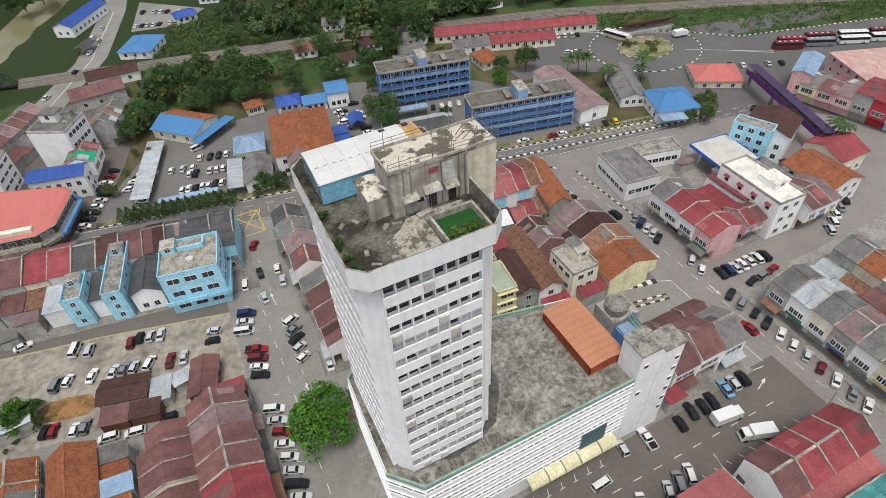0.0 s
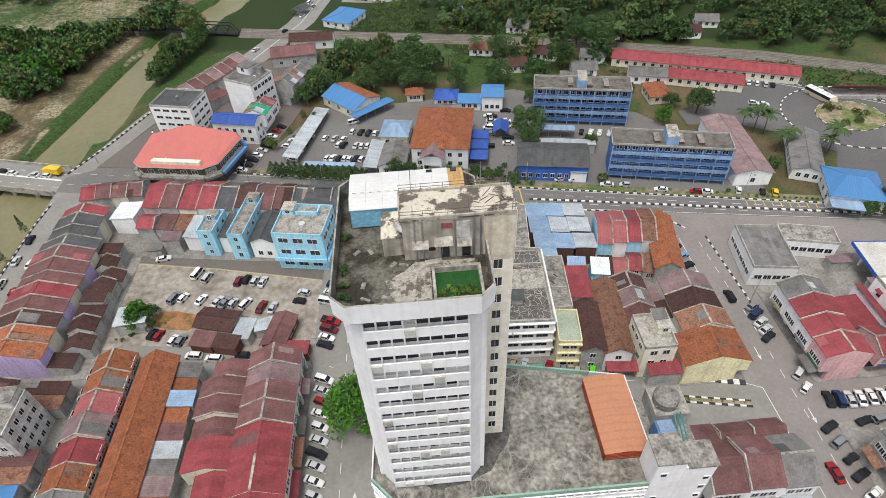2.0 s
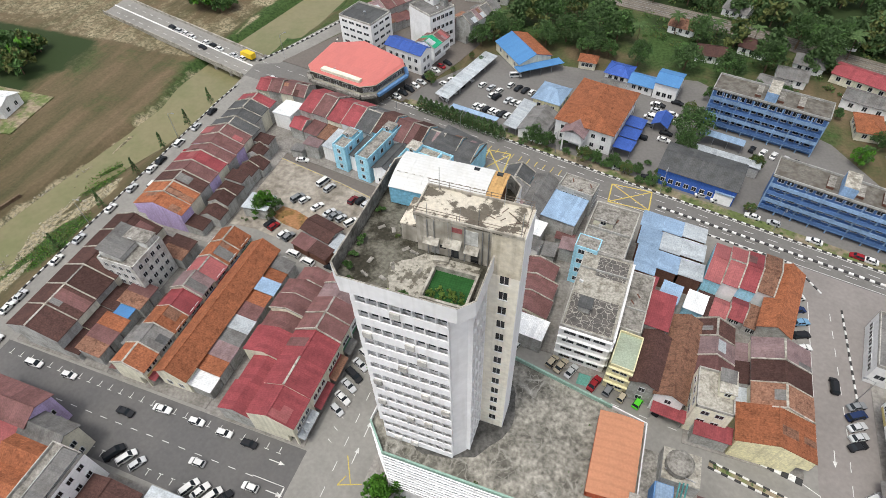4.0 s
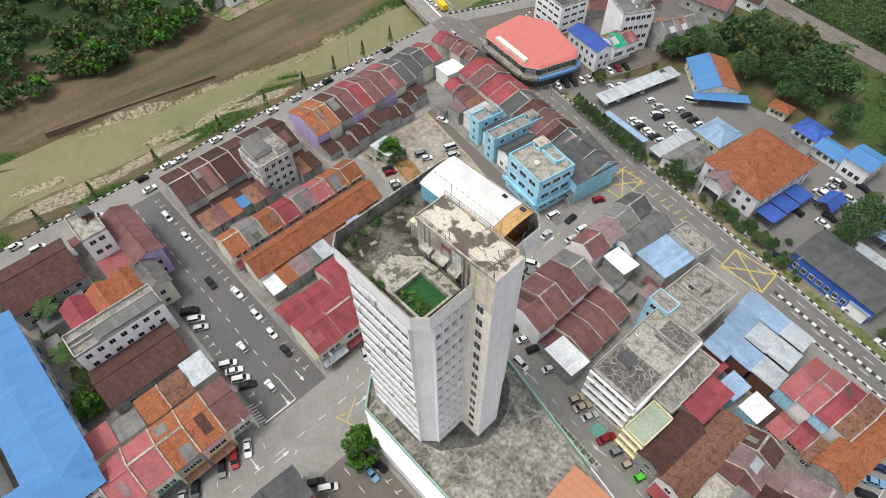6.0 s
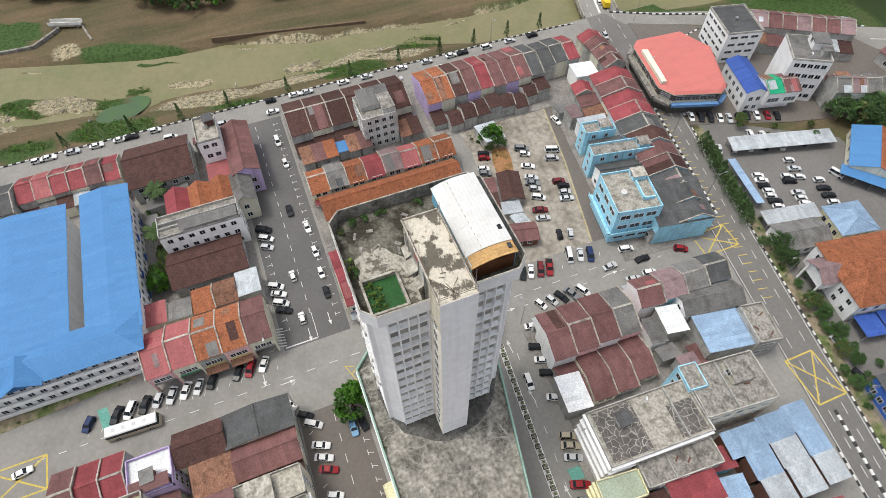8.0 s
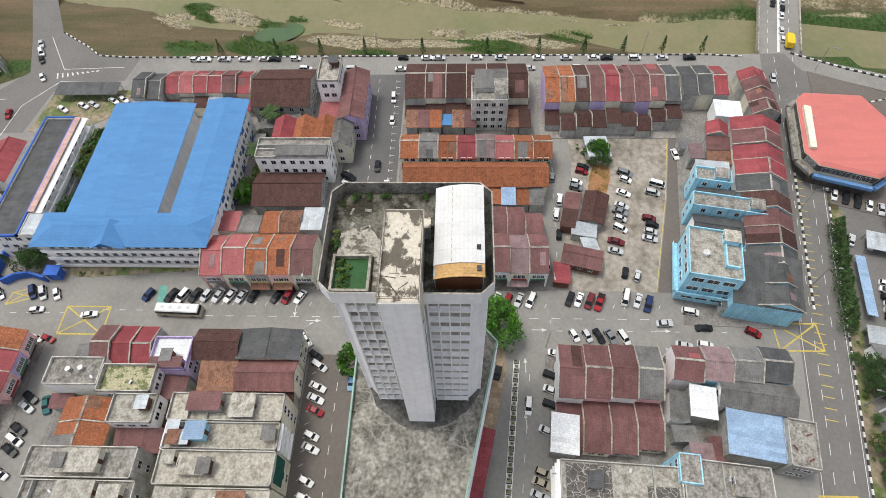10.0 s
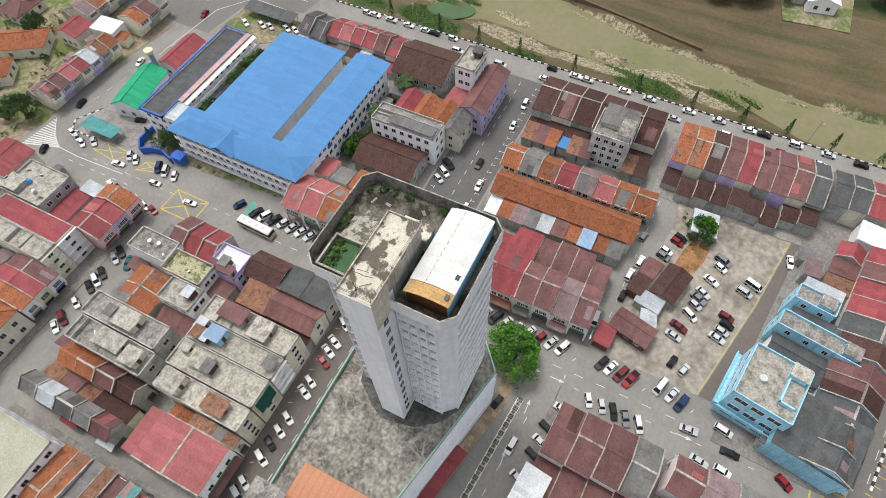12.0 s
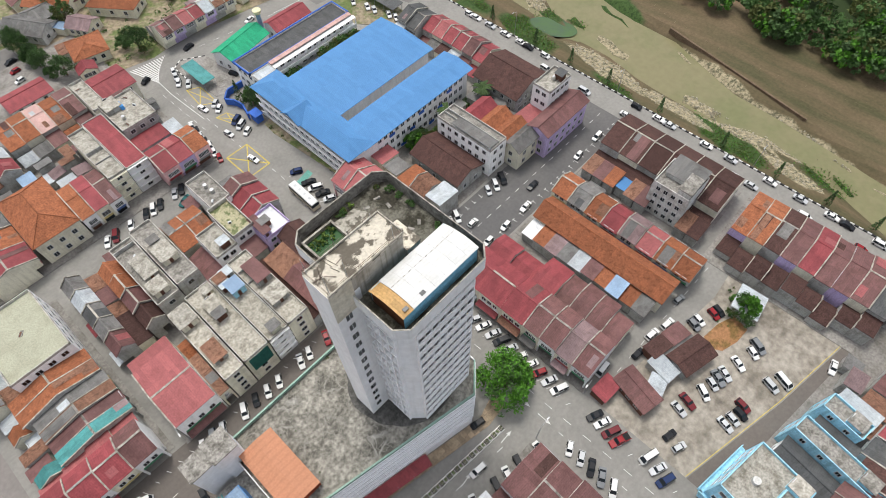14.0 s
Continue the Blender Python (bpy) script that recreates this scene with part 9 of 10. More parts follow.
bus = thing("bus", pose(-15.9, -58.6, 0.02, 0, 0, 88), "white single-deck bus with dark windows on the street", "bus", "road vehicles")
part("body", Mesh().solid([(-5.2, -1.2, 0.35), (5.2, -1.2, 0.35), (5.2, 1.2, 0.35), (-5.2, 1.2, 0.35)], [(-5.15, -1.18, 1.6), (5.1, -1.18, 1.6), (5.1, 1.18, 1.6), (-5.15, 1.18, 1.6)], CARPAINT['n']), bus)
part("window_band", Mesh().solid([(-5.12, -1.16, 1.6), (5.08, -1.16, 1.6), (5.08, 1.16, 1.6), (-5.12, 1.16, 1.6)], [(-5.1, -1.1, 2.6), (4.9, -1.1, 2.6), (4.9, 1.1, 2.6), (-5.1, 1.1, 2.6)], M_CARGLASS), bus)
part("roof", Mesh().solid([(-5.12, -1.15, 2.6), (4.95, -1.15, 2.6), (4.95, 1.15, 2.6), (-5.12, 1.15, 2.6)], [(-5.0, -1.0, 2.85), (4.8, -1.0, 2.85), (4.8, 1.0, 2.85), (-5.0, 1.0, 2.85)], CARPAINT['w']), bus)
for x in (-3.4, -1.5, 0.6, 2.6):
    part("roof_hatch", Mesh().box(x - 0.35, x + 0.35, -0.35, 0.35, 2.84, 2.92, CARPAINT['s']), bus)
for x in (-3.3, 3.2):
    for s in (-1, 1):
        part("wheel", shared(("bus_wheel",), lambda m: m.tube((0, -0.14, 0), (0, 0.14, 0), 0.46, 0.46, M_RUBBER, 12).tube((0, -0.16, 0), (0, 0.16, 0), 0.25, 0.25, M_METAL, 8)), bus, at=pose(x, s * 1.08, 0.46))


for x, y, hd, kk in ((186.0, 78.7, -28, 'm'), (190.0, 80.5, -28, 'r'), (197.4, 74.6, -28, 'g'), (200.9, 77.7, -28, 'm'), (208.8, 69.6, -28, 'w'), (212.3, 72.7, -28, 'n'), (220.1, 65.2, -28, 'w'), (223.5, 68.3, -28, 'm'), (140.5, 118.4, -70, 'n')):
    coach = copy_thing(bus, pose(x, y, 0.02, 0, 0, hd))
    tagged(coach, "%s single-deck bus parked at the bus station" % PAINTS[kk][0], "bus", "station buses")
    for piece in coach.children:
        if piece.name.startswith(("body", "roof.")) and kk != 'n':
            piece.data = piece.data.copy()
            piece.data.materials[0] = CARPAINT[kk]


def lorry(x, y, heading, key, label, body='w'):
    ob = thing("lorry", pose(x, y, 0.02, 0, 0, heading), label, "lorry", "road vehicles")
    part("cab", Mesh().solid([(1.5, -0.95, 0.5), (3.1, -0.95, 0.5), (3.1, 0.95, 0.5), (1.5, 0.95, 0.5)], [(1.5, -0.9, 2.2), (2.7, -0.85, 2.2), (2.7, 0.85, 2.2), (1.5, 0.9, 2.2)], CARPAINT[key]), ob)
    part("screen", Mesh().sheet(((3.02, -0.8, 1.25), (3.02, 0.8, 1.25), (2.74, 0.75, 2.1), (2.74, -0.75, 2.1)), 0.06, M_CARGLASS), ob)
    part("box", Mesh().box(-3.0, 1.35, -1.05, 1.05, 0.8, 2.7, CARPAINT[body]), ob)
    for a in (-2.0, 2.2):
        for s in (-1, 1):
            part("wheel", shared(("lorry_wheel",), lambda m: m.tube((0, -0.12, 0), (0, 0.12, 0), 0.4, 0.4, M_RUBBER, 12)), ob, at=pose(a, s * 0.9, 0.4))


lorry(53.4, -19.2, -8, 'w', "white box lorry on the street before the podium")
lorry(55.4, -24.0, 160, 'w', "white box lorry parked across the street")
lorry(-110.0, 107.5, 165, 'y', "yellow lorry on the bridge", 'y')
lorry(142.3, 114.0, 60, 'n', "beige lorry on the roundabout", 'n')
lorry(161.8, 107.0, -10, 'w', "white lorry by the roundabout")

# ---- trees and plants ----
lr = random.Random(21)


def leaf_quad(m, p, size, mat):
    n = Vector((lr.gauss(0, 1), lr.gauss(0, 1), lr.gauss(0.6, 0.8))).normalized()
    u = n.orthogonal().normalized()
    u.rotate(Matrix.Rotation(lr.uniform(0, 6.28), 3, n))
    w = n.cross(u)
    s = size * lr.uniform(0.6, 1.3)
    p = Vector(p)
    m.face([tuple(p - u * s), tuple(p - w * s * 0.55), tuple(p + u * s), tuple(p + w * s * 0.55)], mat)


def crown_mesh(m, r, h, z0, mats, clumps, leaves, size):
    """Clumps of leaves on an uneven, domed outline."""
    for c in range(clumps):
        a, q = lr.uniform(0, 6.28), math.sqrt(lr.random())
        rr = r * (0.78 + 0.3 * noise.noise(Vector((math.cos(a) * 1.5, math.sin(a) * 1.5, r))))
        cx, cy = rr * q * math.cos(a), rr * q * math.sin(a)
        top = h * math.sqrt(max(0.05, 1 - q * q))
        cz = z0 + top * lr.uniform(0.35, 1.0)
        cr = r * lr.uniform(0.14, 0.26)
        mat = lr.choice(mats)
        for i in range(leaves):
            v = Vector((lr.gauss(0, 1), lr.gauss(0, 1), lr.gauss(0, 0.7))).normalized() * cr * lr.uniform(0.55, 1.05)
            leaf_quad(m, (cx + v.x, cy + v.y, cz + v.z), size, mat)


def trunk_mesh(m, r, h):
    m.tube((0, 0, -0.1), (0.1, 0.05, h * 0.55), r, r * 0.7, M_TRUNK, 8)
    for i in range(5):
        a = i * 1.26 + lr.uniform(-0.3, 0.3)
        m.tube((0.1, 0.05, h * 0.5), (math.cos(a) * h * 0.42, math.sin(a) * h * 0.42, h * lr.uniform(0.8, 1.05)), r * 0.5, r * 0.15, M_TRUNK, 6)


TREES = {}


def tree(x, y, kind, scale=1.0, z=0.0):
    """kind: (leaf tone, crown radius, crown height, clear stem)."""
    tone, r, h, stem, label = kind
    k = (kind, lr.randrange(2))
    m = pose(x, y, z, 0, 0, lr.uniform(0, 360)) @ Matrix.Diagonal((scale, scale, scale * lr.uniform(0.9, 1.1), 1))
    if k not in TREES:
        ob = thing("tree", pose(0, 0, 0), label, "tree", "trees")
        t = Mesh()
        trunk_mesh(t, 0.05 * r + 0.08, stem + h * 0.4)
        part("trunk", t, ob)
        c = Mesh()
        tones = {'dark': ('dark', 'dark', 'mid'), 'mid': ('mid', 'dark', 'mid'), 'bright': ('bright', 'bright', 'mid'), 'dull': ('dull', 'dull', 'mid')}[tone]
        crown_mesh(c, r, h, stem, [M_LEAF[q] for q in tones], int(16 + r * r * 2.4), 72 if tone == 'bright' else 46, 0.21 + 0.010 * r)
        part("crown", c, ob)
        TREES[k] = ob
        ob.matrix_basis = m
        return ob
    return copy_thing(TREES[k], m)


BIG = ('dark', 5.0, 5.5, 3.0, "large dark green spreading tree")
MID = ('mid', 3.4, 4.0, 2.0, "green rounded tree of middle height")
DULL = ('dull', 3.2, 4.2, 2.0, "dull olive green tree")
street_tree = ('bright', 5.6, 6.0, 2.2, "dense bright green street tree beside the podium")
tree(-12.4, 13.6, street_tree, 1.3)
tree(-3.4, -15.8, ('bright', 2.9, 4.2, 1.6, "small dense green street tree at the podium corner"), 1.6)
tree(-48.6, -49.8, ('bright', 3.4, 4.2, 1.8, "bright green tree between the school and a hall"), 1.0)
tree(-63.4, 42.4, ('bright', 3.6, 4.4, 1.6, "dense green tree beside a hut in the lot"), 1.1)
tree(-61.4, 44.2, MID, 0.75)
tree(-60.6, 41.0, DULL, 0.5)
for x, y, s in ((-30, 146, 1.1), (-24, 152, 1.2), (-14, 160, 1.3), (-6, 152, 1.2), (2, 148, 1.1), (4, 160, 1.3), (35, 146, 1.0), (-20, 166, 1.2), (12, 168, 1.1), (38, 164, 1.1), (52, 150, 1.1), (48, 142, 1.0), (60, 152, 1.0), (76, 164, 1.2), (70, 170, 1.2), (82, 170, 1.1), (64, 130, 0.8), (80, 132, 0.8), (90, 120, 0.9), (97, 115, 0.9), (-34, 140, 0.8), (-12, 146, 0.9), (56, 134, 0.7), (44, 130, 0.7)):
    tree(x, y, BIG if lr.random() < 0.7 else MID, s)
tree(38.4, 119.4, DULL, 1.7)
tree(84, 111, ('bright', 3.4, 4.2, 1.8, "bright green tree between the school and a hall"), 1.0)


def woods(name, spots, label, tones=(('dark', 'dark', 'mid'), ('dark', 'mid'), ('mid', 'dull', 'dark'))):
    """A far wood: trunks and crowns of leaves as one uncountable mass."""
    m = Mesh()
    for x, y, z, r in spots:
        k = len(m.v)
        crown_mesh(m, r, r * 1.15, r * 0.45, [M_LEAF[q] for q in lr.choice(tones)], int(10 + r * r * 0.7), 22, 0.22 + 0.085 * r)
        m.tube((0, 0, 0), (0, 0, r), 0.3, 0.15, M_TRUNK, 5)
        m.v[k:] = [(u + x, v + y, w + z) for u, v, w in m.v[k:]]
    return setting(name, m, label, "woods", kind="stuff")


def rail_y(x):
    return float(np.interp(x, [a for a, _ in RAIL], [b for _, b in RAIL]))


spots = []
for x, y, s in ((-7, 171, 6.5), (-0.6, 152.6, 6.0), (-18, 162.7, 7.0), (-26, 160, 6.0), (-30.6, 144, 5.0), (11, 158, 6.5), (4, 164, 7), (-14, 150, 5), (50, 165, 6), (62, 162, 6), (76, 157, 6)):
    spots.append((x, y, 0, s))
for i in range(520):
    x = lr.uniform(-120, 270)
    y = max(lr.uniform(174, 330) - 0.10 * x, rail_y(x) + 11)
    if not -95 < x < 8 or y > 285:
        spots.append((x, y, 0, lr.uniform(3.2, 7.0)))
for i in range(150):
    x = lr.uniform(40, 260)
    spots.append((x, rail_y(x) + 12 + lr.uniform(0, 95), 0, lr.uniform(3.0, 6.0)))
woods("woods_north", spots, "dense dark green woods beyond the railway", (('dark', 'dark', 'mid'), ('dark', 'dark'), ('dark', 'dull')))
edge_x = lambda y: float(np.interp(y, (-110, -54, -44, -31, 1, 33, 60, 100), (-200, -180, -174, -162, -159, -161, -172, -190)))
west = []
for i in range(330):
    y = lr.uniform(-110, 90)
    west.append((edge_x(y) - 2 - 85 * lr.random() ** 1.8, y, -0.8, lr.uniform(2.0, 6.2)))
west = [q for q in west if not (40 < q[1] < 72 and q[0] > -196)]
for x, y, r in ((-147, 139, 8.0), (-154, 143, 7.0), (-141, 138, 5.5), (-143, 162, 7.5), (-137, 167, 6.5), (-149, 168, 7), (-141, 176, 7), (-134, 184, 7.5), (-130, 193, 7), (-140, 190, 7), (-128, 204, 6.5), (-135, 206, 7), (-147, 184, 6.5), (-125, 212, 5.5), (-152, 178, 6), (-173, 177, 7), (-165, 185, 7), (-181, 186, 7), (-172, 193, 7), (-160, 196, 7), (-152, 203, 7), (-145, 212, 6), (-166, 207, 7), (-188, 196, 7), (-180, 204, 6)):
    west += [(x + lr.uniform(-3, 3), y + lr.uniform(-3, 3), -1.2, r * lr.uniform(0.55, 0.85)) for i in range(3)] + [(x, y, -1.2, r)]
west += [(lr.uniform(-240, -120), lr.uniform(262, 330), -0.8, lr.uniform(4, 7.5)) for i in range(40)]
woods("woods_west", west, "dark green woods across the river", (('mid', 'mid', 'dark'), ('mid', 'dull'), ('mid', 'bright', 'dark')))
woods("woods_south", [(lr.uniform(-150, -104), lr.uniform(-200, -156), 0, lr.uniform(3, 6)) for i in range(24)], "dark green trees beyond the river road")
for i in range(20):
    f = i / 19
    tree(-93.5 + 9 * f + lr.uniform(-2.6, 2.6), 164 + 38 * f + lr.uniform(-1.5, 1.5), lr.choice((MID, MID, DULL)), lr.uniform(1.1, 1.7))
tree(-138.5, 171.5, ('bright', 3.4, 4.2, 1.8, "bright green tree between the school and a hall"), 2.1, -1.0)
for x, y, s in ((-172, 40, 0.7), (-168, 46, 0.6)):
    tree(x, y, BIG, s, -0.6)
for x, y, s in ((-6, 91, 0.7), (-2, 92, 0.6), (2, 90, 0.45), (12, 88.5, 0.55), (18, 88, 0.5), (24, 87, 0.45), (28, 84.5, 0.4), (-8, 100, 0.5), (-38, 121, 0.7), (-36, 117, 0.55), (120.1, 59.4, 0.7), (127.5, 61.1, 0.9), (124.7, 57.4, 0.7), (106.9, 82.8, 0.6), (89.2, 73.1, 0.5), (57, 100, 0.5), (-19, -143, 1.0), (-10, -176, 0.8), (-34, -104, 0.5), (-30, -98, 0.6), (36, 83.5, 0.4), (56, 82, 0.35)):
    tree(x, y, lr.choice((MID, DULL)), s)
for x, y, s in ((-19, -145, 0.9), (-23, -152, 0.8), (-16, -150, 0.7), (3, -152, 0.7), (8, -166, 0.8), (-15, -188, 1.2), (-40, -160, 0.6), (-48, -170, 0.8), (-30, -100, 0.7), (-28.5, -97.5, 0.6), (-112, -150, 1.2), (-120, -156, 1.3), (-106, -160, 1.2), (-70, -112, 0.6)):
    tree(x, y, lr.choice((MID, BIG)), s)
for x, y, s in ((-3.5, 93.0, 0.6), (1.0, 91.6, 0.5), (-12, 95.2, 0.45), (15.5, 90.4, 0.5), (20.5, 89.6, 0.6), (24.4, 90.6, 0.5), (27.0, 88.4, 0.5), (31.0, 84.6, 0.55), (-1.0, 96.0, 0.4), (29.5, 93.0, 0.45), (40.0, 108.0, 1.1), (38.4, 100.5, 0.8), (-30.0, 128.0, 0.9), (-34.5, 131.0, 0.8), (3.0, 144.0, 0.9), (10.0, 146.0, 1.0), (20.0, 142.0, 0.9), (-42.5, 112.0, 0.5)):
    tree(x, y, lr.choice((MID, BIG, DULL)), s)
for i in range(18):
    tree(-67 + i * 1.65, -91.2 + lr.uniform(-1.3, 1.3), lr.choice((MID, DULL, MID)), lr.uniform(0.9, 1.35))
for i in range(11):
    tree(6.4 + lr.uniform(-1.2, 1.2), -175 + 2.2 * i, lr.choice((MID, BIG)), lr.uniform(0.5, 0.8))
for i in range(16):
    x = 0.0 + 2.3 * i + lr.uniform(-0.8, 0.8)
    tree(x, hwy_n(x) + lr.uniform(2.6, 6.5), lr.choice((MID, DULL, MID)), lr.uniform(0.35, 0.6))
for i in range(8):
    tree(-76 + i * 4.0, -48.8 + lr.uniform(-1.2, 1.2), lr.choice((MID, DULL)), lr.uniform(0.4, 0.65))
for x, y in ((-84, -50), (-79, -47), (-70, -49), (-58, -49), (-46.5, -38), (-46, -43)):
    tree(x, y, MID, 0.55)


def scrub(name, spots, label):
    """Knee-high to head-high bushes growing together, too many to count."""
    m = Mesh()
    for x, y, r in spots:
        for k in range(int(8 + 10 * r)):
            a, q = lr.uniform(0, 6.28), r * math.sqrt(lr.random())
            leaf_quad(m, (x + q * math.cos(a), y + q * math.sin(a), 0.1 + lr.random() * 1.1 * (r - 0.6 * q)), 0.42, M_LEAF[('mid', 'dark', 'dull')[k % 3]])
    return setting(name, m, label, "scrub", kind="stuff")


bushes = []
for i in range(520):
    x = lr.uniform(96, 290)
    y = lr.uniform(float(np.interp(x, (92, 129, 144, 166, 181, 270), (155, 137, 127, 111, 96, 70))), rail_y(x) - 3)
    bushes.append((x, y, lr.uniform(0.8, 2.4)))
for i in range(420):
    x = lr.uniform(-30, 96)
    y = rail_y(x) + lr.choice((lr.uniform(-22, -3), lr.uniform(8, 20)))
    if not (x < -20 and y < 192):
        bushes.append((x, y, lr.uniform(0.8, 2.2)))
for i in range(160):
    x, y = lr.uniform(-12, 12), lr.uniform(200, 236)
    bushes.append((x, y, lr.uniform(0.8, 2.2)))
scrub("scrub_railway", bushes, "green scrub and low bushes beside the railway")
scrub("scrub_south", [(lr.uniform(-70, -4), lr.uniform(-200, -142), lr.uniform(0.6, 1.8)) for i in range(150)], "low green bushes round the old houses")


def conifer_mesh(m, h, r):
    for i in range(int(120 + 130 * r)):
        f = lr.random()
        a = lr.uniform(0, 6.28)
        q = r * (1 - f) * lr.uniform(0.4, 1.0) + 0.08
        leaf_quad(m, (q * math.cos(a), q * math.sin(a), 0.4 + f * (h - 0.4)), 0.26, M_LEAF['dark' if i % 4 else 'mid'])


def conifer(x, y, h, r, label, group):
    k = (h, r, label)
    m = pose(x, y, 0, 0, 0, lr.uniform(0, 360))
    if k not in TREES:
        ob = thing("conifer", m, label, "tree", group)
        part("trunk", Mesh().tube((0, 0, -0.1), (0, 0, h * 0.9), 0.1, 0.03, M_TRUNK, 6), ob)
        c = Mesh()
        conifer_mesh(c, h, r)
        part("crown", c, ob)
        TREES[k] = ob
    else:
        copy_thing(TREES[k], m)


for i in range(16):
    f = i / 15
    conifer(-40.5 + 27.5 * f, 98.2 - 6.4 * f + lr.uniform(-0.4, 0.4), 5.0, 2.5, "dark green casuarina in a hedge row", "hedge")
for y in (-70, -52, -38, -24, -6, 14, 30, 44, 56, 68, 80):
    conifer(-106.6, y, 6.0, 1.1, "slender dark conifer on the river bank", "riverside conifers")


conifer(-26.6, -101.4, 8.5, 1.7, "tall dark conifer at the school gate", "gate tree")


def palm(x, y, s=1.0):
    k = 'palm'
    m = pose(x, y, 0, 0, 0, lr.uniform(0, 360)) @ Matrix.Diagonal((s, s, s, 1))
    if k in TREES:
        return copy_thing(TREES[k], m)
    ob = thing("palm_tree", m, "coconut palm with a slim bare trunk", "palm tree", "palms")
    part("trunk", Mesh().tube((0, 0, -0.1), (0.3, 0.1, 4.5), 0.18, 0.13, M_TRUNK, 7).tube((0.3, 0.1, 4.5), (0.5, 0.2, 8.0), 0.13, 0.1, M_TRUNK, 7), ob)
    c = Mesh()
    for i in range(16):
        a, up = i * 0.393 + lr.uniform(-0.1, 0.1), lr.uniform(0.1, 0.9)
        p = Vector((0.5, 0.2, 8.0))
        d = Vector((math.cos(a), math.sin(a), up))
        for k2 in range(5):
            q = p + d * 0.75
            side = Vector((-math.sin(a), math.cos(a), 0)) * (0.5 if k2 < 4 else 0.15)
            drop = Vector((0, 0, -0.25))
            c.face([tuple(p), tuple(q), tuple(q + side + drop), tuple(p + side + drop)], M_LEAF['palm'])
            c.face([tuple(p), tuple(p - side + drop), tuple(q - side + drop), tuple(q)], M_LEAF['palm'])
            p, d = q, (d + Vector((0, 0, -0.34))).normalized()
    part("crown", c, ob)
    TREES['palm'] = ob


for x, y in ((109.6, 101.2), (106.8, 103.2), (112.4, 100.1), (111.5, 90.4), (114.3, 91.3), (-14, 163), (6, 172), (18, 156), (30, 168), (-30, 150), (44, 170), (-26, 158), (85.9, 167.7), (56, 168), (123.6, 86.2), (126.4, 88.1), (-74, -46), (-60, -47), (142.3, 28.5), (95.3, 185.0), (66.7, 186.6), (20, 190)):
    palm(x, y, lr.uniform(0.7, 1.1))


def shrub(x, y, z, s, tone, label="low green leafy shrub", group="shrubs", name="shrub"):
    k = ('shrub', tone, label)
    m = pose(x, y, z, 0, 0, lr.uniform(0, 360)) @ Matrix.Diagonal((s, s, s, 1))
    if k in TREES:
        return copy_thing(TREES[k], m)
    ob = thing(name, m, label, name, group)
    part("stem", Mesh().tube((0, 0, 0), (0, 0, 0.5), 0.06, 0.04, M_TRUNK, 5), ob)
    c = Mesh()
    crown_mesh(c, 0.95, 1.0, 0.1, [M_LEAF[tone], M_LEAF[tone], M_LEAF['dull' if tone == 'moss' else 'mid']], 14, 40, 0.11)
    part("leaves", c, ob)
    TREES[k] = ob


RL = "overgrown weeds on the tower's roof"
for x, y, s, tone in ((3.0, -8.5, 1.0, 'mid'), (4.2, -8.4, 1.2, 'bright'), (5.5, -8.3, 1.2, 'mid'), (6.5, -8.2, 0.9, 'dull'), (3.6, -7.4, 0.9, 'dull'), (5.0, -7.4, 1.0, 'mid'), (6.2, -7.3, 0.7, 'dull'), (-7.2, -7.6, 0.8, 'mid'), (-7.3, -5.9, 0.8, 'mid'), (-7.2, -3.6, 1.0, 'mid'), (-7.2, 1.6, 0.8, 'mid'), (-6.2, -9.2, 0.6, 'dull'), (-1.6, -9.7, 0.8, 'bright'), (-0.3, -9.7, 0.7, 'bright'), (1.0, -9.6, 0.5, 'dull'), (-3.6, -1.6, 0.6, 'dull'), (7.5, -9.2, 0.5, 'dull'), (0.2, -9.3, 0.8, 'mid')):
    shrub(x + TOWER_X, y, 58.0 if not 2.4 < x < 7 else 58.15, s * (1.1 if x < 2 else 0.8), 'moss' if tone == 'bright' or x > 2 else tone, RL, "rooftop weeds", "weeds")
for x, y, s in ((10, -12.4, 0.5), (25.2, -7.4, 0.4), (24.6, 2.5, 0.5), (13.0, -12.2, 0.4), (17, -12.3, 0.35), (23, -6, 0.4)):
    shrub(x + TOWER_X, y, POD, s, 'dull', "dry weeds on the podium roof", "podium weeds", "weeds")
for i in range(7):
    shrub(51.4 + 2.1 * i, 11.1 - 0.39 * i, 0.14, lr.uniform(0.4, 0.7), 'mid', "green leafy roadside shrub", "roadside shrubs")
for i in range(24):
    shrub(-40 + i * 7.0 + lr.uniform(-2, 2), hwy_n(-40 + i * 7.0) + 1.6 + lr.uniform(-0.6, 0.8), 0.1, lr.uniform(0.5, 1.1), 'mid', "green leafy roadside shrub", "roadside shrubs")
for i in range(22):
    x = 96 + i * 1.4
    shrub(x, hwy_n(x) + 1.4, 0.1, 0.75, 'bright', "clipped bright green hedge plant", "clipped hedge")
for i in range(6):
    shrub(-26.8 + lr.uniform(-0.9, 0.9), -86 + i * 5.0, 0.1, lr.uniform(0.5, 0.9), lr.choice(('mid', 'dull')), "green shrub before the school", "school shrubs")
for i in range(12):
    shrub(-66 + lr.uniform(-3, 9), 37 + lr.uniform(0, 6), 0.03, lr.uniform(0.5, 1.1), lr.choice(('mid', 'dull')), "weedy shrub at the edge of the lot", "lot weeds")
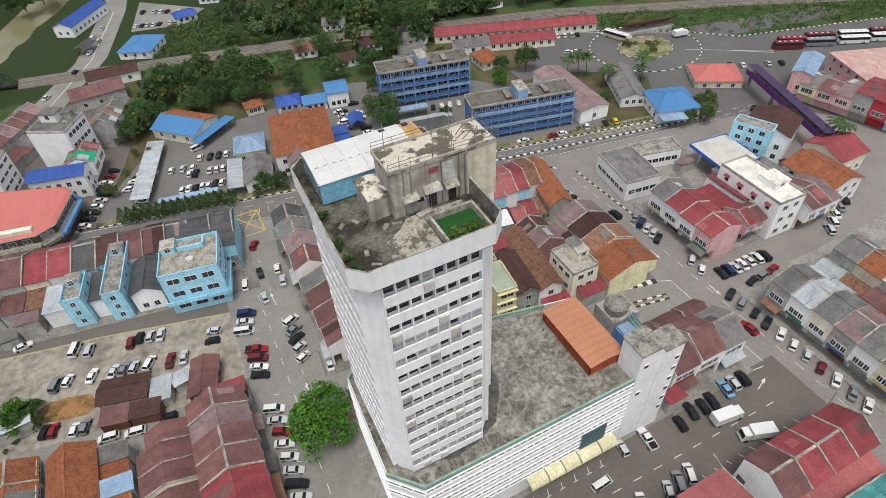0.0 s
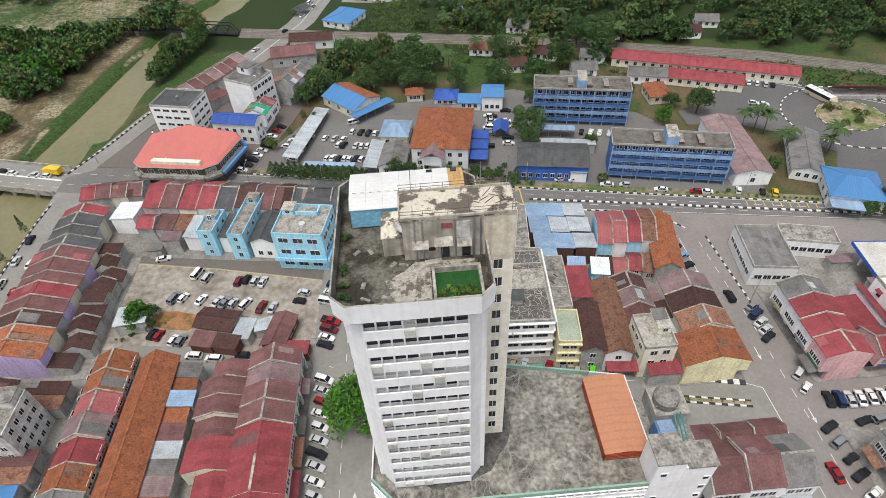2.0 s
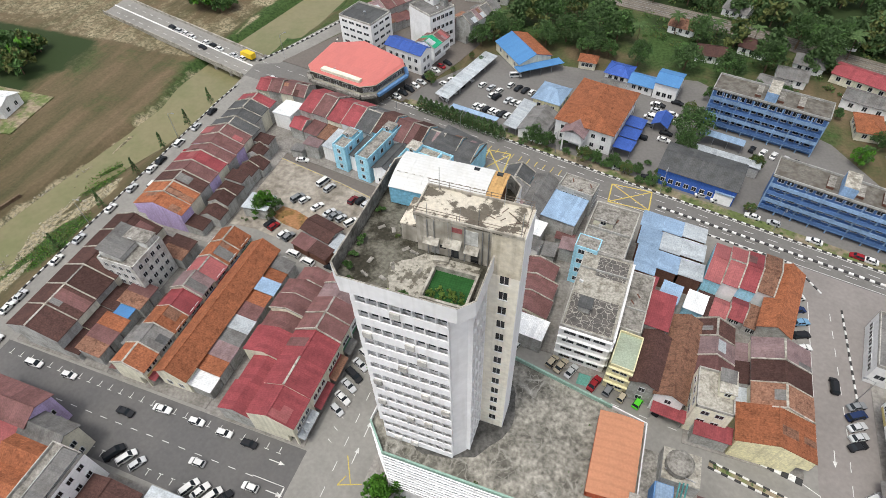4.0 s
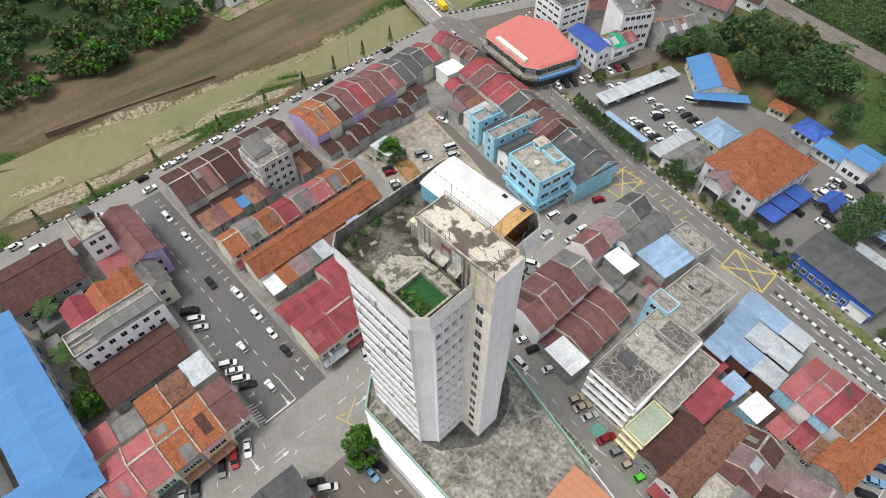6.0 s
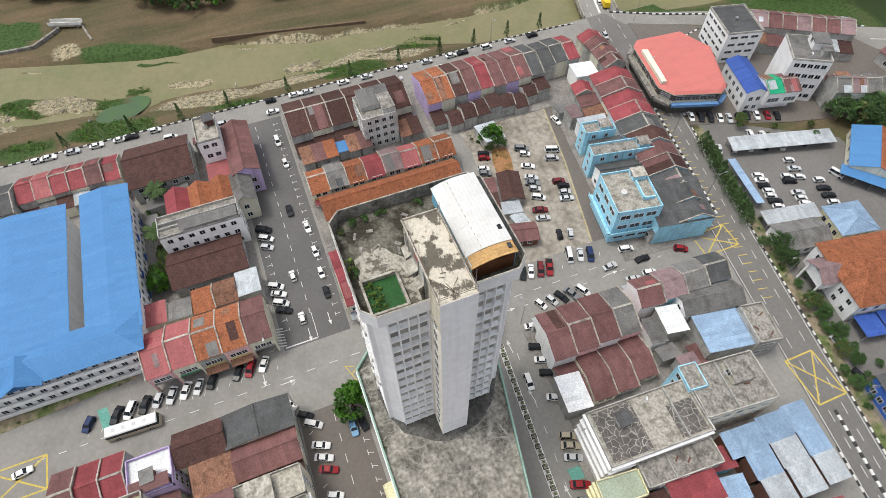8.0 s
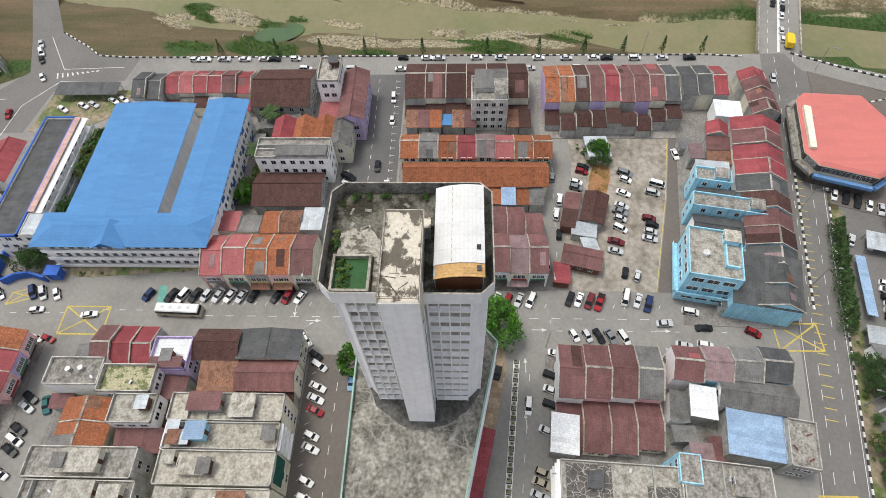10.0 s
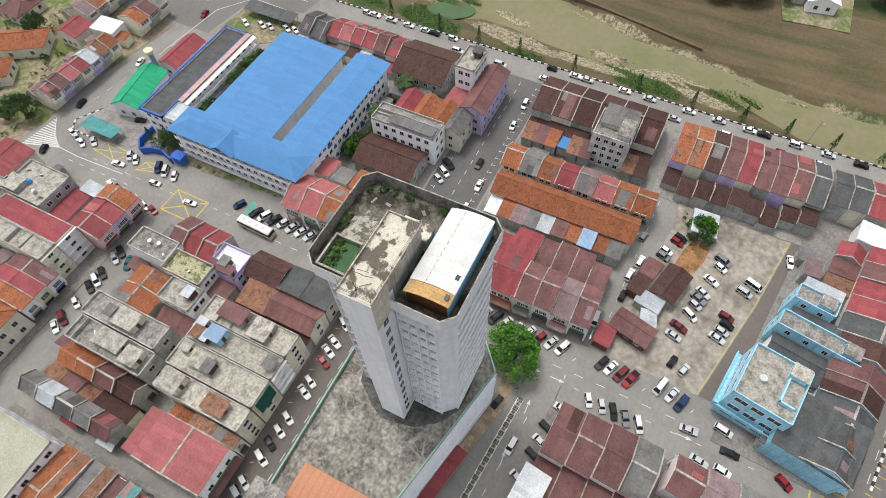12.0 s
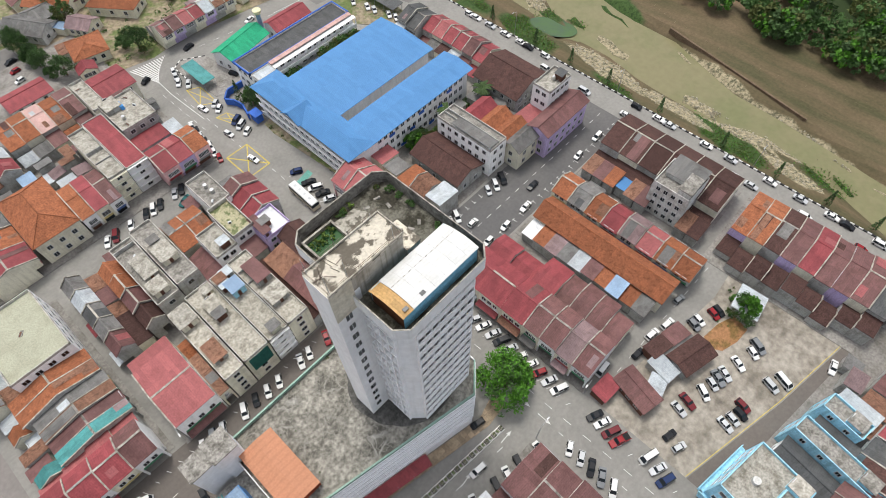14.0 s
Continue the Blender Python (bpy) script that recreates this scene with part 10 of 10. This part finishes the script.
for i in range(10):
    shrub(144.6 + lr.uniform(-6, 6), 106.7 + lr.uniform(-5, 5), 0.2, lr.uniform(0.7, 1.5), 'dull', "shrub on the roundabout island", "island shrubs")
# planters down the middle of the planted street
for i in range(34):
    x = -4.6 + i * 1.02
    y = 18.6 - (x + 4.6) * 0.105
    k = ('planter', i % 2)
    m = pose(x, y, 0, 0, 0, -6)
    if k not in TREES:
        ob = thing("planter_box", m, "concrete planter box with a %s edge and low plants" % ("white" if i % 2 else "black and yellow"), "planter", "street planters")
        part("box", Mesh().box(-0.46, 0.46, -0.5, 0.5, 0, 0.55, M_KERB_W if i % 2 else M_KERB_B), ob)
        part("soil", Mesh().box(-0.36, 0.36, -0.4, 0.4, 0.55, 0.58, M_DIRT), ob)
        c = Mesh()
        crown_mesh(c, 0.42, 0.6, 0.5, [M_LEAF['bright' if i % 2 else 'mid'], M_LEAF['dull']], 6, 14, 0.11)
        part("greenery", c, ob)
        TREES[k] = ob
    else:
        copy_thing(TREES[k], m)
pk = Mesh()
for s in (-0.62, 0.62):
    strip(pk, (-5.0, 18.64 + s), (30.0, 14.97 + s), 0.14, 0.2, M_KERB_W)
setting("kerb_planters", pk, "pale kerb round the street planters", "kerb")
M_BAY = surface("green_bay_paint", (0.15, 0.38, 0.32), stain=0.4, patch=0.4)
for x, y, mx in ((25.2, 21.9, 1), (-20.6, -64.6, 0)):
    bay = Mesh().prism([(x - 1.3, y - 2.3), (x + 1.1, y - 2.3), (x + 1.5, y + 2.3), (x - 0.9, y + 2.3)] if mx else [(x - 2.4, y - 1.4), (x + 2.4, y - 0.4), (x + 2.4, y + 1.6), (x - 2.4, y + 0.6)], 0.02, 0.05, M_BAY)
    setting("parking_bay_%d" % (1 if mx else 2), bay, "teal painted parking bay", "parking bay")

# ---- street furniture ----


def lamp(x, y, heading):
    m = pose(x, y, 0, 0, 0, heading)
    if 'lamp' in TREES:
        return copy_thing(TREES['lamp'], m)
    ob = thing("street_lamp", m, "tall grey steel street lamp with one arm", "street lamp", "street lamps")
    part("pole", Mesh().tube((0, 0, 0), (0, 0, 8.5), 0.1, 0.06, M_METAL, 6), ob)
    part("arm", Mesh().tube((0, 0, 8.4), (1.8, 0, 9.0), 0.05, 0.04, M_METAL, 5), ob)
    part("head", Mesh().box(1.6, 2.4, -0.14, 0.14, 8.92, 9.08, M_METAL), ob)
    TREES['lamp'] = ob


for x in (-70, -46, -24, 4, 34, 62, 92, 124):
    lamp(x, (hwy_s(x) * 0.62 + hwy_n(x) * 0.38) if x < 0 else hwy_n(x) + 0.9, 80 if x < 0 else -100)
for x, y, hd in ((-106.2, -60, 0), (-106.2, -20, 0), (-106.2, 24, 0), (-106.2, 62, 0), (-22.4, -9.0, 0), (-22.6, 27, 0), (-8.2, 25.2, 180), (-8.3, -27.0, 120), (41, -27.6, 90), (67.8, -26.8, 120), (76.2, 33.1, 180), (-23, -29, 0), (-98, 112, 40), (20, 25.5, -90)):
    lamp(x, y, hd)
# raised footbridge in the east
fb = thing("footbridge", pose(0, 0, 0), "covered footbridge with purple sides over the road", "footbridge")
A, B = Vector((151.6, 66.3, 5.2)), Vector((137.3, 27.2, 5.2))
d = (B - A).normalized()
s = Vector((-d.y, d.x, 0)) * 1.4
M_PURPLE = surface("purple_paint", (0.13, 0.03, 0.20), stain=0.2)
up = Vector((0, 0, 1))
part("deck", Mesh().solid([tuple(p) for p in (A - s, B - s, B + s, A + s)], [tuple(p + up * 0.4) for p in (A - s, B - s, B + s, A + s)], M_CONC), fb)
for k in (-1, 1):
    q = s * k * 1.02
    part("side", Mesh().solid([tuple(p + q) for p in (A, B, B + s * 0.06 * k, A + s * 0.06 * k)], [tuple(p + q + up * 1.5) for p in (A, B, B + s * 0.06 * k, A + s * 0.06 * k)], M_PURPLE), fb)
part("roof", Mesh().solid([tuple(p + up * 2.8) for p in (A - s * 1.1, B - s * 1.1, B + s * 1.1, A + s * 1.1)], [tuple(p + up * 2.95) for p in (A - s * 1.1, B - s * 1.1, B + s * 1.1, A + s * 1.1)], surface("faded_purple_sheet", (0.075, 0.05, 0.105), stain=0.5)), fb)
for f in (0.03, 0.35, 0.68, 0.97):
    p = A + (B - A) * f
    part("pier", Mesh().box(p.x - 0.4, p.x + 0.4, p.y - 0.4, p.y + 0.4, 0, 5.2, M_CONC), fb)
    for k in (-1, 1):
        part("post", Mesh().tube(tuple(p + s * k + up * 0.4), tuple(p + s * k + up * 2.8), 0.07, 0.07, M_METAL, 5), fb)
# steel railway bridge far upstream
rb = thing("truss_bridge", pose(0, 0, 0), "dark steel truss railway bridge across the river", "bridge")
M_IRON = surface("dark_iron", (0.03, 0.032, 0.033), rough=0.6)
P0, P1 = Vector((-133, 221, 1.0)), Vector((-70, 205, 1.0))
dd = (P1 - P0) / 12
for k in (-1.6, 1.6):
    o = Vector((0, k, 0))
    part("chord", Mesh().tube(tuple(P0 + o), tuple(P1 + o), 0.3, 0.3, M_IRON, 4), rb)
    part("top_chord", Mesh().tube(tuple(P0 + dd * 0.5 + o + up * 4), tuple(P1 - dd * 0.5 + o + up * 4), 0.25, 0.25, M_IRON, 4), rb)
    for i in range(12):
        a, b = P0 + dd * i + o, P0 + dd * (i + 0.5) + o + up * 4
        part("brace", Mesh().tube(tuple(a), tuple(b), 0.14, 0.14, M_IRON, 4).tube(tuple(b), tuple(P0 + dd * (i + 1) + o), 0.14, 0.14, M_IRON, 4), rb)
part("deck", Mesh().solid([tuple(p) for p in (P0 - Vector((0, 1.6, 0)), P1 - Vector((0, 1.6, 0)), P1 + Vector((0, 1.6, 0)), P0 + Vector((0, 1.6, 0)))], [tuple(p + up * 0.3) for p in (P0 - Vector((0, 1.6, 0)), P1 - Vector((0, 1.6, 0)), P1 + Vector((0, 1.6, 0)), P0 + Vector((0, 1.6, 0)))], M_IRON), rb)
for f in (0.25, 0.6):
    p = P0 + (P1 - P0) * f
    part("pier", Mesh().box(p.x - 0.8, p.x + 0.8, p.y - 2, p.y + 2, -4.5, 1.0, M_CONC), rb)
# roof dish on the tower and rubble on its deck
dish = thing("satellite_dish", pose(TOWER_X - 1.4, -1.0, 60.8, 0, -40, 200), "white mesh satellite dish on a low roof", "satellite dish")
c = Mesh()
nn = 14
for i in range(nn):
    a, b = 2 * math.pi * i / nn, 2 * math.pi * (i + 1) / nn
    c.face(((0, 0, 0.35), (0.45 * math.cos(a), 0.45 * math.sin(a), 0.43), (0.45 * math.cos(b), 0.45 * math.sin(b), 0.43)), M_FRAME)
    c.face(((0.45 * math.cos(a), 0.45 * math.sin(a), 0.43), (0.85 * math.cos(a), 0.85 * math.sin(a), 0.65), (0.85 * math.cos(b), 0.85 * math.sin(b), 0.65), (0.45 * math.cos(b), 0.45 * math.sin(b), 0.43)), M_FRAME)
part("reflector", c, dish)
part("stand", Mesh().tube((0, 0, -0.1), (0, 0, 0.36), 0.06, 0.06, M_METAL, 6), dish)

# ---- rubble and weeds on the river bank ----
M_ROCK = surface("river_stone", (0.33, 0.30, 0.23), stain=0.6, patch=0.6, vary=0.0)
rr = random.Random(5)
stones, weeds = Mesh(), Mesh()
for i in range(9000):
    y = rr.uniform(-95, 70)
    e = along(EAST_BANK, y)
    x = e + rr.uniform(-8, 18)
    if x > -106.4:
        continue
    z = ground_height(x, y)
    if z < -3.2:
        continue
    if patch_at(('sand',), x, y) > 0.05 + 0.3 * rr.random():
        s = rr.uniform(0.1, 0.32) if rr.random() < 0.93 else 0.5
        a = rr.uniform(0, 3.1)
        ring = [(x + s * math.cos(a + k * 1.26) * rr.uniform(0.7, 1.2), y + s * math.sin(a + k * 1.26) * rr.uniform(0.7, 1.2)) for k in range(5)]
        stones.solid([(u, v, z - 0.15) for u, v in ring], [(x + (u - x) * 0.6, y + (v - y) * 0.6, z + s * 0.5) for u, v in ring], M_ROCK)
    elif patch_at(('green',), x, y) > 0.3 * rr.random() and pool_at(x, y) > 1.2:
        for k in range(5):
            leaf_quad(weeds, (x + rr.uniform(-0.9, 0.9), y + rr.uniform(-0.9, 0.9), z + rr.uniform(0.02, 0.35)), 0.24, M_LEAF[('bright', 'dull', 'dull')[k % 3]])
setting("river_stones", stones, "pale rubble stones along the river bank", "stones", kind="stuff")
setting("river_weeds", weeds, "low green weeds along the river bank", "weeds", kind="stuff")
